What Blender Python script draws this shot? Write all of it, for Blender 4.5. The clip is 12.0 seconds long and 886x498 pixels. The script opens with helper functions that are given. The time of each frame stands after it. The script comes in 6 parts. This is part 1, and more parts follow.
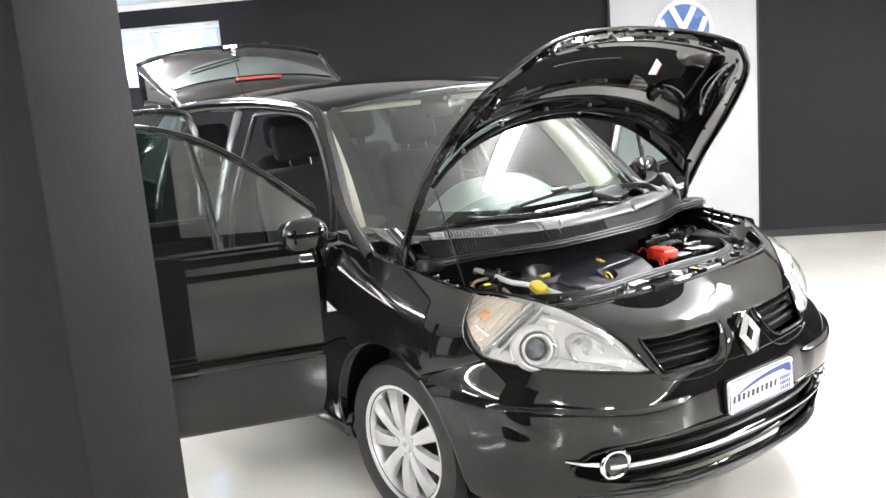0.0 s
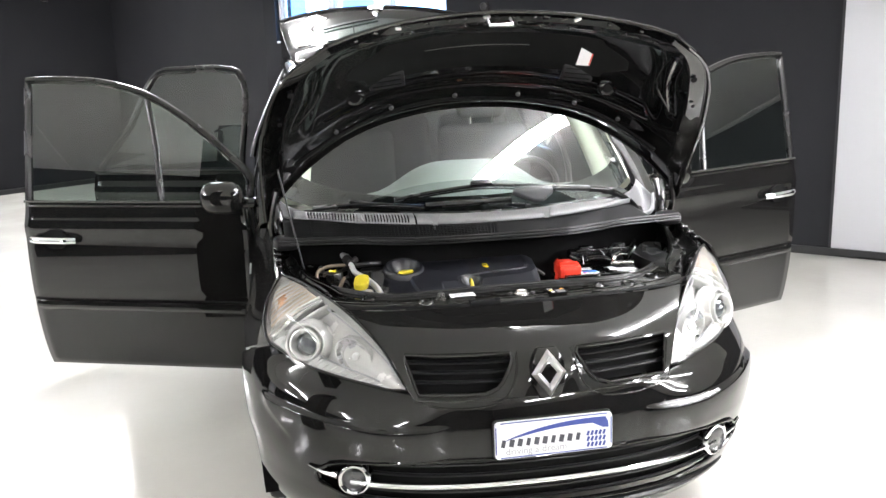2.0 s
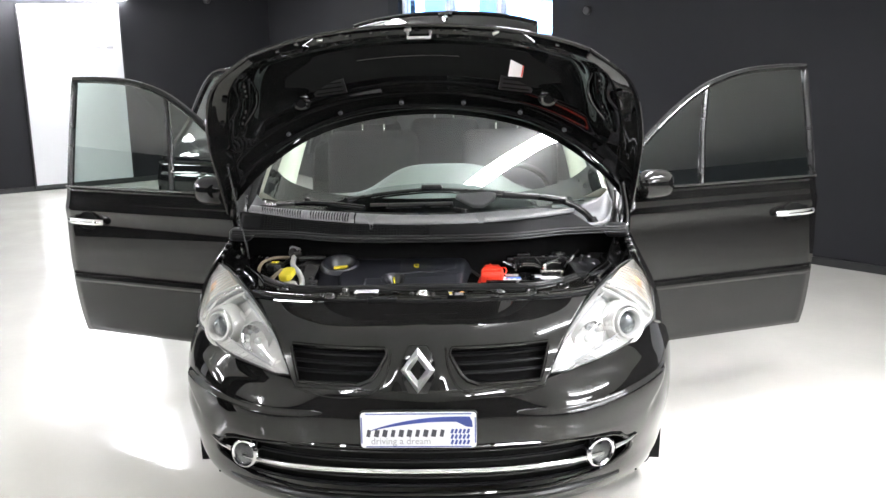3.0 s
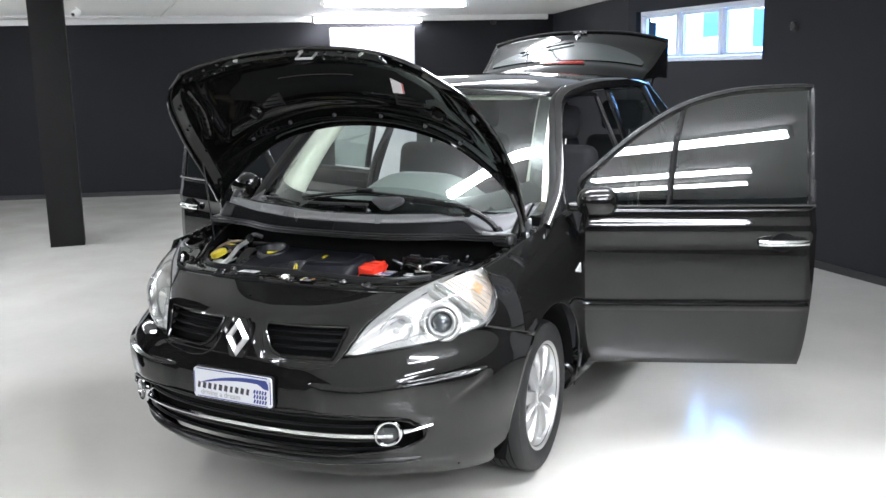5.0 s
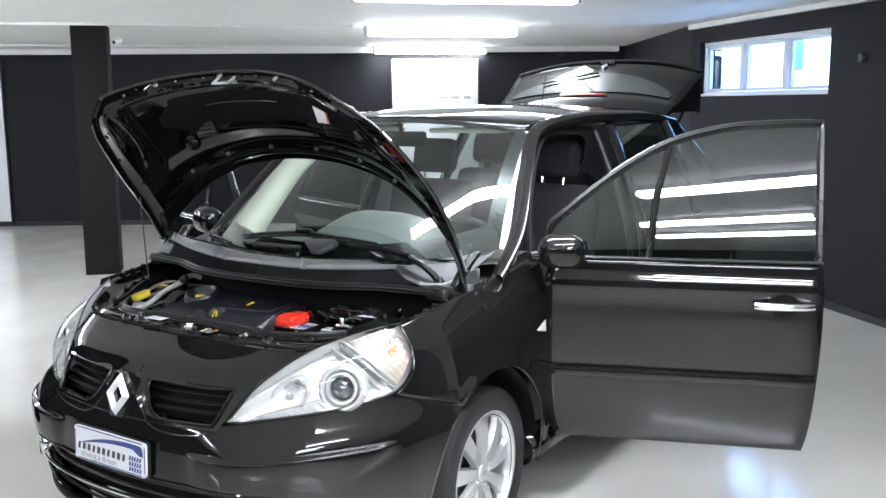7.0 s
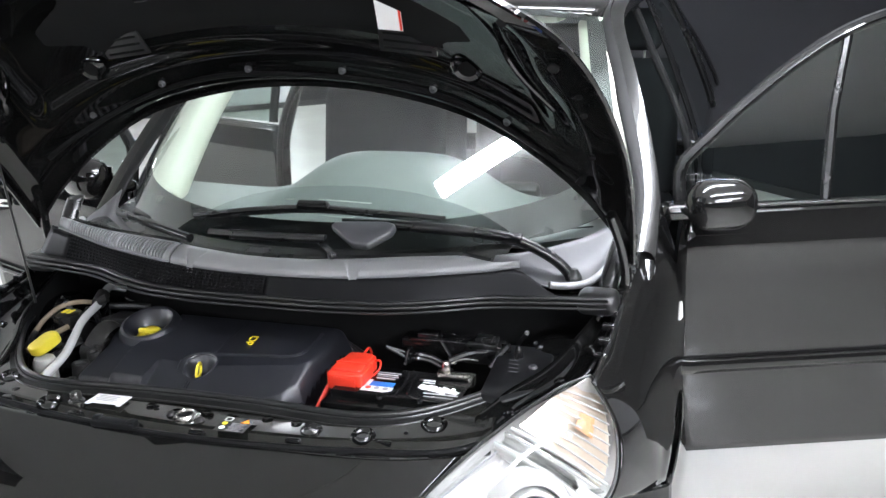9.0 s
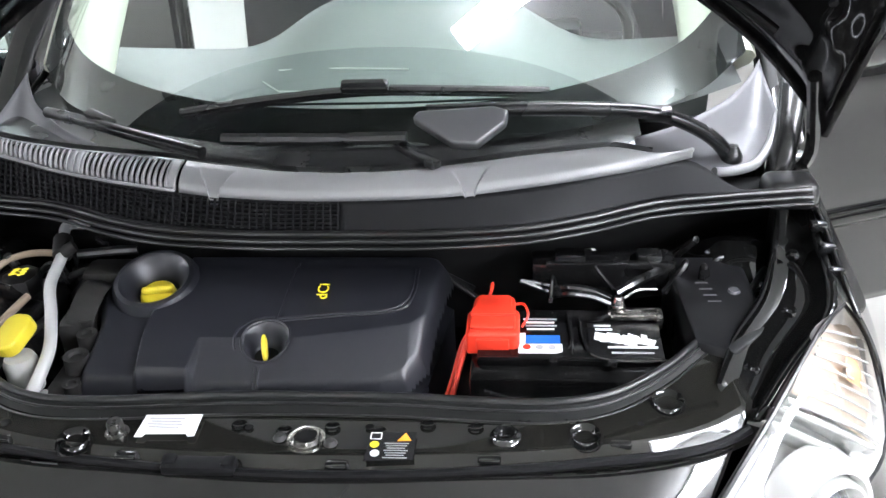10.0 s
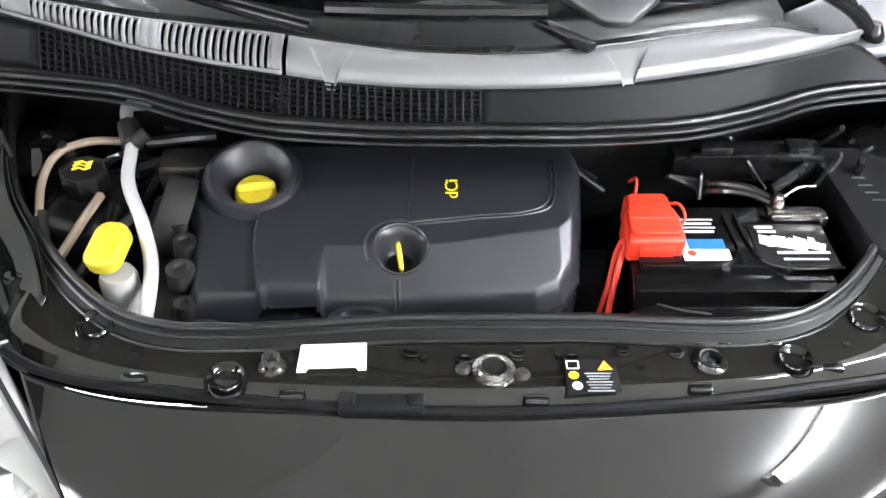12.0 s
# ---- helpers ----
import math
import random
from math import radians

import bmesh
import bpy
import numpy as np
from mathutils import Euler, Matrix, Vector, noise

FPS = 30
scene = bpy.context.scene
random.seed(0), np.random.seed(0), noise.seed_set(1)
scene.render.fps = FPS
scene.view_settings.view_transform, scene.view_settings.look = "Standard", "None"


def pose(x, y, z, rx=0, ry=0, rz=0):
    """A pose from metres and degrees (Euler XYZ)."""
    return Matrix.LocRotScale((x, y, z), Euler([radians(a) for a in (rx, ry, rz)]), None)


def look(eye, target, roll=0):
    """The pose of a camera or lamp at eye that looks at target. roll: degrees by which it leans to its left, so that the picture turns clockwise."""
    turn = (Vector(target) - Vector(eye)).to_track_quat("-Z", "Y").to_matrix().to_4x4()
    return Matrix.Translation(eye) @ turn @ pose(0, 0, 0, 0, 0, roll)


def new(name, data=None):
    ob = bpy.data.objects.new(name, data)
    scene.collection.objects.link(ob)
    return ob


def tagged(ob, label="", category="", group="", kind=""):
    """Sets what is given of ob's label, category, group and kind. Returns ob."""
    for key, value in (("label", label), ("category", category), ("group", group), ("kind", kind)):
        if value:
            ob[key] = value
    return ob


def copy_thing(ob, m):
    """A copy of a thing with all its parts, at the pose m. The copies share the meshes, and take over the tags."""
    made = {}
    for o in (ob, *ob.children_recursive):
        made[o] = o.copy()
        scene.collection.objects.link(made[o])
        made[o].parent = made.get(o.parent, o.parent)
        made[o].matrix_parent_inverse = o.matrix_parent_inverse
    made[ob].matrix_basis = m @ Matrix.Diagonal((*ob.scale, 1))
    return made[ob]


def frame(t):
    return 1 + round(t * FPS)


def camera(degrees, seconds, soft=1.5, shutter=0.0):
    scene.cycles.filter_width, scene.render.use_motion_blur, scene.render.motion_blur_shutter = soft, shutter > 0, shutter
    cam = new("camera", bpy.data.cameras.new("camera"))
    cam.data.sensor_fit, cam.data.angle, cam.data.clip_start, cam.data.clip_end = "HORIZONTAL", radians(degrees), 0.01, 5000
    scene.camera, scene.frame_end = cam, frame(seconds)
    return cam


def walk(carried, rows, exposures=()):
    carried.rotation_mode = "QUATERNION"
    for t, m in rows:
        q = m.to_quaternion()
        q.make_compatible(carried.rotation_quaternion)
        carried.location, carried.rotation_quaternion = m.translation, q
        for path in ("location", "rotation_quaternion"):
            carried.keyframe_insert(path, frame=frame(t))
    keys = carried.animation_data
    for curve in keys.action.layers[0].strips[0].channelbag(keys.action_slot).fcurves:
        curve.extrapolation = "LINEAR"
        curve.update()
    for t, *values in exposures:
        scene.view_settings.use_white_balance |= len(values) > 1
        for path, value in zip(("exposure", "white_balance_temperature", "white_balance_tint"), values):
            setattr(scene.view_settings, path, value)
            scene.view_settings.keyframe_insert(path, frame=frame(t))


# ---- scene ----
cam = camera(51.0, 12.0)
PATH = [
    (0, (-2.617, -1.802, 1.681), (-1.467, -0.213, 1.29), -4.7),
    (0.5, (-2.153, -1.988, 1.623), (-1.164, -0.291, 1.249), -3.9),
    (1, (-1.692, -2.164, 1.646), (-0.902, -0.373, 1.237), -2.9),
    (1.5, (-1.254, -2.305, 1.647), (-0.666, -0.441, 1.222), -2.1),
    (2, (-0.775, -2.446, 1.669), (-0.42, -0.527, 1.231), -1.7),
    (2.5, (-0.318, -2.567, 1.668), (-0.168, -0.619, 1.238), -1.5),
    (3, (0.179, -2.68, 1.691), (0.113, -0.728, 1.259), -1.1),
    (3.5, (0.693, -2.741, 1.667), (0.409, -0.805, 1.256), -1.0),
    (5.5, (2.534, -2.425, 1.664), (1.519, -0.741, 1.298), -1.1),
    (6, (2.669, -2.263, 1.663), (1.593, -0.613, 1.319), -0.8),
    (6.5, (2.658, -2.035, 1.652), (1.562, -0.394, 1.322), -0.2),
    (7, (2.528, -1.802, 1.634), (1.437, -0.154, 1.325), -0.4),
    (9, (1.023, -1.023, 1.708), (0.415, 0.784, 1.104), -2.3),
    (9.5, (0.62, -0.768, 1.705), (0.219, 1.018, 0.899), -3.2),
    (10, (0.301, -0.548, 1.697), (0.117, 1.171, 0.69), -3.1),
    (10.5, (0.083, -0.416, 1.681), (0.02, 1.197, 0.501), -1.9),
    (11, (-0.016, -0.381, 1.687), (-0.051, 1.159, 0.41), -0.9),
    (11.5, (-0.055, -0.373, 1.698), (-0.045, 1.142, 0.392), 0.3),
    (12, (-0.093, -0.37, 1.699), (-0.029, 1.142, 0.391), 1.6),
]
walk(cam, [(t, look(eye, target, roll)) for t, eye, target, roll in PATH], [(0.0, 1.40, 6550, 11), (1.0, 1.32, 6550, 11), (2.5, 1.02, 6480, 11), (3.5, 0.82, 6350, 10), (5.5, 0.34, 6080, 10), (7.2, 0.36, 6020, 10), (9.5, 0.95, 6100, 11), (11.0, 1.50, 6150, 11), (12.0, 1.70, 6250, 11)])

# ---- world and light ----
world = bpy.data.worlds.new("world")
scene.world = world
world.use_nodes = True
wn = world.node_tree
sky = wn.nodes.new("ShaderNodeTexSky")
sky.sky_type = "NISHITA"
sky.sun_disc = False
sky.sun_elevation = radians(35)
sky.sun_rotation = radians(40)
wn.links.new(sky.outputs[0], wn.nodes["Background"].inputs[0])
wn.nodes["Background"].inputs[1].default_value = 0.1


# ---- materials ----
def tint(c, k):
    return tuple(min(1.0, v * k) for v in c)


def mat(name, base, rough=0.5, metal=0.0, coat=0.0, var=0.12, scale=6.0, bump=0.0, bscale=120.0, rvar=0.08, coat_rough=0.03, spec=0.5, fine=0.15):
    """A surface with colour and gloss varied at two scales and fine relief."""
    m = bpy.data.materials.new(name)
    m.use_nodes = True
    nt = m.node_tree
    b = nt.nodes["Principled BSDF"]
    tc = nt.nodes.new("ShaderNodeTexCoord")
    n1 = nt.nodes.new("ShaderNodeTexNoise")
    n1.inputs["Scale"].default_value, n1.inputs["Detail"].default_value = scale, 5
    n2 = nt.nodes.new("ShaderNodeTexNoise")
    n2.inputs["Scale"].default_value, n2.inputs["Detail"].default_value = bscale, 3
    add = nt.nodes.new("ShaderNodeMath")
    add.operation = "MULTIPLY_ADD"
    add.inputs[1].default_value, add.inputs[2].default_value = fine, -fine / 2
    ramp = nt.nodes.new("ShaderNodeMix")
    ramp.data_type = "RGBA"
    ramp.inputs["A"].default_value = (*tint(base, 1 - var), 1)
    ramp.inputs["B"].default_value = (*tint(base, 1 + var), 1)
    tot = nt.nodes.new("ShaderNodeMath")
    tot.use_clamp = True
    for n in (n1, n2):
        nt.links.new(tc.outputs["Object"], n.inputs["Vector"])
    nt.links.new(n2.outputs["Fac"], add.inputs[0])
    nt.links.new(n1.outputs["Fac"], tot.inputs[0])
    nt.links.new(add.outputs[0], tot.inputs[1])
    nt.links.new(tot.outputs[0], ramp.inputs["Factor"])
    nt.links.new(ramp.outputs["Result"], b.inputs["Base Color"])
    rr = nt.nodes.new("ShaderNodeMapRange")
    rr.inputs["To Min"].default_value, rr.inputs["To Max"].default_value = max(0.0, rough - rvar), min(1.0, rough + rvar)
    nt.links.new(n1.outputs["Fac"], rr.inputs["Value"])
    nt.links.new(rr.outputs["Result"], b.inputs["Roughness"])
    b.inputs["Metallic"].default_value = metal
    b.inputs["Coat Weight"].default_value = coat
    b.inputs["Coat Roughness"].default_value = coat_rough
    b.inputs["Coat IOR"].default_value = 1.5
    b.inputs["Specular IOR Level"].default_value = spec
    if bump:
        bp = nt.nodes.new("ShaderNodeBump")
        bp.inputs["Strength"].default_value, bp.inputs["Distance"].default_value = bump, 0.002
        nt.links.new(n2.outputs["Fac"], bp.inputs["Height"])
        nt.links.new(bp.outputs["Normal"], b.inputs["Normal"])
    return m


def glass_mat(name, colour, ior=1.5, rough=0.0, gain=1.0):
    """A thin pane: tinted and see-through, with a mirror's gloss that grows at a slant."""
    m = bpy.data.materials.new(name)
    m.use_nodes = True
    nt = m.node_tree
    nt.nodes.remove(nt.nodes["Principled BSDF"])
    out = nt.nodes["Material Output"]
    tr = nt.nodes.new("ShaderNodeBsdfTransparent")
    tr.inputs[0].default_value = (*colour, 1)
    gl = nt.nodes.new("ShaderNodeBsdfGlossy")
    gl.inputs["Roughness"].default_value = rough
    gl.inputs["Color"].default_value = (1, 1, 1, 1)
    fr = nt.nodes.new("ShaderNodeLayerWeight")
    fr.inputs["Blend"].default_value = 0.5
    pw = nt.nodes.new("ShaderNodeMath")
    pw.operation = "POWER"
    pw.inputs[1].default_value = 4.0
    f0 = ((ior - 1) / (ior + 1)) ** 2 * gain
    mu = nt.nodes.new("ShaderNodeMath")
    mu.operation, mu.use_clamp = "MULTIPLY_ADD", True
    mu.inputs[1].default_value, mu.inputs[2].default_value = 1 - f0, f0
    nt.links.new(fr.outputs["Facing"], pw.inputs[0])
    mx = nt.nodes.new("ShaderNodeMixShader")
    nt.links.new(pw.outputs[0], mu.inputs[0])
    nt.links.new(mu.outputs[0], mx.inputs[0])
    nt.links.new(tr.outputs[0], mx.inputs[1])
    nt.links.new(gl.outputs[0], mx.inputs[2])
    nt.links.new(mx.outputs[0], out.inputs[0])
    return m


def glow_mat(name, colour, strength):
    m = bpy.data.materials.new(name)
    m.use_nodes = True
    b = m.node_tree.nodes["Principled BSDF"]
    b.inputs["Base Color"].default_value = (0.9, 0.9, 0.9, 1)
    b.inputs["Emission Color"].default_value = (*colour, 1)
    b.inputs["Emission Strength"].default_value = strength
    return m


PAINT = mat("black_paint", (0.0068, 0.0066, 0.0063), 0.6, 0.0, 1.0, 0.2, 3.0, coat_rough=0.008, spec=0.0)
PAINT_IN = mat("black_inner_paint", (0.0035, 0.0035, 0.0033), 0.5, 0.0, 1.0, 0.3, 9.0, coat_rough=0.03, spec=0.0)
# inner paint again, lighter: the ceiling's sheen is put into its colour
SLAM_SHEEN_PAINT = mat("inner_paint_with_sheen", (0.0095, 0.0092, 0.0078), 0.5, 0.0, 1.0, 0.25, 9.0, coat_rough=0.04, spec=0.0)
PLASTIC = mat("black_plastic", (0.008, 0.008, 0.0085), 0.30, var=0.2, bump=0.1, bscale=400.0, spec=0.35)
GREY_PLASTIC = mat("grey_plastic", (0.05, 0.05, 0.053), 0.40, var=0.12, bump=0.1, bscale=600.0, spec=1.0)
# scuttle plastic in lit and dim copies; lamp sheen is in the lighter grey
SCUTTLE_LIT_MAT = mat("scuttle_plastic_lit", (0.165, 0.165, 0.168), 0.36, var=0.12, bump=0.1, bscale=600.0, spec=1.0)
SCUTTLE_DIM_MAT = mat("scuttle_plastic_dim", (0.050, 0.050, 0.053), 0.5, var=0.15, bump=0.1, bscale=600.0, spec=0.5)
COVER_MAT = mat("cover_plastic", (0.0125, 0.013, 0.0165), 0.37, var=0.12, bump=0.12, bscale=700.0, spec=0.6)
BATTERY_BLACK = mat("glossy_battery_black", (0.004, 0.004, 0.004), 0.16, var=0.3, scale=20.0, spec=0.5)
GLOSS_BLACK = mat("gloss_black_plastic", (0.008, 0.008, 0.008), 0.14, var=0.2, spec=0.9)
SATIN = mat("satin_black", (0.006, 0.006, 0.006), 0.26, var=0.2)
# near-black for matt parts, and for shade coloured into holes and recesses
DARK = mat("matt_black_and_recess_shade", (0.003, 0.003, 0.003), 0.8, var=0.3, spec=0.15)
GRIME_BRIGHT = mat("worn_bare_metal", (0.22, 0.215, 0.205), 0.30, 0.9, var=0.45, scale=60.0, bump=0.3, bscale=150.0, rvar=0.15)
DULL_STEEL = mat("dull_steel", (0.10, 0.098, 0.092), 0.28, 0.9, var=0.4, scale=60.0, bump=0.3, bscale=150.0)
GRIME = mat("grimy_metal", (0.018, 0.017, 0.016), 0.55, 0.3, var=0.5, scale=25.0, bump=0.4, bscale=90.0)
RUBBER = mat("rubber", (0.008, 0.008, 0.008), 0.33, var=0.2, scale=20.0, bump=0.05, bscale=200.0)
SEAL_STRIP_MAT = mat("seal_and_shade_strip_rubber", (0.007, 0.007, 0.0068), 0.5, var=0.2, scale=20.0, spec=0.2)
TYRE_MAT = mat("tyre_rubber", (0.012, 0.012, 0.012), 0.62, var=0.25, scale=15.0, bump=0.2, bscale=150.0)
CHROME = mat("chrome", (0.75, 0.75, 0.76), 0.08, 1.0, var=0.04, rvar=0.03)
SATIN_CHROME = mat("satin_chrome", (0.74, 0.74, 0.74), 0.32, 1.0, var=0.05)
CLAMP_METAL = mat("bare_clamp_metal", (0.62, 0.60, 0.56), 0.22, 1.0, var=0.35, scale=70.0, bump=0.4, bscale=160.0)
ALLOY = mat("alloy_paint", (0.62, 0.62, 0.62), 0.3, 0.75, 0.4, var=0.06)
PIPE_MAT = mat("aluminium_pipe", (0.62, 0.62, 0.61), 0.32, 0.35, var=0.05, scale=40.0, rvar=0.03, bump=0.04, bscale=300.0)
YELLOW = mat("yellow_plastic", (0.54, 0.44, 0.025), 0.4, var=0.06, scale=30.0)
YELLOW_PRINT = mat("yellow_print", (0.75, 0.6, 0.02), 0.5, var=0.05)
RED = mat("red_plastic", (0.62, 0.035, 0.015), 0.36, var=0.1, scale=20.0)
RED_LAMP = mat("red_lamp", (0.35, 0.02, 0.015), 0.2, coat=0.5, var=0.1)
AMBER = mat("amber_plastic", (0.50, 0.27, 0.14), 0.25, var=0.15)
WHITE_PLASTIC = mat("white_plastic", (0.7, 0.7, 0.66), 0.4, var=0.08)
BOTTLE = mat("cloudy_bottle_plastic", (0.34, 0.34, 0.32), 0.35, var=0.2, scale=30.0)
LABEL_WHITE = mat("label_white", (0.78, 0.78, 0.78), 0.45, var=0.04)
LABEL_BLUE = mat("label_blue", (0.02, 0.12, 0.45), 0.4, var=0.08)
PLATE_WHITE = mat("plate_white", (0.7, 0.71, 0.73), 0.35, var=0.04)
PLATE_BLUE = mat("plate_blue", (0.03, 0.05, 0.22), 0.4, var=0.1, scale=60.0)
FILM = mat("label_film", (0.012, 0.012, 0.013), 0.18, var=0.1, scale=30.0)
INK = mat("ink", (0.04, 0.04, 0.05), 0.5, var=0.1)
INK_GREY = mat("ink_grey", (0.3, 0.3, 0.31), 0.5, var=0.1)
ORANGE_PRINT = mat("orange_print", (0.8, 0.3, 0.02), 0.5, var=0.05)
HOSE_TAN = mat("tan_hose", (0.20, 0.155, 0.11), 0.55, var=0.2, scale=40.0)
DASH = mat("dash_plastic", (0.11, 0.118, 0.115), 0.5, var=0.1)
CREAM = mat("cream_trim", (0.62, 0.62, 0.52), 0.55, var=0.05)
FABRIC = mat("seat_fabric", (0.022, 0.022, 0.024), 0.9, var=0.15, scale=5.0, spec=0.2, fine=0.0)
REFLECTOR = mat("lamp_reflector", (0.70, 0.70, 0.69), 0.17, 0.75, var=0.06, scale=20.0)
LAMP_GREY = mat("lamp_housing", (0.60, 0.59, 0.57), 0.25, 0.25, var=0.12, scale=14.0)
# the amber bulb's reflection is put into this tan
LAMP_BULB_TINT = mat("reflector_bulb_tint", (0.60, 0.50, 0.41), 0.25, 0.30, var=0.15, scale=20.0)
FOG_GREY = mat("fog_lamp_bowl", (0.30, 0.30, 0.30), 0.22, 0.6, var=0.2, scale=40.0)
LAMP_WHITE = mat("lamp_bezel", (0.66, 0.66, 0.64), 0.20, 0.40, var=0.06, scale=15.0)
PROJECTOR = mat("projector_glass", (0.13, 0.14, 0.15), 0.06, 0.6, 0.8, var=0.1, scale=30.0, rvar=0.02)
GLASS = glass_mat("car_glass", (0.80, 0.87, 0.83), 1.52, gain=2.2)
GLASS_SIDE = glass_mat("side_glass", (0.46, 0.54, 0.50), 1.52, gain=1.9)
LENS_GLASS = glass_mat("lamp_glass", (0.94, 0.95, 0.95), 1.45)
WIN_GLASS = glass_mat("window_glass", (0.9, 0.94, 0.96), 1.45)
MIRROR_GLASS = mat("mirror_glass", (0.8, 0.82, 0.84), 0.02, 1.0, var=0.02, rvar=0.01)

WALL_MAT = mat("dark_wall_paint", (0.0074, 0.0074, 0.0096), 0.75, var=0.2, scale=1.2, bump=0.25, bscale=60.0, spec=0.3)
PILLAR_MAT = mat("dark_pillar_paint", (0.0062, 0.0057, 0.0055), 0.75, var=0.16, scale=3.0, bump=0.3, bscale=50.0, spec=0.2)
CEIL_MAT = mat("white_ceiling_paint", (0.78, 0.78, 0.76), 0.7, var=0.03, scale=1.0, bump=0.15, bscale=40.0)
TRUNK_MAT = mat("white_trunking", (0.74, 0.74, 0.72), 0.4, var=0.04)
SLAT_MAT = mat("grille_plastic", (0.005, 0.005, 0.0055), 0.5, var=0.2, spec=0.14)
# white panel darkened: the weaker light at the sign is in its colour
PANEL_DIMMED = mat("white_panel_dimmed", (0.44, 0.445, 0.46), 0.5, var=0.04, scale=2.0)
PANEL_MAT = mat("white_panel", (0.62, 0.63, 0.65), 0.45, var=0.03, scale=2.0)
BLACK_TRIM = mat("black_trim", (0.012, 0.012, 0.013), 0.5, var=0.2)
FRAME_WHITE = mat("window_frame_paint", (0.7, 0.72, 0.75), 0.4, var=0.05)
LOGO_BLUE = mat("sign_blue", (0.02, 0.085, 0.25), 0.3, var=0.1, scale=4.0)
LOGO_WHITE = mat("sign_silver", (0.75, 0.77, 0.8), 0.25, 0.3, var=0.05)
TUBE_GLOW = glow_mat("tube_glow", (0.965, 0.965, 1.0), 64.0)
OUT_GLOW = glow_mat("outside_glow", (0.27, 0.53, 1.0), 9.0)
OUT_BLUE = glow_mat("outside_blue", (0.12, 0.36, 0.98), 1.9)


def floor_material():
    """Pale glossy epoxy with cloudy stains and scuffs."""
    m = bpy.data.materials.new("epoxy_floor")
    m.use_nodes = True
    nt = m.node_tree
    b = nt.nodes["Principled BSDF"]
    tc = nt.nodes.new("ShaderNodeTexCoord")
    outs = []
    for sc, det in ((0.45, 4), (2.2, 4), (16.0, 5)):
        n = nt.nodes.new("ShaderNodeTexNoise")
        n.inputs["Scale"].default_value, n.inputs["Detail"].default_value = sc, det
        nt.links.new(tc.outputs["Object"], n.inputs["Vector"])
        outs.append(n.outputs["Fac"])
    mx = nt.nodes.new("ShaderNodeMix")
    mx.data_type = "RGBA"
    mx.inputs["A"].default_value, mx.inputs["B"].default_value = (0.55, 0.538, 0.492, 1), (0.68, 0.668, 0.622, 1)
    a = nt.nodes.new("ShaderNodeMath")
    a.operation = "MULTIPLY_ADD"
    a.inputs[1].default_value = 0.4
    nt.links.new(outs[1], a.inputs[0])
    nt.links.new(outs[0], a.inputs[2])
    s = nt.nodes.new("ShaderNodeMapRange")
    s.inputs["From Min"].default_value, s.inputs["From Max"].default_value = 0.40, 1.0
    nt.links.new(a.outputs[0], s.inputs["Value"])
    nt.links.new(s.outputs["Result"], mx.inputs["Factor"])
    nt.links.new(mx.outputs["Result"], b.inputs["Base Color"])
    r = nt.nodes.new("ShaderNodeMapRange")
    r.inputs["From Min"].default_value, r.inputs["From Max"].default_value = 0.3, 0.7
    r.inputs["To Min"].default_value, r.inputs["To Max"].default_value = 0.10, 0.22
    nt.links.new(outs[1], r.inputs["Value"])
    nt.links.new(r.outputs["Result"], b.inputs["Roughness"])
    bp = nt.nodes.new("ShaderNodeBump")
    bp.inputs["Strength"].default_value, bp.inputs["Distance"].default_value = 0.16, 0.004
    nt.links.new(outs[2], bp.inputs["Height"])
    nt.links.new(bp.outputs["Normal"], b.inputs["Normal"])
    b.inputs["Coat Weight"].default_value = 0.35
    b.inputs["Coat Roughness"].default_value = 0.08
    return m


FLOOR_MAT = floor_material()


# ---- mesh tools ----
def mesh(verts, faces, name="mesh"):
    me = bpy.data.meshes.new(name)
    me.from_pydata([tuple(v) for v in verts], [], faces)
    me.update()
    return me


def part(name, me, material, parent=None, label="", smooth=True, solid=0.0, bevel=0.0, segs=2, auto=40, offset=-1.0):
    """One mesh object under a thing or a part."""
    if isinstance(me, bmesh.types.BMesh):
        bm, me = me, bpy.data.meshes.new(name)
        bm.to_mesh(me)
        bm.free()
    bm = bmesh.new()
    bm.from_mesh(me)
    bmesh.ops.remove_doubles(bm, verts=bm.verts, dist=1e-5)
    bmesh.ops.recalc_face_normals(bm, faces=bm.faces)
    for f in bm.faces:
        f.smooth = smooth
    if smooth:
        for e in bm.edges:
            if len(e.link_faces) == 2 and e.calc_face_angle(0) > radians(auto):
                e.smooth = False
    bm.to_mesh(me)
    bm.free()
    me.materials.clear()
    me.materials.append(material)
    ob = new(name, me)
    if parent:
        ob.parent = parent
    if label:
        ob["label"] = label
    if solid:
        md = ob.modifiers.new("solid", "SOLIDIFY")
        md.thickness, md.offset = solid, offset
    if bevel:
        md = ob.modifiers.new("bevel", "BEVEL")
        md.width, md.segments, md.limit_method, md.angle_limit = bevel, segs, "ANGLE", radians(35)
    return ob


def thing(name, label, category, at=(0, 0, 0), rz=0, group=""):
    ob = new(name)
    ob.empty_display_size = 0.1
    ob.location, ob.rotation_euler = at, (0, 0, radians(rz))
    return tagged(ob, label, category, group)


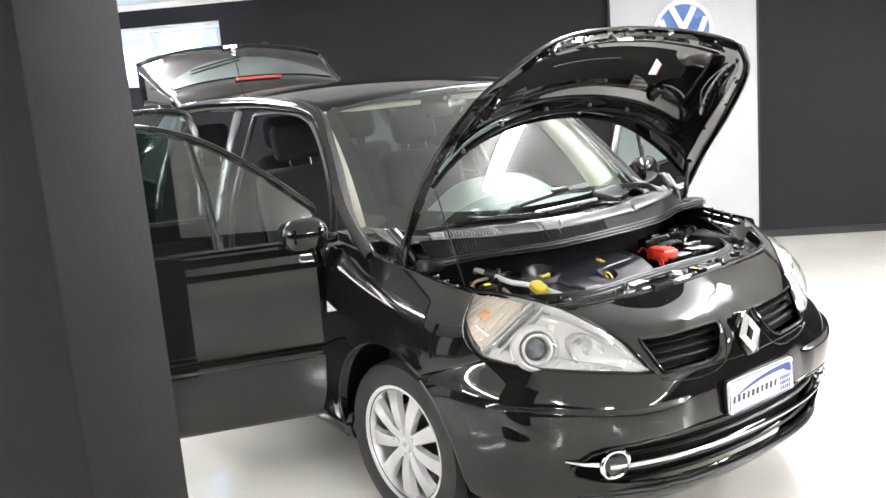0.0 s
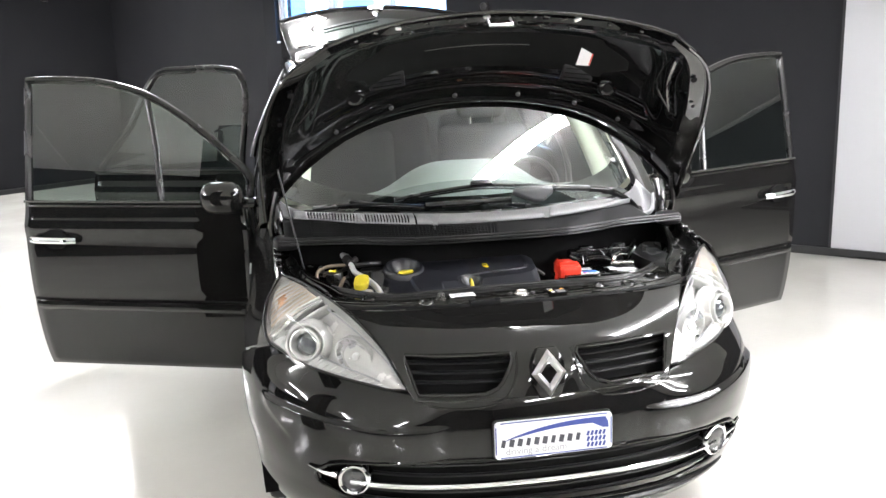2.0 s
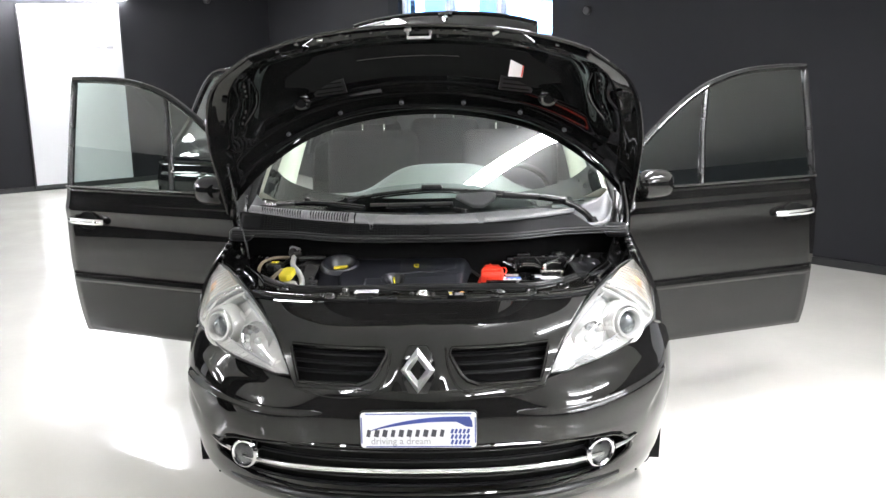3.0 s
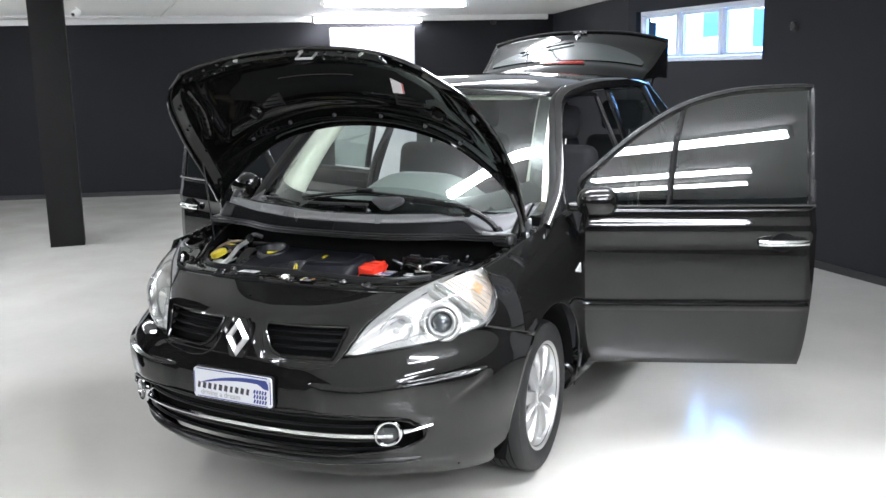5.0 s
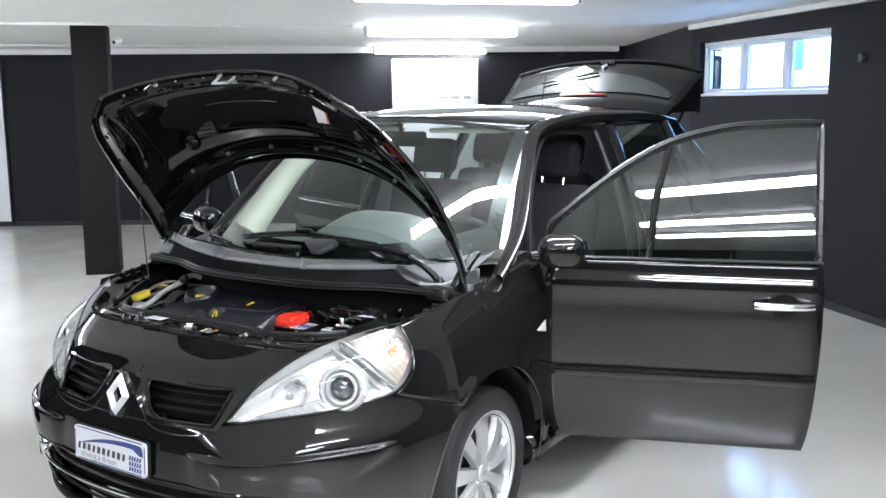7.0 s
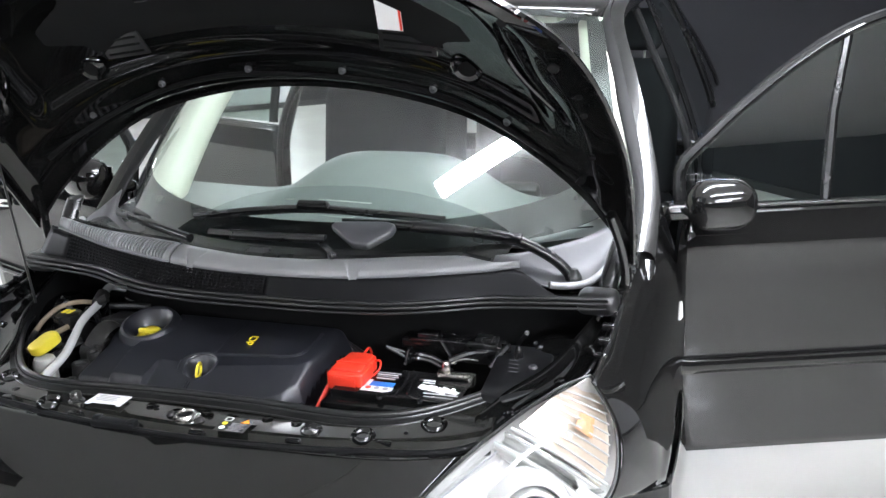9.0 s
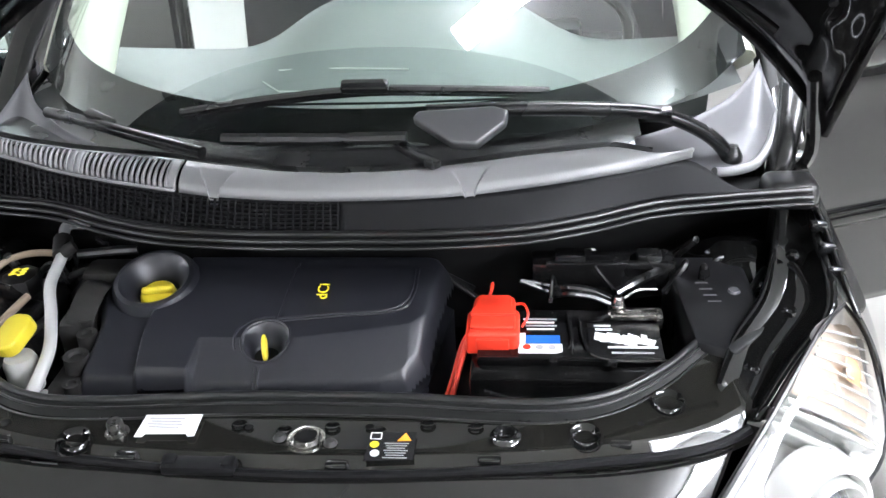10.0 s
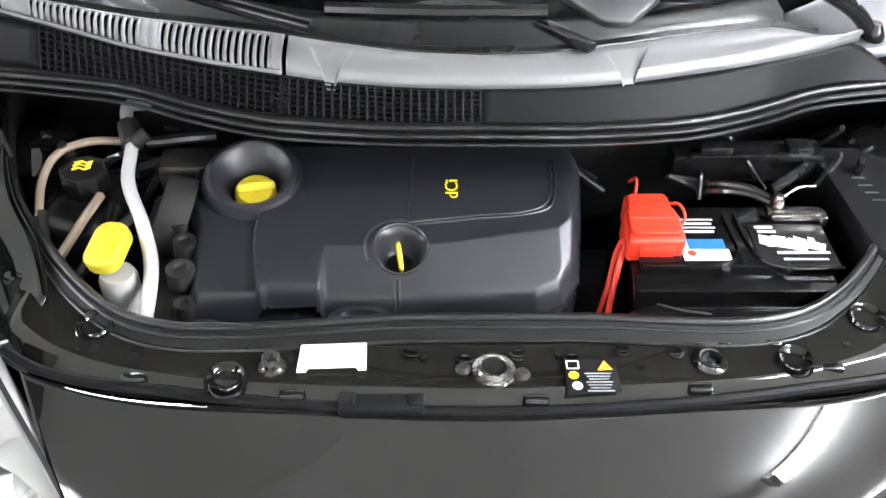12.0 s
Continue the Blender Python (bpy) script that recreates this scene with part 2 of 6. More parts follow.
def spl(xs, ys):
    """A smooth curve through points, without overshoot."""
    xs, ys = np.array(xs, float), np.array(ys, float)
    d = np.diff(ys) / np.diff(xs)
    m = np.r_[d[0], (d[:-1] + d[1:]) / 2, d[-1]]
    m[1:-1] = np.where(d[:-1] * d[1:] <= 0, 0, m[1:-1])

    def f(x):
        x = float(min(max(x, xs[0]), xs[-1]))
        k = min(int(np.searchsorted(xs, x, "right")) - 1, len(xs) - 2)
        h = xs[k + 1] - xs[k]
        t = (x - xs[k]) / h
        return float((1 + 2 * t) * (1 - t) ** 2 * ys[k] + t * (1 - t) ** 2 * h * m[k] + t * t * (3 - 2 * t) * ys[k + 1] + t * t * (t - 1) * h * m[k + 1])

    return f


def path3(points):
    """A smooth curve in space through points, over 0 to 1."""
    p = np.array(points, float)
    s = np.r_[0, np.cumsum(np.linalg.norm(np.diff(p, axis=0), axis=1))]
    s /= s[-1]
    fs = [spl(s, p[:, k]) for k in range(3)]
    return lambda t: Vector((fs[0](t), fs[1](t), fs[2](t)))


def grid(f, nu, nv, loop=False):
    verts = [f(i / (nu if loop else nu - 1), j / (nv - 1)) for i in range(nu) for j in range(nv)]
    faces = []
    for i in range(nu if loop else nu - 1):
        for j in range(nv - 1):
            a, b = i * nv + j, ((i + 1) % nu) * nv + j
            faces.append((a, b, b + 1, a + 1))
    return mesh(verts, faces)


def merged(*meshes):
    verts, faces = [], []
    for me in meshes:
        k = len(verts)
        verts += [tuple(v.co) for v in me.vertices]
        faces += [[i + k for i in p.vertices] for p in me.polygons]
    return mesh(verts, faces)


def moved(me, m):
    me = me.copy()
    me.transform(m)
    return me


def flip(me):
    """The mirror image across the middle of the car."""
    me = me.copy()
    me.transform(Matrix.Diagonal((-1, 1, 1, 1)))
    return me


def box(sx, sy, sz, at=(0, 0, 0), m=None):
    v = [(at[0] + sx * (i - 0.5), at[1] + sy * (j - 0.5), at[2] + sz * (k - 0.5)) for i in (0, 1) for j in (0, 1) for k in (0, 1)]
    f = [(0, 1, 3, 2), (4, 6, 7, 5), (0, 4, 5, 1), (2, 3, 7, 6), (0, 2, 6, 4), (1, 5, 7, 3)]
    me = mesh(v, f)
    if m:
        me.transform(m)
    return me


def rbox(sx, sy, sz, r, at=(0, 0, 0), m=None, segs=2):
    """A box with rounded edges."""
    bm = bmesh.new()
    bm.from_mesh(box(sx, sy, sz))
    bmesh.ops.bevel(bm, geom=bm.edges[:], offset=r, segments=segs, profile=0.5, affect="EDGES")
    me = bpy.data.meshes.new("rbox")
    bm.to_mesh(me)
    bm.free()
    me.transform(Matrix.Translation(at))
    if m:
        me.transform(m)
    return me


def prism(outline, z0, z1, m=None, r=0.0, segs=2):
    """An outline in the plane, drawn up from z0 to z1."""
    n = len(outline)
    v = [(x, y, z0) for x, y in outline] + [(x, y, z1) for x, y in outline]
    f = [list(range(n))[::-1], list(range(n, 2 * n))] + [(i, (i + 1) % n, n + (i + 1) % n, n + i) for i in range(n)]
    me = mesh(v, f)
    if r:
        bm = bmesh.new()
        bm.from_mesh(me)
        bmesh.ops.recalc_face_normals(bm, faces=bm.faces)
        bmesh.ops.bevel(bm, geom=bm.edges[:], offset=r, segments=segs, profile=0.5, affect="EDGES")
        bm.to_mesh(me)
        bm.free()
    if m:
        me.transform(m)
    return me


def bar2(a, b, w, z0, z1, m):
    a, b = Vector(a), Vector(b)
    n = Vector((-(b - a).y, (b - a).x)).normalized() * w / 2
    return prism([tuple(a + n), tuple(a - n), tuple(b - n), tuple(b + n)], z0, z1, m)


def lathe(profile, n=32, m=None):
    """Rows of radius and height turned round z."""
    k = len(profile)
    v = [(r * math.cos(2 * math.pi * i / n), r * math.sin(2 * math.pi * i / n), h) for i in range(n) for r, h in profile]
    f = [(i * k + j, ((i + 1) % n) * k + j, ((i + 1) % n) * k + j + 1, i * k + j + 1) for i in range(n) for j in range(k - 1)]
    me = mesh(v, f)
    if m:
        me.transform(m)
    return me


def tube(points, r, n=10, steps=0, r2=None, smooth=True):
    """A round bar along points, with closed ends."""
    if steps:
        c = path3(points)
        pts = [c(i / steps) for i in range(steps + 1)]
    else:
        pts = [Vector(p) for p in points]
    v, f = [], []
    side = None
    for i, p in enumerate(pts):
        t = (pts[min(i + 1, len(pts) - 1)] - pts[max(i - 1, 0)]).normalized()
        if side is None:
            side = t.orthogonal().normalized()
        side = (side - t * side.dot(t)).normalized()
        up = t.cross(side)
        rad = r if r2 is None else r + (r2 - r) * i / (len(pts) - 1)
        for k in range(n):
            a = 2 * math.pi * k / n
            v.append(p + rad * (math.cos(a) * side + math.sin(a) * up))
    for i in range(len(pts) - 1):
        for k in range(n):
            a, b = i * n + k, i * n + (k + 1) % n
            f.append((a, b, b + n, a + n))
    f.append(list(range(n))[::-1])
    f.append(list(range((len(pts) - 1) * n, len(pts) * n)))
    return mesh(v, f)


def basis(at, z, x=None):
    """A pose with its z axis along z."""
    z = Vector(z).normalized()
    x = Vector(x) if x else z.orthogonal()
    x = (x - z * x.dot(z)).normalized()
    y = z.cross(x)
    return Matrix.Translation(at) @ Matrix((x, y, z)).transposed().to_4x4()


def text_mesh(body, size, depth=0.0004, m=None):
    cu = bpy.data.curves.new("text", "FONT")
    cu.body, cu.size, cu.extrude = body, size, depth
    cu.align_x, cu.align_y = "CENTER", "CENTER"
    ob = bpy.data.objects.new("text", cu)
    scene.collection.objects.link(ob)
    me = bpy.data.meshes.new_from_object(ob.evaluated_get(bpy.context.evaluated_depsgraph_get()))
    bpy.data.objects.remove(ob)
    if m:
        me.transform(m)
    return me


# ---- the showroom ----
CEIL = 2.4
CORNER, KINK, EAST, SOUTH, WEST = Vector((-2.6, 10.4)), Vector((-0.70, 7.56)), Vector((9.5, -2.03)), Vector((0.1, -9.24)), Vector((-12.0, 3.9))


def wall_strip(a, b, z0, z1, thick, side):
    """A wall from a to b on plan, with its thickness outwards."""
    d = (b - a).normalized()
    n = Vector((-d.y, d.x)) * side * thick
    v = []
    for p in (a, b, b + n, a + n):
        v += [(p.x, p.y, z0), (p.x, p.y, z1)]
    return mesh(v, [(0, 2, 3, 1), (2, 4, 5, 3), (4, 6, 7, 5), (6, 0, 1, 7), (1, 3, 5, 7), (0, 6, 4, 2)])


def ring(points, z):
    return [(p.x, p.y, z) for p in points]


def slab(z0, z1):
    n = len(outer)
    return mesh(ring(outer, z0) + ring(outer, z1), [list(range(n)), list(range(n, 2 * n))[::-1]] + [(i, (i + 1) % n, n + (i + 1) % n, n + i) for i in range(n)])


outer = [Vector((-2.9, 11.2)), Vector((-0.4, 8.0)), Vector((10.7, -2.1)), Vector((0.2, -10.3)), Vector((-12.9, 3.9))]
tagged(part("floor", slab(-0.12, 0.0), FLOOR_MAT, smooth=False),
       "pale grey glossy epoxy floor with cloudy scuffs", "floor", kind="structure")
tagged(part("ceiling", slab(CEIL, CEIL + 0.15), CEIL_MAT, smooth=False),
       "white painted low ceiling", "ceiling", kind="structure")

# window wall: three solid runs and a real opening
D1 = (EAST - KINK).normalized()
W_A, W_B = KINK + D1 * 0.16, KINK + D1 * 2.22
WZ0, WZ1 = 1.69, 2.21
tagged(part("wall_north", merged(
    wall_strip(KINK, W_A, 0, CEIL, 0.25, 1), wall_strip(W_B, EAST + D1 * 0.2, 0, CEIL, 0.25, 1),
    wall_strip(W_A, W_B, 0, WZ0, 0.25, 1), wall_strip(W_A, W_B, WZ1, CEIL, 0.25, 1)), WALL_MAT, smooth=False),
    "matt charcoal painted wall with a high window", "wall", kind="structure")
tagged(part("wall_west", wall_strip(WEST, CORNER, 0, CEIL, 0.25, 1), WALL_MAT, smooth=False), "matt charcoal painted far wall", "wall", kind="structure")
tagged(part("wall_south", wall_strip(SOUTH, WEST, 0, CEIL, 0.25, 1), WALL_MAT, smooth=False), "matt charcoal painted wall", "wall", kind="structure")
tagged(part("wall_east", wall_strip(EAST, SOUTH, 0, CEIL, 0.25, 1), WALL_MAT, smooth=False), "matt charcoal painted wall", "wall", kind="structure")

tagged(part("wall_north_end", wall_strip(CORNER, KINK, 0, CEIL, 0.25, 1), WALL_MAT, smooth=False), "matt charcoal painted wall", "wall", kind="structure")
D2 = (CORNER - WEST).normalized()
N1, N2 = Vector((-D1.y, D1.x)) * -1, Vector((D2.y, -D2.x))  # into the room
A1, A2 = math.degrees(math.atan2(D1.y, D1.x)), math.degrees(math.atan2(D2.y, D2.x))


def run(name, a, b, z0, z1, n, proud, material, label, category="trim"):
    a, b = Vector(a) + n * proud, Vector(b) + n * proud
    s = 1 if (Vector((-(b - a).y, (b - a).x)).dot(n) < 0) else -1
    return tagged(part(name, wall_strip(a, b, z0, z1, proud - 0.003, s), material, smooth=False), label, category, kind="structure")


run("baseboard_1", KINK + D1 * 0.02, EAST - D1 * 0.05, 0.0, 0.06, N1, 0.018, BLACK_TRIM, "black painted skirting board", "baseboard")
run("baseboard_2", WEST + D2 * 0.05, CORNER - D2 * 0.05, 0.0, 0.06, N2, 0.018, BLACK_TRIM, "black painted skirting board", "baseboard")
run("trim_1", WEST + D2 * 0.05, CORNER - D2 * 0.1, CEIL - 0.075, CEIL - 0.002, N2, 0.09, TRUNK_MAT, "white boxed pipe run under the ceiling")
run("trim_2", KINK + D1 * 0.02, EAST - D1 * 0.05, CEIL - 0.05, CEIL - 0.002, N1, 0.06, TRUNK_MAT, "white boxed pipe run under the ceiling")

# the high window with three sashes
win = tagged(new("window_1"), "high three-pane window with pale frames", "window", kind="structure")
wmid = (W_A + W_B) / 2
win.matrix_world = Matrix.Translation((wmid.x, wmid.y, (WZ0 + WZ1) / 2)) @ Matrix.Rotation(radians(A1), 4, "Z")
wl, wh = (W_B - W_A).length, WZ1 - WZ0
part("window_frame", merged(box(wl, 0.07, 0.04, (0, 0.09, wh / 2 - 0.021)), box(wl, 0.07, 0.04, (0, 0.09, -wh / 2 + 0.021)),
                            box(0.04, 0.069, wh - 0.09, (-wl / 2 + 0.021, 0.09, 0)), box(0.04, 0.069, wh - 0.09, (wl / 2 - 0.021, 0.09, 0)),
                            box(0.06, 0.068, wh - 0.09, (-wl / 6, 0.09, 0)), box(0.06, 0.068, wh - 0.09, (wl / 6, 0.09, 0))), FRAME_WHITE, win, smooth=False, bevel=0.004)
part("window_sill", box(wl, 0.1, 0.02, (0, 0.052, -wh / 2 + 0.0105)), FRAME_WHITE, win, smooth=False, bevel=0.003)
for k in (-1, 0, 1):
    pn = part("pane", box(wl / 3 - 0.08, 0.006, wh - 0.085, (k * wl / 3, 0.09, 0)), WIN_GLASS, win, smooth=False)
    pn.visible_shadow = False
    fr = wl / 3 - 0.075
    part("sash", merged(box(fr, 0.03, 0.028, (k * wl / 3, 0.1, wh / 2 - 0.058)), box(fr, 0.03, 0.028, (k * wl / 3, 0.1, -wh / 2 + 0.058)),
                        box(0.028, 0.029, wh - 0.15, (k * wl / 3 - fr / 2 + 0.016, 0.1, 0)), box(0.028, 0.029, wh - 0.15, (k * wl / 3 + fr / 2 - 0.016, 0.1, 0))), FRAME_WHITE, win, smooth=False)
# plain bright outdoors beyond the glass
back = tagged(new("backdrop"), "bright bluish daylight outside the window", "backdrop", kind="structure")
back.matrix_world = Matrix.Translation((wmid.x - N1.x * 2.2, wmid.y - N1.y * 2.2, 2.4)) @ Matrix.Rotation(radians(A1), 4, "Z")
part("sky_sheet", box(22, 0.02, 4.5, (-3, 0, 0)), OUT_GLOW, back, smooth=False)
for k, (x, z, w, h) in enumerate(((-1.6, -0.1, 0.5, 0.9), (-0.7, 0.1, 0.35, 0.7), (0.4, -0.2, 0.7, 0.35), (1.5, 0.15, 0.3, 0.8), (2.3, -0.1, 0.6, 0.5), (-2.6, 0.0, 0.4, 0.8))):
    part("far_shape", box(w, 0.02, h, (x, -0.05 - 0.01 * k, z)), OUT_BLUE, back, smooth=False)


def square_pillar(at, w, rz, label):
    p = thing("pillar", label, "pillar", (*at, 0), rz, group="square pillars")
    part("shaft", rbox(w, w, CEIL - 0.004, 0.006, (0, 0, (CEIL - 0.004) / 2)), PILLAR_MAT, p)
    return p


square_pillar((-2.29, 0.06), 0.42, A1 + 4, "square charcoal painted concrete pillar with scuffs")
square_pillar((-5.387, 3.95), 0.32, A1, "square charcoal painted concrete pillar with scuffs")
cam_dome = thing("security_camera", "small white security camera fixed high on the pillar", "camera", (-5.02, 3.98, 2.24), A1)
part("bracket", rbox(0.05, 0.03, 0.05, 0.008, (-0.015, 0, 0.03)), WHITE_PLASTIC, cam_dome)
part("housing", lathe([(0.0, -0.05), (0.025, -0.05), (0.032, -0.03), (0.032, 0.04), (0.02, 0.055), (0.0, 0.055)], 16, basis((0.04, 0, 0.0), (0.8, -0.5, -0.3))), WHITE_PLASTIC, cam_dome)
part("lens", lathe([(0.0, 0.0), (0.018, 0.0), (0.02, -0.006)], 12, basis((0.085, -0.028, -0.017), (0.8, -0.5, -0.3))), SATIN, cam_dome)


def banner(name, label, at, rz, w, h, z0, face=PANEL_MAT):
    b = thing(name, label, "display panel", (at[0], at[1], 0), rz, group="white display panels")
    part("board", rbox(w, 0.03, h, 0.004, (0, 0, z0 + h / 2)), face, b)
    for s in (-1, 1):
        part("edge_strip", box(0.018, 0.034, h, (s * (w / 2 + 0.0095), 0, z0 + h / 2)), BLACK_TRIM, b, smooth=False)
    part("foot_rail", box(w + 0.04, 0.05, 0.045, (0, 0, z0 - 0.024)), BLACK_TRIM, b, smooth=False)
    return b


# panel with the round sign
vw = banner("display_panel", "tall white display panel with a round blue sign", (3.80 + N1.x * 0.04, 3.332 + N1.y * 0.04), A1, 1.17, 2.28, 0.07, PANEL_DIMMED)
SIGN = basis((-0.0, -0.02, 1.79), (0, -1, 0), (1, 0, 0)) @ Matrix.Diagonal((1.2, 1.2, 1, 1))
part("sign_rim", lathe([(0.20, 0.0), (0.20, 0.015), (0.192, 0.024), (0.178, 0.024), (0.172, 0.015), (0.172, 0.002)], 48, SIGN), LOGO_WHITE, vw, "silver rim of the sign")
part("sign_disc", lathe([(0.0, 0.012), (0.172, 0.012), (0.172, 0.0)], 48, SIGN), LOGO_BLUE, vw, "blue disc")


part("sign_shape", merged(bar2((-0.075, 0.15), (0.0, 0.005), 0.036, 0.0125, 0.021, SIGN), bar2((0.075, 0.15), (0.0, 0.005), 0.036, 0.0125, 0.0212, SIGN)), LOGO_WHITE, vw, "white angled bars", smooth=False)
part("sign_shape", merged(bar2((-0.15, 0.075), (-0.065, -0.145), 0.036, 0.0125, 0.0208, SIGN), bar2((-0.065, -0.145), (0.0, -0.025), 0.036, 0.0125, 0.0206, SIGN),
                          bar2((0.15, 0.075), (0.065, -0.145), 0.036, 0.0125, 0.0209, SIGN), bar2((0.065, -0.145), (0.0, -0.025), 0.036, 0.0125, 0.0205, SIGN)), LOGO_WHITE, vw, "white angled bars", smooth=False)
bd = banner("display_panel", "tall white display panel with faint small print", (-4.74 + N2.x * 0.04, 8.92 + N2.y * 0.04), A2, 1.17, 2.17, 0.07)
for k in range(3):
    part("print_bar", box(0.13 - 0.02 * k, 0.002, 0.035, (0.1 + 0.17 * k, -0.0165, 1.72)), INK_GREY, bd, smooth=False)
banner("display_panel", "tall plain white display panel against the far wall", (-10.1 + N2.x * 0.04, 5.21 + N2.y * 0.04), A2, 1.3, 2.2, 0.07)

# ---- ceiling tubes ----
LD = Vector((0.71, 0.704))
LANG = math.degrees(math.atan2(LD.y, LD.x))
lamp = thing("ceiling_light", "surface-mounted fluorescent ceiling light, switched on, in a set with unseen fill", "ceiling light", (-2.75, 6.1, CEIL), LANG, group="fluorescent ceiling lights")
part("housing", rbox(1.56, 0.12, 0.045, 0.008, (0, 0, -0.0245)), TRUNK_MAT, lamp)
part("diffuser", rbox(1.49, 0.135, 0.05, 0.018, (0, 0, -0.073), None, 3), TUBE_GLOW, lamp, "bright white light diffuser")
for s in (-1, 1):
    part("end_cap", rbox(0.03, 0.14, 0.055, 0.008, (0.762 * s, 0, -0.0735)), WHITE_PLASTIC, lamp)
# (-8.4, 2.3) and the last two are unseen, added to brighten the west side
LIGHTS_WITH_FILL = [(-4.7, 8.75), (-0.9, 3.6), (0.80, 1.28), (1.68, 0.32), (2.9, -1.2), (3.4, -2.45), (3.85, -3.2), (-8.4, 2.3), (-5.8, 0.5), (-3.9, -2.0), (-2.05, -4.5), (1.6, -5.4), (-4.7, 1.2), (-7.5, -0.6)]
for x, y in LIGHTS_WITH_FILL:
    copy_thing(lamp, pose(x, y, CEIL, 0, 0, LANG))
for k, (x, y) in enumerate(((-2.75, 6.1), (-4.7, 8.75), (-0.9, 3.6), (0.80, 1.28))):
    tk = thing("cable_trunking", "thin white cable trunking on the ceiling", "trunking", (x - LD.x * 4.4, y - LD.y * 4.4, CEIL), LANG, group="cable trunking")
    part("cover", box(7.0, 0.03, 0.022, (0, 0.0, -0.0125)), TRUNK_MAT, tk, smooth=False)
for k, (x, y) in enumerate(((-6.9, 3.3), (-4.9, 5.2))):
    tk = thing("cable_trunking", "thin white cable trunking on the ceiling", "trunking", (x, y, CEIL), A1, group="cable trunking")
    part("cover", box(5.0, 0.03, 0.02, (0, 0, -0.0115)), TRUNK_MAT, tk, smooth=False)

for x, z in ((2.62, 1.95),):
    p = KINK + D1 * x + N1 * 0.012
    ws_ = thing("wall_socket", "small round black fitting on the wall", "fitting", (p.x, p.y, z), A1)
    part("body", lathe([(0.0, 0.02), (0.03, 0.02), (0.038, 0.012), (0.04, -0.01)], 18, basis((0, 0, 0), (0, -1, 0), (1, 0, 0))), BLACK_TRIM, ws_)
p = CORNER - D2 * 0.9 + N2 * 0.14
sn = thing("smoke_sensor", "small dark sensor under the ceiling", "sensor", (p.x, p.y, CEIL - 0.11), A2)
part("body", lathe([(0.0, -0.03), (0.035, -0.028), (0.045, 0.0), (0.045, 0.03), (0.0, 0.03)], 18), BLACK_TRIM, sn)

# the room as drawn, set 2.5 per cent larger about the camera's walk to fit its view, so that its floor meets the tyres
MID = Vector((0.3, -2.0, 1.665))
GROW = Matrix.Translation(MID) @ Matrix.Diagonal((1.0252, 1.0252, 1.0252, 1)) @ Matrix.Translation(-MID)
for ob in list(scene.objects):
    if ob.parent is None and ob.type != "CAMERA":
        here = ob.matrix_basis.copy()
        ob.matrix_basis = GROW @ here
        # the near pillar keeps its place on plan, to fit the camera's view
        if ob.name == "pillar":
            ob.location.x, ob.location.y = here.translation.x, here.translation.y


# ---- the car ----
car = thing("car", "glossy black compact family car with bonnet, doors and tailgate standing wide", "car")

def plan(a):
    """How far the front bends back towards its corners."""
    return 0.2477 * a ** 2 + 0.5051 * a ** 4 - 0.1718 * a ** 8 + 0.2160 * a ** 16 + 4.4676 * a ** 30


def eased(xs, ys, width):
    """A curve through points with its kinks rounded over a width."""
    f = spl(xs, ys)
    n = 200
    g = np.linspace(xs[0], xs[-1], n)
    ys = np.array([f(x) for x in g])
    k = np.exp(-0.5 * ((np.arange(-40, 41) * (g[1] - g[0])) / width) ** 2)
    lo, hi = 2 * ys[0] - ys[40:0:-1], 2 * ys[-1] - ys[-2:-42:-1]
    ys = np.convolve(np.r_[lo, ys, hi], k / k.sum(), "valid")
    return lambda x: float(np.interp(x, g, ys))


prof = eased([0.15, 0.19, 0.25, 0.33, 0.45, 0.55, 0.62, 0.68, 0.74, 0.79, 0.848],
           [0.17, 0.105, 0.058, 0.036, 0.034, 0.043, 0.062, 0.089, 0.121, 0.180, 0.318], 0.012)


side_prof = eased([0.632, 0.653, 0.70, 0.75, 0.804, 0.848], [0.071, 0.086, 0.112, 0.142, 0.187, 0.258], 0.012)


def step(x, a, b):
    t = min(1.0, max(0.0, (x - a) / (b - a)))
    return t * t * (3 - 2 * t)


def skin(x, z, out=0.0):
    """The nose and bumper's outer skin."""
    a = abs(x)
    w = 1.0 - min(1.0, max(0.0, (a - 0.62) / 0.25)) ** 1.5
    tuck = 1.0 - 0.07 * max(0.0, (0.30 - z) / 0.15) ** 2 * min(1.0, a / 0.5)
    p = prof(z)
    if z > 0.632:
        p += (side_prof(z) - p) * step(a, 0.18, 0.62)
    y = plan(a) + 0.075 * (1 - w) + p * w + 0.08 * step(a, 0.62, 0.86) * step(z, 0.46, 0.72)
    brow = 0.550 + 0.045 * step(a, 0.5, 0.75)
    low = 0.40 - 0.14 * step(a, 0.55, 0.70)
    band = step(z, low, 0.47) * (1 - step(z, brow - 0.01, brow + 0.125))  # the bumper bar stands proud towards the corners
    y -= 0.036 * band * step(a, 0.28, 0.54)
    return Vector((x * tuck * (1 + 0.026 * band * step(a, 0.40, 0.72)), y - out, z))


HUB_Y, HUB_Z, REAR_Y = 1.0, 0.283, 3.69
ARCH, ARCH_Z = 0.375, 0.312


def cut_grid(f, nu, nv, gone):
    """A grid with the faces left out whose middle lies where gone says."""
    me = grid(f, nu, nv)
    vs = [v.co.copy() for v in me.vertices]
    return mesh(vs, [list(p.vertices) for p in me.polygons if not gone(p.center)])


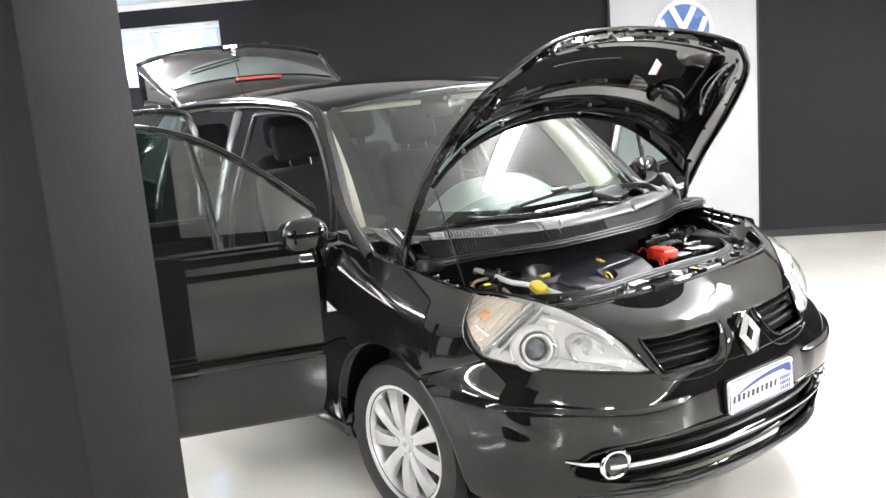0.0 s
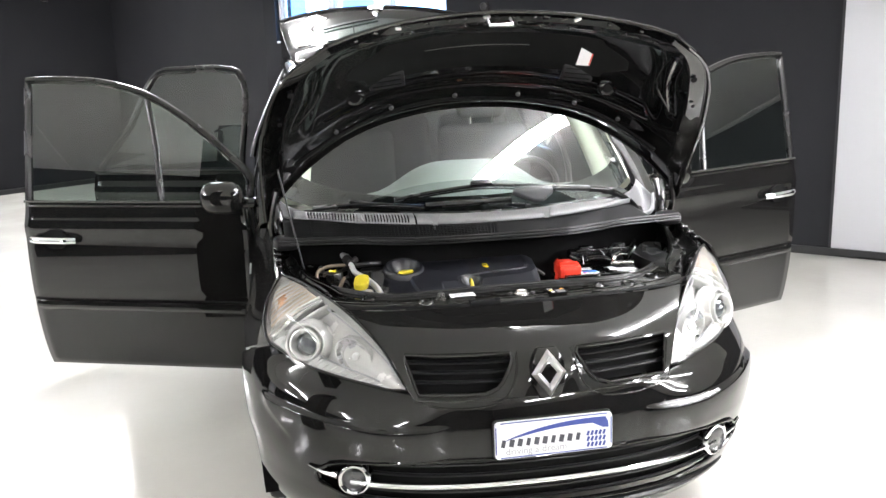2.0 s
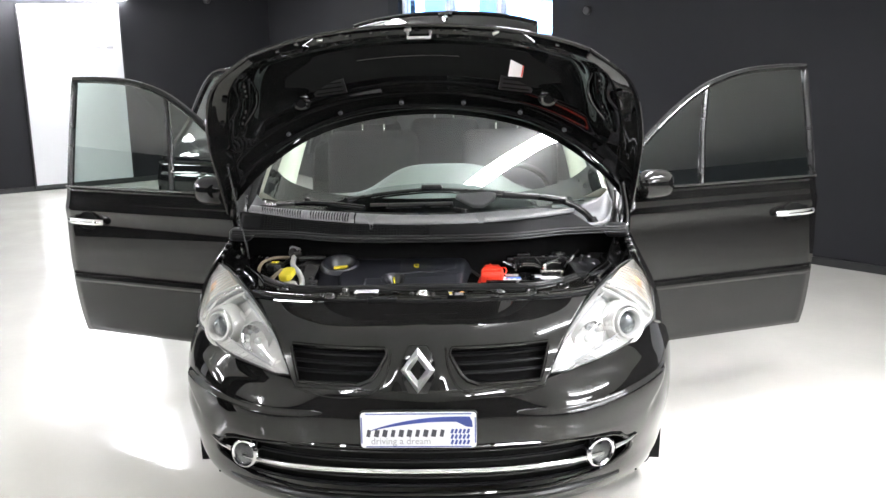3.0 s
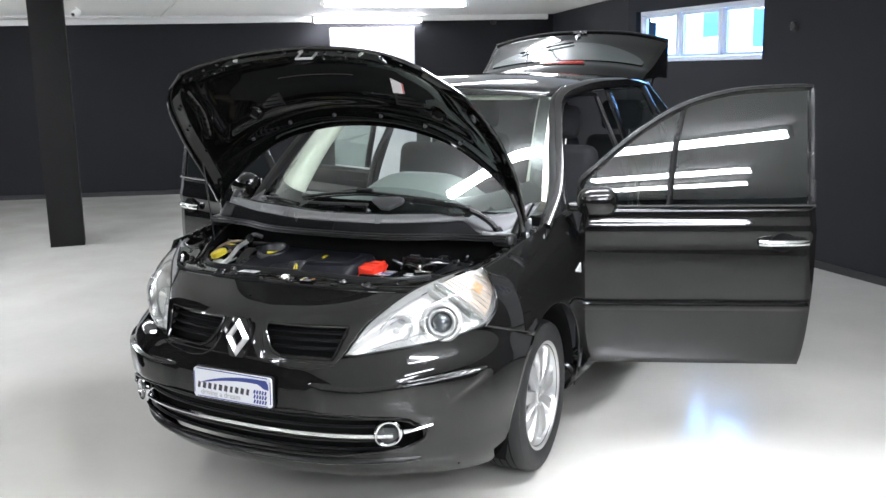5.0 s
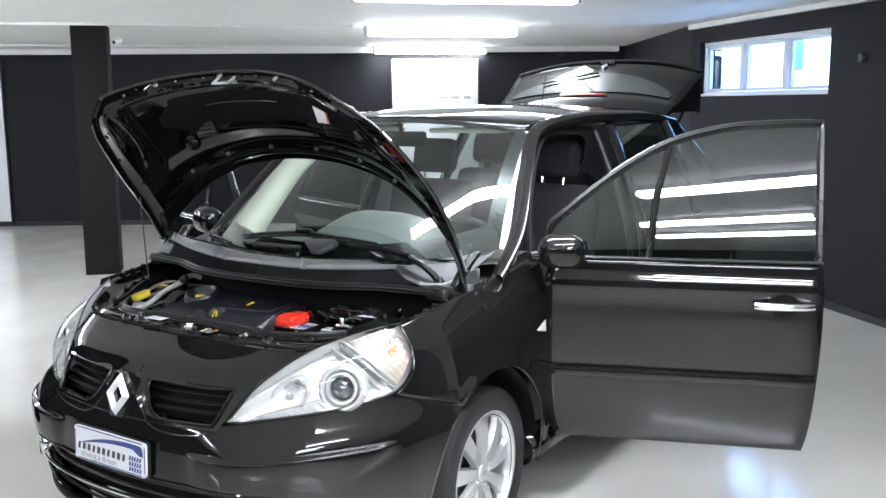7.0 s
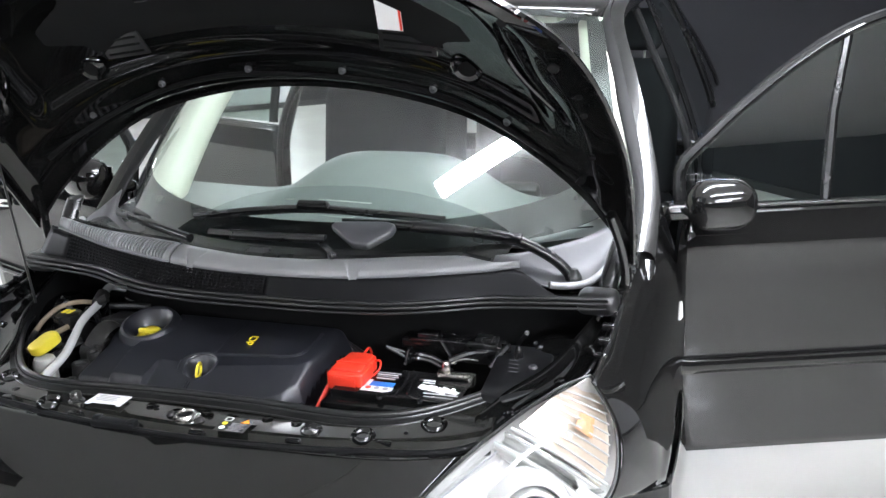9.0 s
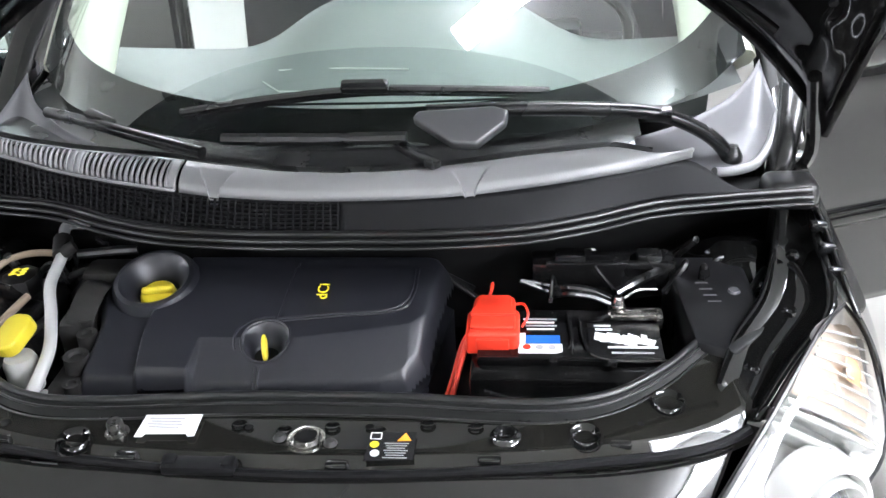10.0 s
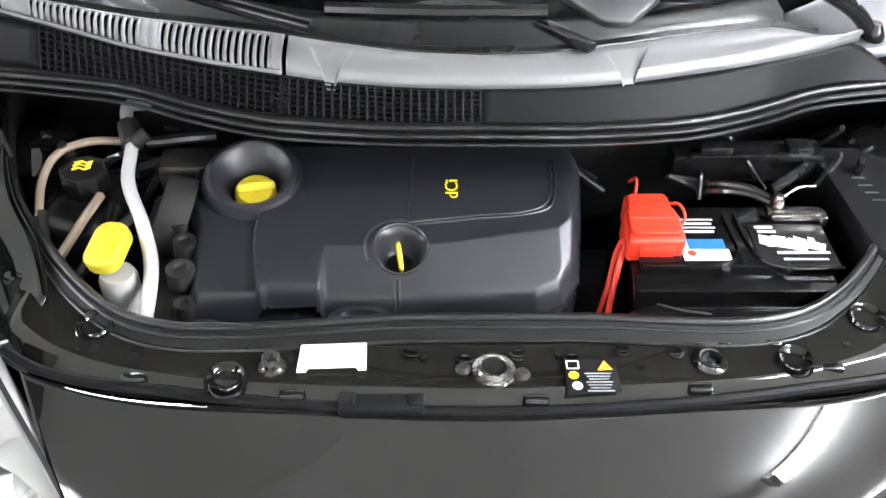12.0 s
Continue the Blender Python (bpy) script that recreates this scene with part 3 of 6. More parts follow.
# bumper with the lower grille left as a real gap
gx = spl([0.285, 0.30, 0.33, 0.37, 0.41, 0.44, 0.452], [0.40, 0.56, 0.66, 0.69, 0.66, 0.60, 0.48])
top_z = spl([0, 0.34, 0.44, 0.52, 0.60, 0.68, 0.74, 0.775, 0.80, 0.835, 0.87], [0.632, 0.633, 0.649, 0.661, 0.672, 0.683, 0.692, 0.702, 0.722, 0.70, 0.665])
end_y = spl([0.15, 0.20, 0.29, 0.34, 0.44, 0.52, 0.58, 0.617, 0.665, 0.73], [0.57, 0.58, 0.595, 0.605, 0.622, 0.662, 0.712, 0.765, 0.80, 0.80])


def corner_x(z):
    lo, hi = 0.5, 0.868
    for k in range(24):
        m = (lo + hi) / 2
        lo, hi = (m, hi) if skin(m, z).y < end_y(z) - 0.02 else (lo, m)
    return lo


zs = np.linspace(0.15, 0.73, 30)
far_x = spl(zs, [corner_x(z) for z in zs])


def bumper_pt(u, v):
    """Skin across the front, carried round to the wheel arch's edge."""
    s = 2 * u - 1
    a, sg = abs(s), 1 if s > 0 else -1
    top = top_z(min(0.87, a / 0.93 * 0.868)) if a < 0.93 else 0.665 - 0.048 * (a - 0.93) / 0.07
    z = 0.15 + (top - 0.15) * v
    x = far_x(z)
    if a < 0.93:
        return skin(sg * x * a / 0.93, z)
    t = (a - 0.93) / 0.07
    p = skin(x, z)
    q = Vector((p.x + 0.02 * step(z, 0.3, 0.6), max(end_y(z), p.y + 0.01), z))
    p = p.lerp(q, t)
    return Vector((sg * (p.x + 0.006 * t ** 3), p.y, z))


def ledged(f):
    """The sheet with the crisp top edge of the bumper bar pressed into it."""
    def g(u, v):
        p = f(u, v)
        a, z = abs(p.x), p.z
        brow = 0.550 + 0.022 * step(a, 0.45, 0.80)
        end = 0.75 + 0.07 * step(z, 0.46, 0.56)
        out = (math.exp(-(((brow - z) / 0.085) ** 2)) if z < brow else 1 - step(z, brow, brow + 0.008)) * step(a, 0.30, 0.37) * (1 - step(a, end, end + 0.035))
        n = Vector((math.copysign(min(1.4, 0.5 * a + 2.0 * a ** 3), p.x), -1.0, 0)).normalized()
        return p + 0.017 * out * n
    return g


def relaxed(f, nu, nv, rounds):
    """The same sheet with small waves evened out and its edges kept."""
    p = np.array([[tuple(f(i / (nu - 1), j / (nv - 1))) for j in range(nv)] for i in range(nu)])
    for k in range(4 * rounds):
        q = p.copy()
        q[1:-1, :] = 0.5 * p[1:-1, :] + 0.25 * (p[:-2, :] + p[2:, :])
        p = q
    for k in range(rounds):
        q = p.copy()
        q[1:-1, 1:-1] = 0.5 * p[1:-1, 1:-1] + 0.125 * (p[:-2, 1:-1] + p[2:, 1:-1] + p[1:-1, :-2] + p[1:-1, 2:])
        p = q
    return lambda u, v: Vector(p[round(u * (nu - 1)), round(v * (nv - 1))])


hole = [skin(s * gx(z), z, 0.002) for s, run_z in ((-1, np.linspace(0.288, 0.45, 14)), (1, np.linspace(0.45, 0.288, 14))) for z in run_z]
bumper = part("front_bumper", cut_grid(ledged(relaxed(bumper_pt, 221, 150, 6)), 221, 150, lambda c: 0.285 < c.z < 0.452 and abs(c.x) < gx(c.z)), PAINT, car, solid=0.012, offset=-1, auto=60)
for s in (1, -1):
    me = grid(lambda u, v: Vector(((far_x(0.16 + 0.46 * u) + 0.005) * (1 - v) + 0.56 * v, end_y(0.16 + 0.46 * u) + 0.004 + 0.03 * v, 0.16 + 0.46 * u)), 16, 4)
    part("bumper_inner_edge", me if s > 0 else flip(me), DARK, bumper)
top_line = [skin(x, 0.452, 0.001) for x in np.linspace(-0.47, 0.47, 30)]
part("opening_edge", merged(tube(hole[:14] + top_line + hole[14:], 0.006, 8), tube([skin(x, 0.286, 0.001) for x in np.linspace(-0.42, 0.42, 30)], 0.006, 8)), PAINT, bumper)
# near-black sheet added for the shade behind the lower grille
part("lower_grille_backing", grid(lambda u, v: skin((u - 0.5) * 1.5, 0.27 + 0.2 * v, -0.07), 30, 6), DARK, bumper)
for k in range(4):
    z = 0.305 + 0.034 * k + (0.02 if k > 1 else 0)
    part("grille_slat", tube([skin(x, z, -0.025) for x in np.linspace(-0.60, 0.60, 25)], 0.006, 6), PLASTIC, bumper)
part("chrome_strip", tube([skin(x, 0.376 + 0.012 * (1 - (x / 0.62) ** 2) - 0.012, 0.006) for x in np.linspace(-0.595, 0.595, 41)], 0.0095, 8), CHROME, bumper, "curved chrome strip")
part("lower_lip", tube([skin(x, 0.262, 0.008 - 0.02 * (abs(x) / 0.66) ** 4) for x in np.linspace(-0.66, 0.66, 41)], 0.012, 8), PLASTIC, bumper)
for s in (1, -1):
    fog_n = Vector((0.42 * s, -0.9, 0.0))
    fm = basis(skin(0.585 * s, 0.38, 0.012), fog_n)
    part("fog_lamp", lathe([(0.037, 0.002), (0.039, 0.011), (0.045, 0.014), (0.051, 0.010), (0.054, 0.0), (0.054, -0.02)], 32, fm @ Matrix.Diagonal((1.06, 0.95, 1, 1))), CHROME, bumper, "round fog lamp in a chrome ring")
    part("fog_reflector", lathe([(0.0, -0.035), (0.02, -0.03), (0.036, -0.005), (0.038, 0.004)], 24, fm), FOG_GREY, bumper)
    part("fog_lens", lathe([(0.0, 0.012), (0.02, 0.010), (0.039, 0.004)], 24, fm), LENS_GLASS, bumper)
    part("fog_fin", tube([skin(0.63 * s, 0.385, 0.006), skin(0.665 * s, 0.392, 0.008), skin(0.705 * s, 0.402, 0.002)], 0.011, 8, r2=0.003), CHROME, bumper)

# number plate
pm = basis((0, 0.024, 0.5155), (0, -1, 0.04), (1, 0, 0))


def rounded(w, h, r, n=6):
    """Outline of a rectangle with round corners."""
    return [(sx * (w / 2 - r) + r * math.cos(a), sy * (h / 2 - r) + r * math.sin(a)) for sx, sy, a0 in ((1, 1, 0), (-1, 1, 90), (-1, -1, 180), (1, -1, 270)) for a in np.radians(np.linspace(a0, a0 + 90, n))]



plate = part("number_plate", prism(rounded(0.362, 0.114, 0.012), -0.004, 0.004, pm), PLATE_WHITE, car, "white dealer plate with a dark blue sweep", smooth=False)
part("plate_border", merged(*[bar2(a, b, 0.0035, 0.0041, 0.0048, pm) for a, b in (((-0.165, 0.0535), (0.165, 0.0535)), ((-0.165, -0.0535), (0.165, -0.0535)), ((-0.1775, -0.042), (-0.1775, 0.042)), ((0.1775, -0.042), (0.1775, 0.042)))]), PLATE_BLUE, plate, smooth=False)
upper = [(-0.155 + 0.255 * t + 0.06 * t * t, -0.002 + 0.047 * math.sin(1.75 * t) ** 0.9) for t in np.linspace(0, 1, 17)]
lower = [(-0.155 + 0.255 * t + 0.02 * t * t, -0.002 + 0.030 * math.sin(1.75 * t)) for t in np.linspace(1, 0, 17)]
part("plate_sweep", prism(upper + [(0.168, 0.030), (0.170, 0.010), (0.150, 0.012)] + lower[:-1], 0.0042, 0.0052, pm), PLATE_BLUE, plate, "dark blue tapering sweep", smooth=False)
for r in range(3):
    for k in range(5):
        part("plate_stripe", bar2((0.103 + 0.0125 * k, -0.046 + 0.018 * r), (0.108 + 0.0125 * k, -0.032 + 0.018 * r), 0.0075, 0.0042, 0.005, pm), PLATE_BLUE, plate, smooth=False)
for k in range(10):
    part("print_bar", bar2((-0.158 + 0.0255 * k, -0.021), (-0.153 + 0.0255 * k, 0.002), 0.015 if k % 3 else 0.012, 0.0042, 0.0049, pm), INK, plate, smooth=False)
part("plate_text", text_mesh("driving a dream", 0.030, 0.0003, pm @ Matrix.Translation((-0.055, -0.036, 0.0046))), INK_GREY, plate, smooth=False)
part("plate_holder", prism(rounded(0.368, 0.120, 0.014), -0.016, -0.0045, pm), PLASTIC, plate)

# nose panel with two grille openings
xe = spl([0.632, 0.653, 0.70, 0.75, 0.804, 0.848], [0.402, 0.417, 0.441, 0.468, 0.516, 0.566])
gin = spl([0.640, 0.648, 0.66, 0.70, 0.738, 0.750], [0.205, 0.172, 0.150, 0.119, 0.101, 0.108])
gout = spl([0.64, 0.66, 0.70, 0.74, 0.75], [0.384, 0.392, 0.404, 0.414, 0.414])
GZ0, GZ1 = 0.643, 0.748


def nose_out(x, z):
    """Sculpting: a ridge round the grille openings and the badge."""
    return 0.014 * math.exp(-(((abs(x) - 0.06) / 0.035) ** 2)) * math.exp(-(((z - 0.70) / 0.06) ** 2))


def in_grille(c):
    return GZ0 < c.z < GZ1 and gin(c.z) < abs(c.x) < gout(c.z)


def nose_pt(u, v):
    z = 0.626 + 0.222 * v
    x = (2 * u - 1) * xe(max(z, 0.632))
    return skin(x, z, nose_out(x, z))


nose = part("nose_panel", cut_grid(relaxed(nose_pt, 161, 61, 4), 161, 61, in_grille), PAINT, car, solid=0.01, auto=60)
for s in (1, -1):
    # near-black sheet added for the shade behind the grille slats
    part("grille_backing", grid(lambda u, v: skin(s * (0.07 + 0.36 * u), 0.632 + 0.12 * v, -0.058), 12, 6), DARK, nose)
    surround = [skin(s * x, z, nose_out(x, z) + 0.001) for x, z in ((0.402, 0.628), (0.34, 0.612), (0.27, 0.605), (0.215, 0.606), (0.165, 0.614), (0.128, 0.634), (0.106, 0.665), (0.092, 0.705), (0.086, 0.750))]
    part("grille_surround", tube(surround, 0.0032, 8, 40), PAINT, nose, "raised painted line round the grille")
    for k in range(3):
        z = 0.667 + 0.027 * k
        part("grille_slat", grid(lambda u, v: skin(s * (gin(z) - 0.012 + (gout(z) - gin(z) + 0.024) * u), z + 0.006 * math.cos(2 * math.pi * v), -0.030 + 0.008 * math.sin(2 * math.pi * v)), 14, 9), SLAT_MAT, nose)
    part("grille_rim", tube([skin(s * gin(z), z, 0.004) for z in np.linspace(GZ0, GZ1, 9)] + [skin(s * (gin(GZ1) + (gout(GZ1) - gin(GZ1)) * t), GZ1, 0.002) for t in np.linspace(0.15, 1, 7)]
                           + [skin(s * gout(z), z, 0.002) for z in np.linspace(GZ1, GZ0, 9)][1:] + [skin(s * (gout(GZ0) + (gin(GZ0) - gout(GZ0)) * t), GZ0, 0.002) for t in np.linspace(0.15, 1, 7)], 0.006, 8), PAINT, nose)
# badge
bmx = basis((0, 0.082, 0.692), (0, -1, 0.24), (1, 0, 0))
part("badge_base", prism([(-0.05, -0.03), (-0.03, -0.075), (0.03, -0.075), (0.05, -0.03), (0.05, 0.03), (0.03, 0.075), (-0.03, 0.075), (-0.05, 0.03)], -0.02, 0.012, bmx, 0.004), PAINT, nose)
dv, df = [], []
for r, zz in ((1.0, 0.012), (0.74, 0.030), (0.46, 0.013)):
    dv += [(0, 0.064 * r, zz), (-0.048 * r, 0, zz), (0, -0.064 * r, zz), (0.048 * r, 0, zz)]
for k in range(2):
    for j in range(4):
        a, b = 4 * k + j, 4 * k + (j + 1) % 4
        df.append((a, b, b + 4, a + 4))
dm = mesh(dv, df)
dm.transform(bmx @ Matrix.Diagonal((1.12, 1.12, 1, 1)))
part("badge_diamond", dm, SATIN_CHROME, nose, "chrome diamond badge", smooth=False)

# ---- headlamps ----
HL_IN = path3([(0.414, 0.155, 0.650), (0.443, 0.186, 0.70), (0.470, 0.226, 0.75), (0.518, 0.290, 0.804), (0.567, 0.350, 0.847), (0.614, 0.412, 0.877), (0.674, 0.505, 0.902), (0.718, 0.573, 0.914), (0.757, 0.622, 0.916)])
HL_OUT = path3([(0.414, 0.155, 0.650)] + [tuple(skin(x, top_z(x) + 0.004, 0.003)) for x in (0.46, 0.52, 0.60, 0.68, 0.74, 0.775)] + [(0.814, 0.512, 0.726), (0.824, 0.552, 0.757), (0.819, 0.591, 0.80), (0.801, 0.618, 0.859), (0.760, 0.624, 0.917)])
LAMP_N = Vector((0.5, -0.72, 0.48)).normalized()


def lamp_face(u, v, out=0.0):
    p = HL_IN(v).lerp(HL_OUT(v), u)
    return p + LAMP_N * (0.05 * math.sin(math.pi * min(1.0, 0.06 + 0.94 * v)) ** 0.8 * 4 * u * (1 - u) + out)


def housing_pt(u, v):
    room = min(1.0, (HL_IN(v) - HL_OUT(v)).length / 0.16)
    return lamp_face(0.012 + 0.976 * u, 0.008 + 0.984 * v, -0.003 - 0.075 * room * (1 - abs(2 * u - 1) ** 5))


for s in (1, -1):
    def side(me):
        return me if s > 0 else flip(me)

    hl = part("headlamp", side(grid(housing_pt, 30, 36)), LAMP_GREY, car, "clear headlamp with round projector and amber indicator")
    part("lens_cover", side(grid(lambda u, v: lamp_face(u, v), 26, 30)), LENS_GLASS, hl, "clear lens")
    part("lamp_rim", side(tube([HL_OUT(v) for v in np.linspace(0, 1, 40)] + [HL_IN(v) for v in np.linspace(1, 0, 40)][1:], 0.0035, 6)), RUBBER, hl)
    # pale bezel along the lower edge with small ribs, and a shelf that divides off the indicator
    part("lower_bezel", side(grid(lambda u, v: lamp_face(0.80 + 0.17 * u, 0.06 + 0.62 * v, -0.045 + 0.035 * u), 6, 26)), LAMP_WHITE, hl)
    part("inner_bezel", side(grid(lambda u, v: lamp_face(0.03 + 0.08 * u, 0.08 + 0.60 * v, -0.008 - 0.035 * u), 5, 26)), LAMP_WHITE, hl)
    part("divider", side(grid(lambda u, v: lamp_face(0.04 + 0.92 * u, 0.66 + 0.04 * u - 0.025 * v, -0.012 - 0.05 * v), 16, 4)), REFLECTOR, hl, solid=0.003)
    part("divider", side(grid(lambda u, v: lamp_face(0.04 + 0.92 * u, 0.615 + 0.04 * u - 0.02 * v, -0.022 - 0.05 * v), 16, 4)), LAMP_WHITE, hl, solid=0.003)
    part("divider", side(tube([lamp_face(0.05 + 0.90 * t, 0.675 + 0.04 * t, -0.010) for t in np.linspace(0, 1, 14)], 0.004, 8)), LAMP_WHITE, hl)
    part("indicator_bowl", side(grid(lambda u, v: lamp_face(0.08 + 0.84 * u, 0.70 + 0.24 * v, -0.022 - 0.016 * math.sin(math.pi * u)), 14, 8)), LAMP_BULB_TINT, hl, "indicator reflector, coloured tan for the mirrored amber bulb")
    part("indicator_glass", side(grid(lambda u, v: lamp_face(0.44 + 0.22 * u, 0.79 + 0.06 * v, -0.020 + 0.010 * math.sin(math.pi * u) * math.sin(math.pi * v)), 10, 8)), AMBER, hl, "amber indicator bulb")
    for k in range(9):
        part("flute", side(tube([lamp_face(u, 0.695 + 0.026 * k + 0.02 * (u - 0.5), -0.010 - 0.008 * math.sin(math.pi * u)) for u in np.linspace(0.10, 0.90, 9)], 0.0021, 6)), LAMP_WHITE, hl)
    for k in range(14):
        v = 0.12 + 0.035 * k
        part("rib", side(tube([lamp_face(0.82, v, -0.034), lamp_face(0.955, v + 0.006, -0.008)], 0.0022, 6)), LAMP_GREY, hl)
    part("inner_line", side(tube([lamp_face(0.77, v, -0.040) for v in np.linspace(0.10, 0.62, 16)], 0.0028, 6)), INK_GREY, hl)
    part("inner_line", side(tube([lamp_face(0.14, v, -0.038) for v in np.linspace(0.16, 0.60, 16)], 0.0025, 6)), INK_GREY, hl)
    pj = basis((0.702, 0.372, 0.750), (0.46, -0.86, 0.22))
    part("projector_surround", side(lathe([(0.056, -0.012), (0.060, 0.003), (0.066, 0.004), (0.076, -0.010), (0.080, -0.05)], 40, pj)), LAMP_GREY, hl)
    part("projector_ring", side(lathe([(0.038, -0.010), (0.041, 0.008), (0.046, 0.013), (0.051, 0.010), (0.054, -0.012)], 40, pj)), LAMP_WHITE, hl, "pale ring")
    part("projector_lens", side(lathe([(0.0, 0.016), (0.012, 0.014), (0.026, 0.006), (0.037, -0.010), (0.040, -0.014)], 32, pj)), PROJECTOR, hl, "glass projector lens")
    rb = basis((0.555, 0.292, 0.722), (0.42, -0.88, 0.2))
    part("main_beam_bowl", side(lathe([(0.0, -0.045), (0.012, -0.044), (0.022, -0.036), (0.032, -0.026), (0.041, -0.012), (0.048, 0.0), (0.055, 0.012)], 12, rb @ Matrix.Diagonal((1.2, 0.85, 1, 1)))), CHROME, hl, "faceted chrome bowl", smooth=False)
    part("main_beam_rim", side(lathe([(0.055, 0.012), (0.058, 0.014), (0.062, -0.01), (0.064, -0.03)], 12, rb @ Matrix.Diagonal((1.2, 0.85, 1, 1)))), LAMP_WHITE, hl)
    # grey patches paint the dark reflections of the chrome bowl
    for k in range(6):
        part("bowl_facet", side(rbox(0.010, 0.022, 0.004, 0.0015, (0.034, 0, -0.018), rb @ Matrix.Rotation(radians(60 * k + 20), 4, "Z"))), INK_GREY, hl)
    part("bulb_shield", side(lathe([(0.0, 0.004), (0.010, 0.002), (0.013, -0.006), (0.013, -0.045)], 14, rb)), SATIN_CHROME, hl)
    # further grey patches painted in for the lamp's dark reflections
    for k in range(3):
        part("side_facet", side(rbox(0.014, 0.012, 0.01, 0.002, (0, 0, 0), basis(lamp_face(0.80, 0.55 + 0.035 * k, -0.03), (0.7, -0.6, 0.3)))), INK_GREY, hl)

# ---- wings ----
w_xl = spl([0.50, 0.56, 0.62, 0.68, 0.72, 0.78, 0.9, 1.47], [0.814, 0.842, 0.864, 0.880, 0.888, 0.893, 0.893, 0.888])
w_zt = spl([0.5, 0.6, 0.8, 1.0, 1.2, 1.47], [0.905, 0.922, 0.945, 0.972, 0.998, 1.03])
w_xt = spl([0.5, 0.6, 0.8, 1.0, 1.2, 1.47], [0.772, 0.772, 0.778, 0.782, 0.790, 0.815])
w_yf = spl([0, 0.15, 0.37, 0.68, 1], [0.508, 0.538, 0.576, 0.597, 0.592])


def w_zl(y):
    d = abs(y - HUB_Y)
    if y < 0.775:
        return 0.708 - 0.093 * (y - 0.52) / 0.255
    if d < ARCH:
        return ARCH_Z + math.sqrt(ARCH ** 2 - d ** 2)
    return 0.21


def wing(u, v):
    y = w_yf(v) + (1.47 - w_yf(v)) * u
    z0, z1 = w_zl(y), w_zt(y)
    z = z0 + (z1 - z0) * v
    t = min(1.0, max(0.0, (z - 0.60) / max(0.02, w_zt(y) - 0.60)))
    x = w_xl(y) + (w_xt(y) - w_xl(y)) * t ** 2.4 - 0.03 * max(0.0, (0.5 - z) / 0.3) ** 1.5
    d = math.hypot(y - HUB_Y, z - ARCH_Z)
    x += 0.014 * math.exp(-(((d - ARCH) / 0.035) ** 2)) * step(y, 0.70, 0.85)
    return Vector((x, y, z))


def rear_side(u, v):
    y = 2.50 + (4.22 - 2.50) * u
    d = abs(y - REAR_Y)
    z0 = ARCH_Z + math.sqrt(ARCH ** 2 - d ** 2) if d < ARCH else 0.21
    z1 = 1.035
    z = z0 + (z1 - z0) * v
    x = 0.885 - 0.05 * ((y - 2.5) / 1.7) ** 3 - 0.02 * abs(z - 0.7) ** 1.5 / 0.2
    return Vector((x, y, z))


def liner(cy, depth=0.24):
    return grid(lambda u, v: Vector((0.862 - depth * v, cy + (ARCH + 0.004) * math.cos(math.pi * u), ARCH_Z + (ARCH + 0.004) * math.sin(math.pi * u))), 25, 3)


for s in (1, -1):
    def side(me):
        return me if s > 0 else flip(me)

    wg = part("front_wing", side(grid(wing, 120, 24)), PAINT, car, solid=0.006)
    part("side_repeater", side(prism([(0, 0), (0.075, 0.028), (0.07, -0.018)], 0, 0.006, basis((0.8795, 1.345, 0.757), (1, 0, 0.1), (0, 1, 0)), 0.002)), WHITE_PLASTIC, wg, "clear triangular side repeater")
    part("wheel_arch_liner", side(liner(HUB_Y)), DARK, car)
    part("wheel_arch_liner", side(liner(REAR_Y)), DARK, car)
    part("sill", side(grid(lambda u, v: Vector((0.80 + 0.075 * math.sin(math.pi * v) ** 0.6, 1.345 + 2.0 * u, 0.18 + 0.15 * v)), 12, 9)), PAINT, car, solid=0.01)
    part("rear_quarter", side(grid(rear_side, 60, 16) if s > 0 else grid(lambda u, v: rear_side(0.5 + 0.5 * u, v), 40, 16)), PAINT, car, solid=0.008)

part("underbody", box(1.5, 3.5, 0.05, (0, 2.15, 0.22)), DARK, car, smooth=False)

# ---- wheels ----
ty = lathe([(0.215, -0.085), (0.24, -0.096), (0.288, -0.103), (0.313, -0.094), (0.322, -0.075), (0.3245, -0.035), (0.325, 0.0), (0.3245, 0.035), (0.322, 0.075), (0.313, 0.094), (0.288, 0.103), (0.24, 0.096), (0.215, 0.085)], 56)
rim_b = lathe([(0.212, -0.09), (0.222, -0.085), (0.226, 0.078), (0.236, 0.088), (0.234, 0.094), (0.222, 0.092), (0.214, 0.078), (0.208, 0.05), (0.205, -0.02), (0.202, -0.09)], 56)
spokes = []
for k in range(9):
    sp = []
    for r, w, h in ((0.035, 0.022, 0.070), (0.08, 0.025, 0.082), (0.14, 0.031, 0.083), (0.195, 0.037, 0.076), (0.216, 0.045, 0.070)):
        sp += [(r, -w, h - 0.022), (r, -w * 0.78, h), (r, w * 0.78, h), (r, w, h - 0.022), (r, 0, h - 0.035)]
    fs = [(5 * i + j, 5 * i + (j + 1) % 5, 5 * i + 5 + (j + 1) % 5, 5 * i + 5 + j) for i in range(4) for j in range(5)]
    spokes.append(moved(mesh(sp, fs), Matrix.Rotation(2 * math.pi * k / 9, 4, "Z")))
hubm = lathe([(0.0, 0.080), (0.03, 0.080), (0.034, 0.074), (0.06, 0.072), (0.066, 0.05)], 32)
disc = lathe([(0.03, 0.0), (0.145, 0.0), (0.145, -0.02), (0.03, -0.02)], 40)


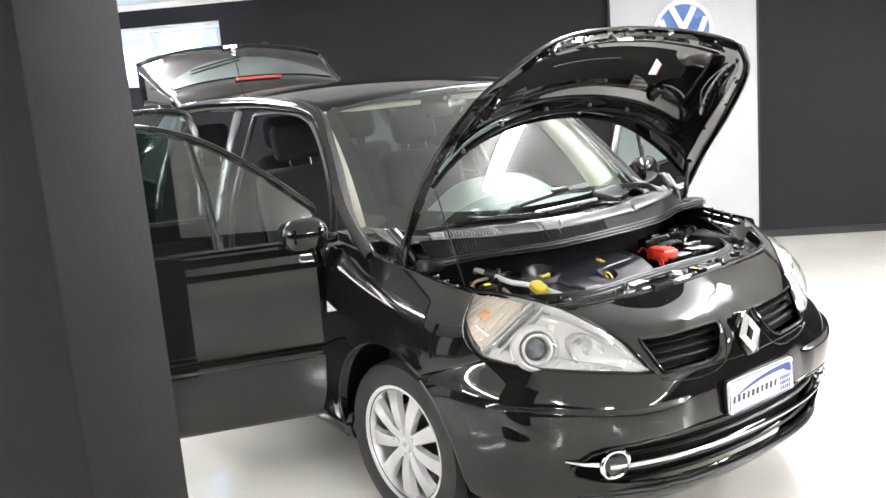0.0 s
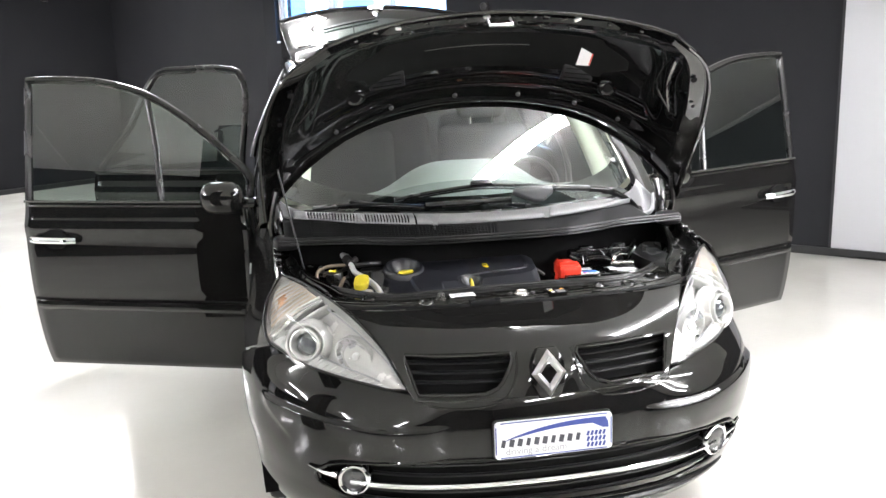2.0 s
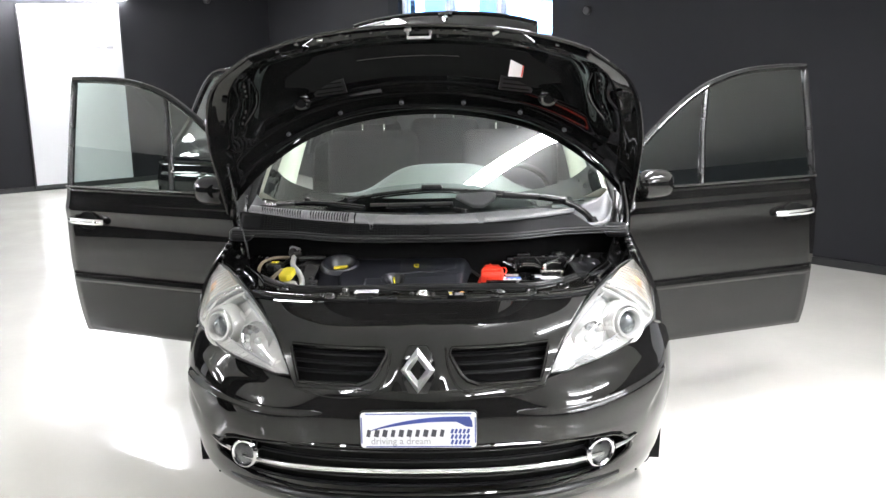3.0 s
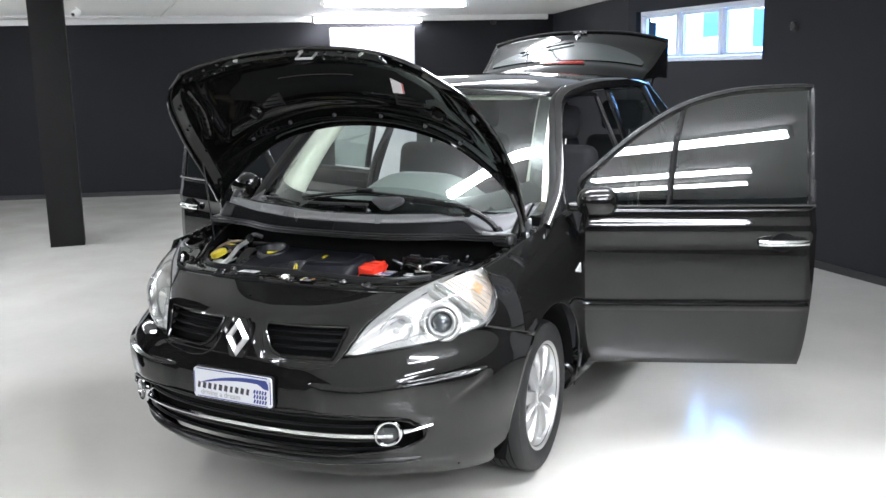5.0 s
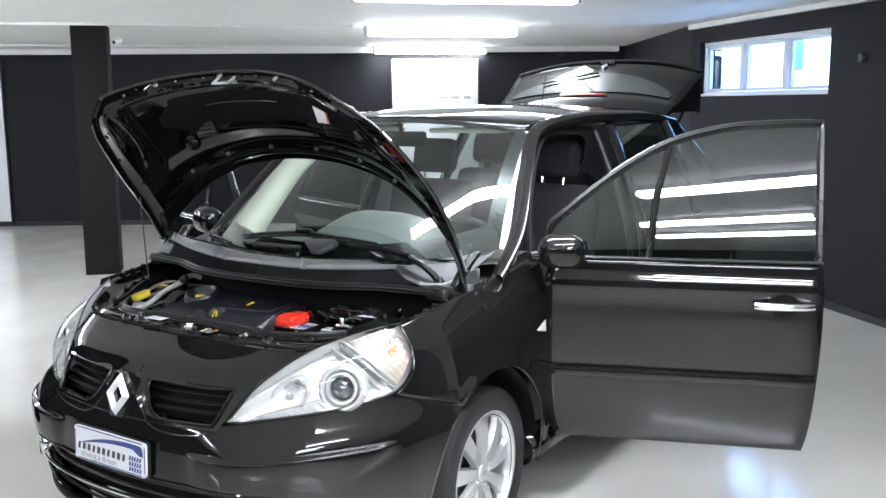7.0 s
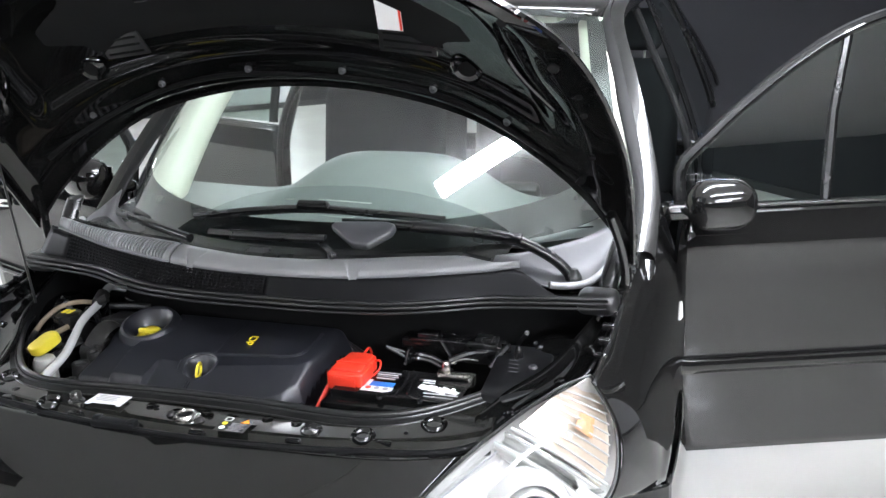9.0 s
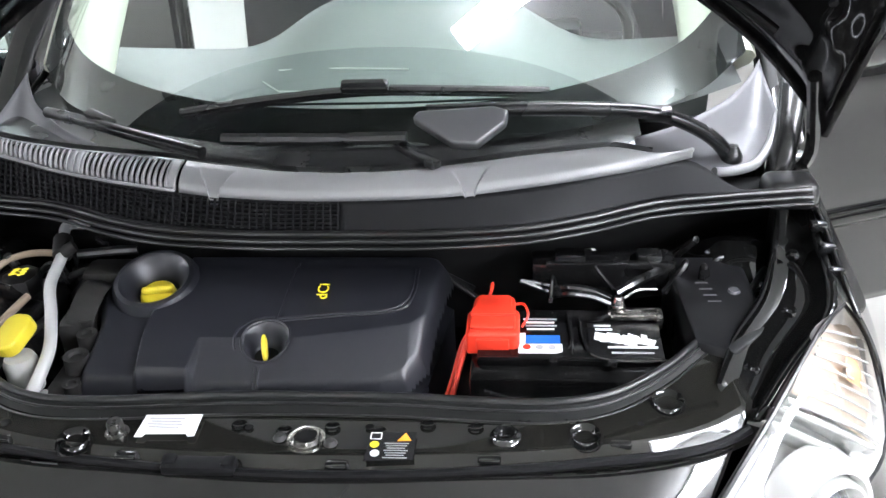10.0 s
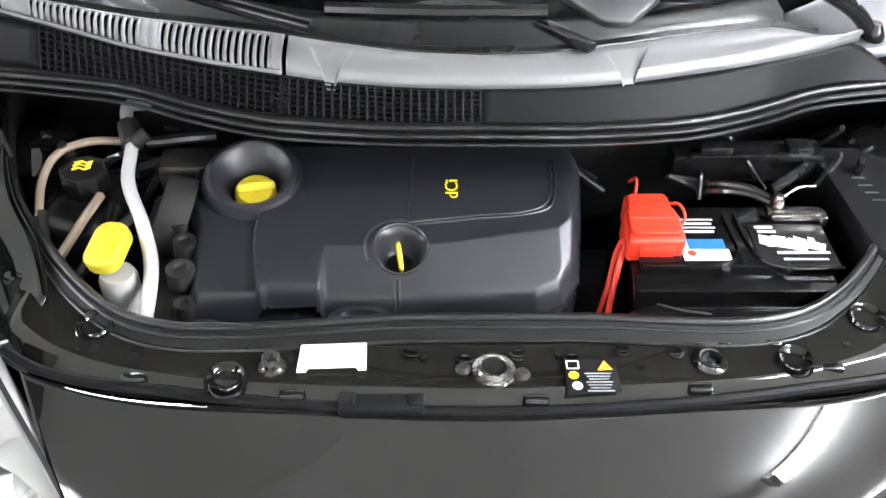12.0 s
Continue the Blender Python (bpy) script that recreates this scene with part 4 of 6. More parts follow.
def wheel(x, y, turn=0.0):
    sgn = 1 if x > 0 else -1
    m = Matrix.Translation((x, y, HUB_Z)) @ Matrix.Rotation(radians(turn), 4, "Z") @ Matrix.Rotation(radians(90 * sgn), 4, "Y") @ Matrix.Rotation(radians(17), 4, "Z")
    w = part("wheel", moved(merged(rim_b, hubm), m), ALLOY, car, "silver nine-spoke alloy wheel", auto=35)
    for sp in spokes:
        part("spoke", moved(sp, m), ALLOY, w, auto=35)
    part("tyre", moved(ty, m), TYRE_MAT, w, "black road tyre")
    part("brake_disc", moved(disc, m), GRIME, w)
    dz = mesh([tuple(Vector(v) * 1) for v in [(0, 0.016, 0.0805), (-0.011, 0, 0.0805), (0, -0.016, 0.0805), (0.011, 0, 0.0805), (0, 0.016, 0.083), (-0.011, 0, 0.083), (0, -0.016, 0.083), (0.011, 0, 0.083)]],
              [(4, 5, 6, 7), (0, 1, 5, 4), (1, 2, 6, 5), (2, 3, 7, 6), (3, 0, 4, 7)])
    part("hub_badge", moved(dz, m), LAMP_GREY, w, smooth=False)
    for k in range(5):
        part("wheel_bolt", moved(lathe([(0.0, 0.083), (0.008, 0.082), (0.009, 0.07)], 6), m @ Matrix.Rotation(2 * math.pi * k / 5, 4, "Z") @ Matrix.Translation((0.048, 0, -0.003))), SATIN_CHROME, w)
    for j in (-0.045, -0.015, 0.015, 0.045):
        part("tread_groove", moved(lathe([(0.3252, j - 0.003), (0.3257, j), (0.3252, j + 0.003)], 56), m), DARK, w)
    return w


wheel(0.765, HUB_Y, 3)
wheel(-0.765, HUB_Y, 3)
wheel(0.76, REAR_Y)
wheel(-0.76, REAR_Y)

# ---- windscreen, roof and pillars ----
ws_bot = path3([(-0.735, 1.30, 1.075), (-0.60, 1.115, 1.055), (-0.35, 0.985, 1.04), (0, 0.935, 1.035), (0.35, 0.985, 1.04), (0.60, 1.115, 1.055), (0.735, 1.30, 1.075)])
ws_top = path3([(-0.60, 1.79, 1.515), (-0.45, 1.70, 1.545), (-0.22, 1.645, 1.565), (0, 1.63, 1.572), (0.22, 1.645, 1.565), (0.45, 1.70, 1.545), (0.60, 1.79, 1.515)])


def screen(u, v, out=0.0):
    p = ws_bot(u).lerp(ws_top(u), v)
    return p + Vector((0, -0.62, 0.78)) * (0.035 * 4 * v * (1 - v) + out)


ws = part("windscreen", grid(screen, 41, 25), GLASS, car, "curved windscreen with reflections")
part("screen_border", merged(grid(lambda u, v: screen(u, (0.085 + 0.12 * abs(2 * u - 1) ** 3) * v, -0.003), 41, 5), grid(lambda u, v: screen(u, 0.965 + 0.035 * v, -0.003), 41, 3),
                             grid(lambda u, v: screen(0.042 * v, 0.05 + 0.93 * u, -0.003), 24, 3), grid(lambda u, v: screen(1 - 0.042 * v, 0.05 + 0.93 * u, -0.003), 24, 3)), SATIN, ws)
roof_w = spl([1.6, 1.8, 2.2, 2.8, 3.4, 3.62], [0.58, 0.605, 0.625, 0.625, 0.60, 0.585])


def roof(u, v):
    s = 2 * u - 1
    top = ws_top(u)
    y = top.y + (3.52 - 0.10 * s * s - top.y) * v
    w = roof_w(y)
    crown = spl([1.6, 2.0, 2.6, 3.2, 3.6], [1.57, 1.618, 1.632, 1.62, 1.59])(y)
    return Vector((s * w * (1 if v > 0.02 else abs(top.x) / max(1e-6, abs(s) * w) if abs(s) > 1e-6 else 1), y, crown - 0.055 * abs(s) ** 2.6 if v > 0.02 else top.z))


part("roof", grid(roof, 33, 30), PAINT, car, solid=0.02)
for s in (1, -1):
    def side(me):
        return me if s > 0 else flip(me)

    pillar_c = [(0.80, 1.16, 0.965), (0.79, 1.33, 1.105), (0.70, 1.58, 1.35), (0.632, 1.80, 1.512), (0.645, 2.1, 1.555), (0.65, 2.7, 1.565), (0.63, 3.2, 1.55), (0.605, 3.55, 1.52)]
    c = path3(pillar_c)

    def rail(u, v):
        p = c(u)
        a = 2 * math.pi * v
        ca, sa = math.copysign(abs(math.cos(a)) ** 0.85, math.cos(a)), math.copysign(abs(math.sin(a)) ** 0.85, math.sin(a))
        return p + Vector((0.031 * ca, 0.024 * sa * (1 - step(u, 0.3, 0.5)), 0.031 * sa))

    part("a_pillar", side(grid(rail, 44, 25)), PAINT, car, "glossy black windscreen pillar and roof rail")
    # gasket widened into a black strip, painting shade over the pillar's bright flank
    part("windscreen_gasket", side(grid(lambda u, v: c(0.02 + 0.40 * u) + (rail(0.02 + 0.40 * u, 0.30 + 0.46 * v) - c(0.02 + 0.40 * u)) * 1.08, 30, 12)), SEAL_STRIP_MAT, car, "matt black gasket strip, widened over the pillar flank to darken it")
    part("b_pillar", side(grid(lambda u, v: Vector((0.865 - 0.225 * max(0.0, (u * 1.22 - 0.62) / 0.6) ** 1.2 + 0.01 * math.cos(2 * math.pi * v), 2.45 + 0.055 * math.sin(2 * math.pi * v) + 0.10 * u, 0.33 + 1.22 * u)), 22, 13)), SATIN, car)
    part("c_pillar", side(grid(lambda u, v: Vector((0.865 - 0.235 * u ** 1.3 + 0.02 * math.cos(2 * math.pi * v), 3.28 + 0.06 * math.sin(2 * math.pi * v) + 0.05 * u, 1.02 + 0.52 * u)), 14, 13)), SATIN, car)
    part("d_pillar", side(grid(lambda u, v: Vector((0.845 - 0.25 * u ** 1.3 + 0.03 * math.cos(2 * math.pi * v), 3.98 - 0.42 * u + 0.10 * math.sin(2 * math.pi * v), 1.02 + 0.50 * u)), 14, 13)), PAINT, car)
    part("quarter_glass", side(grid(lambda u, v: Vector((0.862 - 0.235 * v ** 1.2, 3.33 + (0.62 - 0.38 * v) * u + 0.03 * v, 1.03 + 0.50 * v)), 8, 10)), GLASS_SIDE, car)
    if s > 0:
        part("rear_door_window", side(grid(lambda u, v: Vector((0.868 - 0.225 * v ** 1.2, 2.53 + 0.74 * u + 0.02 * v, 1.03 + 0.50 * v)), 8, 10)), GLASS_SIDE, car)
    part("cream_pillar_trim", side(tube([(0.695, 1.36, 1.03), (0.685, 1.42, 1.10), (0.63, 1.62, 1.32), (0.57, 1.83, 1.49)], 0.076, 12, 14, r2=0.05)), CREAM, car, "cream inner pillar trim")
    part("door_seal", side(tube([(0.845, 1.50, 0.36), (0.84, 1.49, 0.75), (0.80, 1.46, 1.02), (0.66, 1.74, 1.40), (0.615, 1.95, 1.50), (0.615, 2.42, 1.51), (0.66, 2.44, 1.40), (0.82, 2.40, 1.02), (0.83, 2.40, 0.36), (0.82, 2.0, 0.34), (0.84, 1.55, 0.34)], 0.014, 8, 60)), RUBBER, car)

# ---- doors ----
BELT = 1.035
door_x0 = spl([0.30, 0.36, 0.60, 0.90, 1.035], [0.03, 0.005, -0.02, -0.02, 0.0])
door_x1 = spl([0.30, 0.36, 0.60, 0.90, 1.035], [0.925, 0.94, 0.965, 0.975, 0.968])


def door_skin(u, v, out=0.0):
    """Local: x along the door from its hinge, y outwards, z up."""
    z = 0.305 + (BELT - 0.305) * v
    x = door_x0(z) + (door_x1(z) - door_x0(z)) * u
    y = 0.035 * math.sin(math.pi * min(1.0, max(0.0, (z - 0.1) / 1.1))) + 0.010 * math.exp(-(((z - 0.93) / 0.035) ** 2)) - 0.004 * math.exp(-(((z - 0.60) / 0.012) ** 2))
    return Vector((x, y + out, z))


def lean(z):
    return -0.10 * max(0.0, (z - BELT) / 0.52) ** 1.1


top_edge = path3([(-0.012, 0, 1.045), (-0.008, 0, 1.145), (0.06, 0, 1.213), (0.15, 0, 1.294), (0.29, 0, 1.400), (0.43, 0, 1.480), (0.62, 0, 1.534), (0.80, 0, 1.549), (0.955, 0, 1.551)])


def window_pt(u, v, out=0.0):
    t = top_edge(u)
    x0 = -0.012 + (0.955 + 0.012) * u
    p = Vector((x0, 0, BELT)).lerp(Vector((t.x, 0, t.z)), v)
    return Vector((p.x, 0.012 + lean(p.z) + out, p.z))


def build_door(s, hinge, angle, rear=False):
    """A front door on its hinge; s: side of the car, angle: how far its line lies from straight sideways."""
    d = Vector((s * math.cos(radians(angle)), math.sin(radians(angle)), 0))
    n = Vector((s * math.sin(radians(angle)), -math.cos(radians(angle)), 0))
    m = Matrix.Translation(hinge) @ Matrix((d, n, Vector((0, 0, 1)))).transposed().to_4x4()
    m = m @ Matrix.Diagonal((1.05, 1, 1, 1))
    if rear:
        m = m @ Matrix.Diagonal((0.86, 1, 1, 1))

    def put(me):
        return moved(me, m)

    door = part("rear_door" if rear else "front_door", put(grid(door_skin, 26, 30)), PAINT, car, "rear door standing wide" if rear else "black front door standing wide with a chrome handle", solid=0.012, offset=0.0)
    inner = grid(lambda u, v: door_skin(u, v, -0.03 - 0.085 * min(1, 8 * u, 8 * (1 - u), 8 * v, 8 * (1 - v)) ** 0.5), 22, 22)
    part("door_card", put(inner), GREY_PLASTIC, door, "dark grey moulded door lining")
    if rear:
        edge = path3([(0.03, 0, 1.05), (0.05, 0, 1.53), (0.12, 0, 1.552), (0.45, 0, 1.555), (0.56, 0, 1.54), (0.75, 0, 1.25), (0.93, 0, 1.045)])
        pts = [edge(t) for t in np.linspace(0, 1, 40)]
        pts = [Vector((p.x, 0.012 + lean(p.z), p.z)) for p in pts]
        part("window_frame", put(tube(pts, 0.02, 8)), SATIN, door)
        gl = mesh([tuple(p) for p in pts], [list(range(len(pts)))])
        part("window_glass", put(gl), GLASS_SIDE, door, smooth=False)
        return door
    pts = [window_pt(t, 1) for t in np.linspace(0, 1, 30)] + [window_pt(1, v) for v in np.linspace(0.95, 0, 8)]
    part("window_frame", put(tube(pts, 0.017, 8)), SATIN, door)
    part("chrome_trim", put(tube([window_pt(t, 1, 0.018) for t in np.linspace(0.03, 1, 30)], 0.004, 6)), PAINT, door)
    part("window_glass", put(grid(lambda u, v: window_pt(0.01 + 0.98 * u, 0.98 * v), 24, 14)), GLASS_SIDE, door, "greenish side window glass")
    part("window_divider", put(tube([(0.362, 0.018, BELT), (0.385, -0.03, 1.27), (0.428, -0.078, 1.475)], 0.014, 8)), SATIN, door)
    part("belt_trim", put(tube([(0.03, 0.028, BELT + 0.004), (0.5, 0.03, BELT + 0.003), (0.968, 0.028, BELT + 0.004)], 0.006, 8)), GLOSS_BLACK, door, "glossy waist trim")
    part("rubbing_strip", put(grid(lambda u, v: door_skin(0.005 + 0.99 * u, 0.345 + 0.065 * v, 0.006 + 0.012 * min(1, 3 * v, 9 * (1 - v)) * min(1, 40 * u, 40 * (1 - u))), 30, 25)), PAINT, door, "black rubbing strip")
    part("strip_groove", put(tube([door_skin(t, 0.415, 0.006) for t in np.linspace(0.01, 0.995, 20)], 0.0045, 6)), DARK, door)
    hc = basis((0.84, 0.0435, 0.875), (0, 1, 0), (1, 0, 0))
    part("handle_cup", put(moved(lathe([(0.0, 0.003), (0.045, 0.002), (0.052, 0.0065), (0.054, -0.01)], 28), hc @ Matrix.Diagonal((1.0, 0.85, 1, 1)))), DARK, door)
    part("door_handle", put(tube([(0.745, 0.050, 0.872), (0.775, 0.068, 0.874), (0.84, 0.075, 0.876), (0.905, 0.068, 0.876), (0.935, 0.050, 0.875)], 0.0165, 10, 20)), CHROME, door, "chrome door handle")
    # mirror on its foot
    part("mirror_foot", put(rbox(0.13, 0.075, 0.042, 0.018, (-0.012, 0.072, 1.046), None, 4)), PAINT, door)
    part("door_mirror", put(rbox(0.170, 0.120, 0.132, 0.056, (0.052, 0.135, 1.074), None, 5)), PAINT, door, "black door mirror")
    part("mirror_glass", put(prism([(-0.004, 1.04), (0.111, 1.04), (0.116, 1.105), (-0.009, 1.105)], 0.0, 0.004, basis((0, 0.0785, 0), (0, -1, 0), (1, 0, 0)))), MIRROR_GLASS, door)
    # speaker grille and armrest on the lining
    part("armrest", put(rbox(0.42, 0.06, 0.06, 0.02, (0.5, -0.13, 0.80))), GREY_PLASTIC, door)
    return door


build_door(1, (0.872, 1.475, 0), 21)
build_door(-1, (-0.872, 1.475, 0), 21)
build_door(-1, (-0.885, 2.52, 0), 22, rear=True)

# ---- bonnet, standing up ----
bn_rear = path3([(-0.80, 0.955, 1.045), (-0.765, 0.965, 1.10), (-0.66, 0.985, 1.21), (-0.45, 1.0, 1.345), (-0.22, 1.005, 1.41), (0, 1.005, 1.428), (0.22, 1.005, 1.41), (0.45, 1.0, 1.345), (0.66, 0.985, 1.21), (0.765, 0.965, 1.10), (0.80, 0.955, 1.045)])
bn_front = path3([(-0.575, 0.50, 1.663), (-0.50, 0.515, 1.69), (-0.30, 0.575, 1.735), (0, 0.615, 1.757), (0.30, 0.575, 1.735), (0.50, 0.515, 1.69), (0.575, 0.50, 1.663)])
bn_side = path3([(0.80, 0.955, 1.045), (0.805, 0.86, 1.20), (0.790, 0.712, 1.385), (0.716, 0.565, 1.558), (0.575, 0.50, 1.663)])


def bonnet_pt(u, v, out=0.0):
    r, f = bn_side(v), bn_side(v)
    left = Vector((-r.x, r.y, r.z))
    p = bn_rear(u).lerp(bn_front(u), v) + left.lerp(r, u) - (bn_rear(0).lerp(bn_rear(1), u).lerp(bn_front(0).lerp(bn_front(1), u), v))
    return p + Vector((0, 0.84, 0.54)) * out


bonnet = part("bonnet", grid(lambda u, v: bonnet_pt(u, v), 57, 25), PAINT, car, "black bonnet propped up, seen from below", solid=0.006, offset=1)


def lip(u, v):
    """Depth of the pressed inner panel, with ribs and a sunk middle."""
    sunk = step(u, 0.105, 0.14) * step(1 - u, 0.105, 0.14) * step(v, 0.22, 0.34) * (1 - step(v, 0.78, 0.85))
    d = 0.032 - 0.018 * sunk
    d -= 0.013 * math.exp(-(((v - 0.895) / 0.026) ** 4)) * (0.5 + 0.5 * math.tanh(3 * (math.sin(u * 46) + 0.5 * math.sin(u * 101 + 1)))) * step(u, 0.06, 0.1) * step(1 - u, 0.06, 0.1)
    d += 0.003 * math.exp(-(((v - 0.20) / 0.05) ** 2))
    for cu in (0.075, 0.925):
        d -= 0.010 * math.exp(-(((u - cu - (0.022 if cu < 0.5 else -0.022) * math.sin(math.pi * step(v, 0.30, 0.80))) / 0.007) ** 2)) * step(v, 0.34, 0.40) * (1 - step(v, 0.70, 0.80))
        d += 0.006 * math.exp(-(((u - cu) / 0.05) ** 2)) * math.exp(-(((v - 0.55) / 0.10) ** 2))
    return -d


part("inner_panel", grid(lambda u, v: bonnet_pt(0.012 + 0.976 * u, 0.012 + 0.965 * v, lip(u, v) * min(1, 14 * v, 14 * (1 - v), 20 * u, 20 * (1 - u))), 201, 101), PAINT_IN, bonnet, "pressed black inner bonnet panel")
part("edge_fold", merged(tube([bonnet_pt(u, 1, -0.004) for u in np.linspace(0, 1, 41)], 0.007, 6), tube([bonnet_pt(u, 0, -0.004) for u in np.linspace(0, 1, 41)], 0.006, 6),
                         tube([bonnet_pt(0, v, -0.004) for v in np.linspace(0, 1, 21)], 0.007, 6), tube([bonnet_pt(1, v, -0.004) for v in np.linspace(0, 1, 21)], 0.007, 6)), PAINT, bonnet)
BN = Vector((0, -0.84, -0.54))


def on_bonnet(u, v, out):
    p, q = bonnet_pt(u, v, -out), bonnet_pt(u + 0.01, v, -out)
    return basis(p, BN, q - p)


part("sticker", prism([(-0.026, -0.036), (0.026, -0.036), (0.026, 0.036), (-0.026, 0.036)], 0, 0.001, on_bonnet(0.702, 0.555, 0.027)), LABEL_WHITE, bonnet, "small white sticker", smooth=False)
part("sticker_print", prism([(0.0205, -0.034), (0.0255, -0.034), (0.0255, 0.034), (0.0205, 0.034)], 0.0012, 0.0018, on_bonnet(0.702, 0.555, 0.027)), RED, bonnet, smooth=False)
part("insulation_pad", grid(lambda u, v: bonnet_pt(0.20 + 0.60 * u, 0.33 + 0.44 * v, -0.0125 + 0.002 * math.sin(3 * math.pi * v) - 0.004 * min(1, 9 * u, 9 * (1 - u), 7 * v, 7 * (1 - v))), 41, 21), DARK, bonnet, "matt black insulation pad")
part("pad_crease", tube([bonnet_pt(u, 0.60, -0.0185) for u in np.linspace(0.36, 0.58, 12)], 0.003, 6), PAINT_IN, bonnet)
for s in (0, 1):
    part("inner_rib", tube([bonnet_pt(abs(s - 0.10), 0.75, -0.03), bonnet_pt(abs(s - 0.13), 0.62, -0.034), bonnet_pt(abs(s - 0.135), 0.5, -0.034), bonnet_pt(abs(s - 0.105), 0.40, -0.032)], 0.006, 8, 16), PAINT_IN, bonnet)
for u in (0.30, 0.695):
    part("vent_block", rbox(0.125, 0.062, 0.006, 0.0025, (0, 0, 0), on_bonnet(u, 0.385, 0.019)), PLASTIC, bonnet)
    # dark bars stand for the shade in the vent slots
    for k in range(3):
        part("vent_slot", rbox(0.105, 0.007, 0.01, 0.003, (0, 0.019 * k - 0.019, 0), on_bonnet(u, 0.385, 0.019)), DARK, bonnet)
# dark solid pieces stand for the shade inside the pressing holes
for k, u in enumerate(np.linspace(0.13, 0.87, 13)):
    w = 0.030 if k % 3 else 0.045
    part("pressing_hole", rbox(w, 0.026, 0.008, 0.0035, (0, 0, 0), on_bonnet(u, 0.888, 0.020) @ Matrix.Rotation(0.5 * math.sin(5 * k), 4, "Z")), DARK, bonnet)
for u, v, w in ((0.045, 0.50, 0.012), (0.955, 0.50, 0.012), (0.05, 0.66, 0.018), (0.95, 0.66, 0.018), (0.07, 0.80, 0.016), (0.93, 0.80, 0.016), (0.06, 0.30, 0.012), (0.94, 0.30, 0.012)):
    part("pressing_hole", lathe([(0.0, 0.002), (w * 0.5, 0.003), (w * 0.62, 0.0)], 14, on_bonnet(u, v, 0.034)), DARK, bonnet)
# small scattered pieces, some chrome, added for the glints along the front edge
random.seed(8)
for k in range(16):
    u = 0.10 + 0.80 * (k + random.uniform(0.1, 0.9)) / 16
    part("edge_clip", rbox(random.uniform(0.012, 0.03), 0.010, 0.012, 0.003, (0, 0, 0), on_bonnet(u, random.uniform(0.925, 0.965), 0.014) @ Matrix.Rotation(random.uniform(-0.6, 0.6), 4, "Z")), SATIN_CHROME if k % 5 == 2 else GLOSS_BLACK, bonnet)
for u in (0.235, 0.765):
    part("pressing_ring", lathe([(0.020, 0.004), (0.028, 0.008), (0.036, 0.003), (0.04, -0.004)], 24, on_bonnet(u, 0.33, 0.018)), PAINT_IN, bonnet)
    part("pressing_hole", lathe([(0.0, 0.002), (0.021, 0.003)], 20, on_bonnet(u, 0.33, 0.018)), DARK, bonnet)
part("bonnet_seal", tube([bonnet_pt(u, 0.115 + 0.01 * math.sin(20 * u), -0.034) for u in np.linspace(0.1, 0.9, 40)], 0.007, 8), DARK, bonnet)
for k, u in enumerate((0.2, 0.32, 0.45, 0.58, 0.7, 0.8)):
    part("clip", lathe([(0.0, 0.01), (0.006, 0.009), (0.009, 0.0)], 10, on_bonnet(u, 0.15, 0.034)), GREY_PLASTIC, bonnet)
part("striker", tube([bonnet_pt(0.47, 0.93, -0.02), bonnet_pt(0.47, 0.93, -0.06), bonnet_pt(0.53, 0.93, -0.06), bonnet_pt(0.53, 0.93, -0.02)], 0.005, 8), SATIN_CHROME, bonnet)
for s in (1, -1):
    part("hinge", merged(tube([(0.775 * s, 0.99, 0.955), (0.785 * s, 0.96, 1.01), (0.775 * s, 0.945, 1.08), (0.755 * s, 0.91, 1.16)], 0.012, 8, 10), box(0.02, 0.12, 0.05, (0.775 * s, 1.02, 0.95))), PAINT, bonnet, "bonnet hinge")
part("stay_rod", tube([(-0.68, 0.761, 0.90), (-0.748, 0.794, 1.25)], 0.003, 8), RUBBER, bonnet, "thin metal bonnet stay")

# ---- tailgate, swung up ----
tg_c = path3([(0, 3.50, 1.60), (0, 3.60, 1.668), (0, 3.66, 1.69), (0, 3.80, 1.765), (0, 3.92, 1.842), (0, 4.02, 1.897)])


def tail(u, v, out=0.0):
    s = 2 * u - 1
    p = tg_c(v)
    w = 0.585 + 0.055 * v
    return Vector((s * w, p.y - 0.05 * s * s * v, p.z - (0.05 + 0.03 * v) * abs(s) ** 2.4 + out))


tg = part("tailgate", grid(lambda u, v: tail(u, v), 33, 25), PAINT, car, "black tailgate swung up over the roof", solid=0.03, offset=1)
part("rear_glass", grid(lambda u, v: tail(0.05 + 0.90 * u, 0.34 + (0.08 + 0.32 * math.sin(math.pi * u) ** 0.7) * v, 0.006), 25, 8), mat("rear_screen", (0.03, 0.04, 0.037), 0.08, coat=1.0, var=0.1), tg, "grey-green rear screen")
part("brake_light", grid(lambda u, v: tail(0.37 + 0.26 * u, 0.22 + 0.07 * v, 0.010 + 0.006 * math.sin(math.pi * v)), 14, 5), RED_LAMP, tg, "red high-level brake light")
for u in (0.0, 1.0):
    part("tailgate_side", grid(lambda a, v: tail(u, 0.12 + 0.88 * v) + Vector(((0.004 if u else -0.004), -0.02 * a * v, -(0.03 + 0.22 * v ** 1.3) * a)), 8, 14), PAINT, tg, solid=0.03)
part("tailgate_edge", tube([tail(u, 1.0, 0.004) for u in np.linspace(0, 1, 33)], 0.012, 8), PAINT, tg)
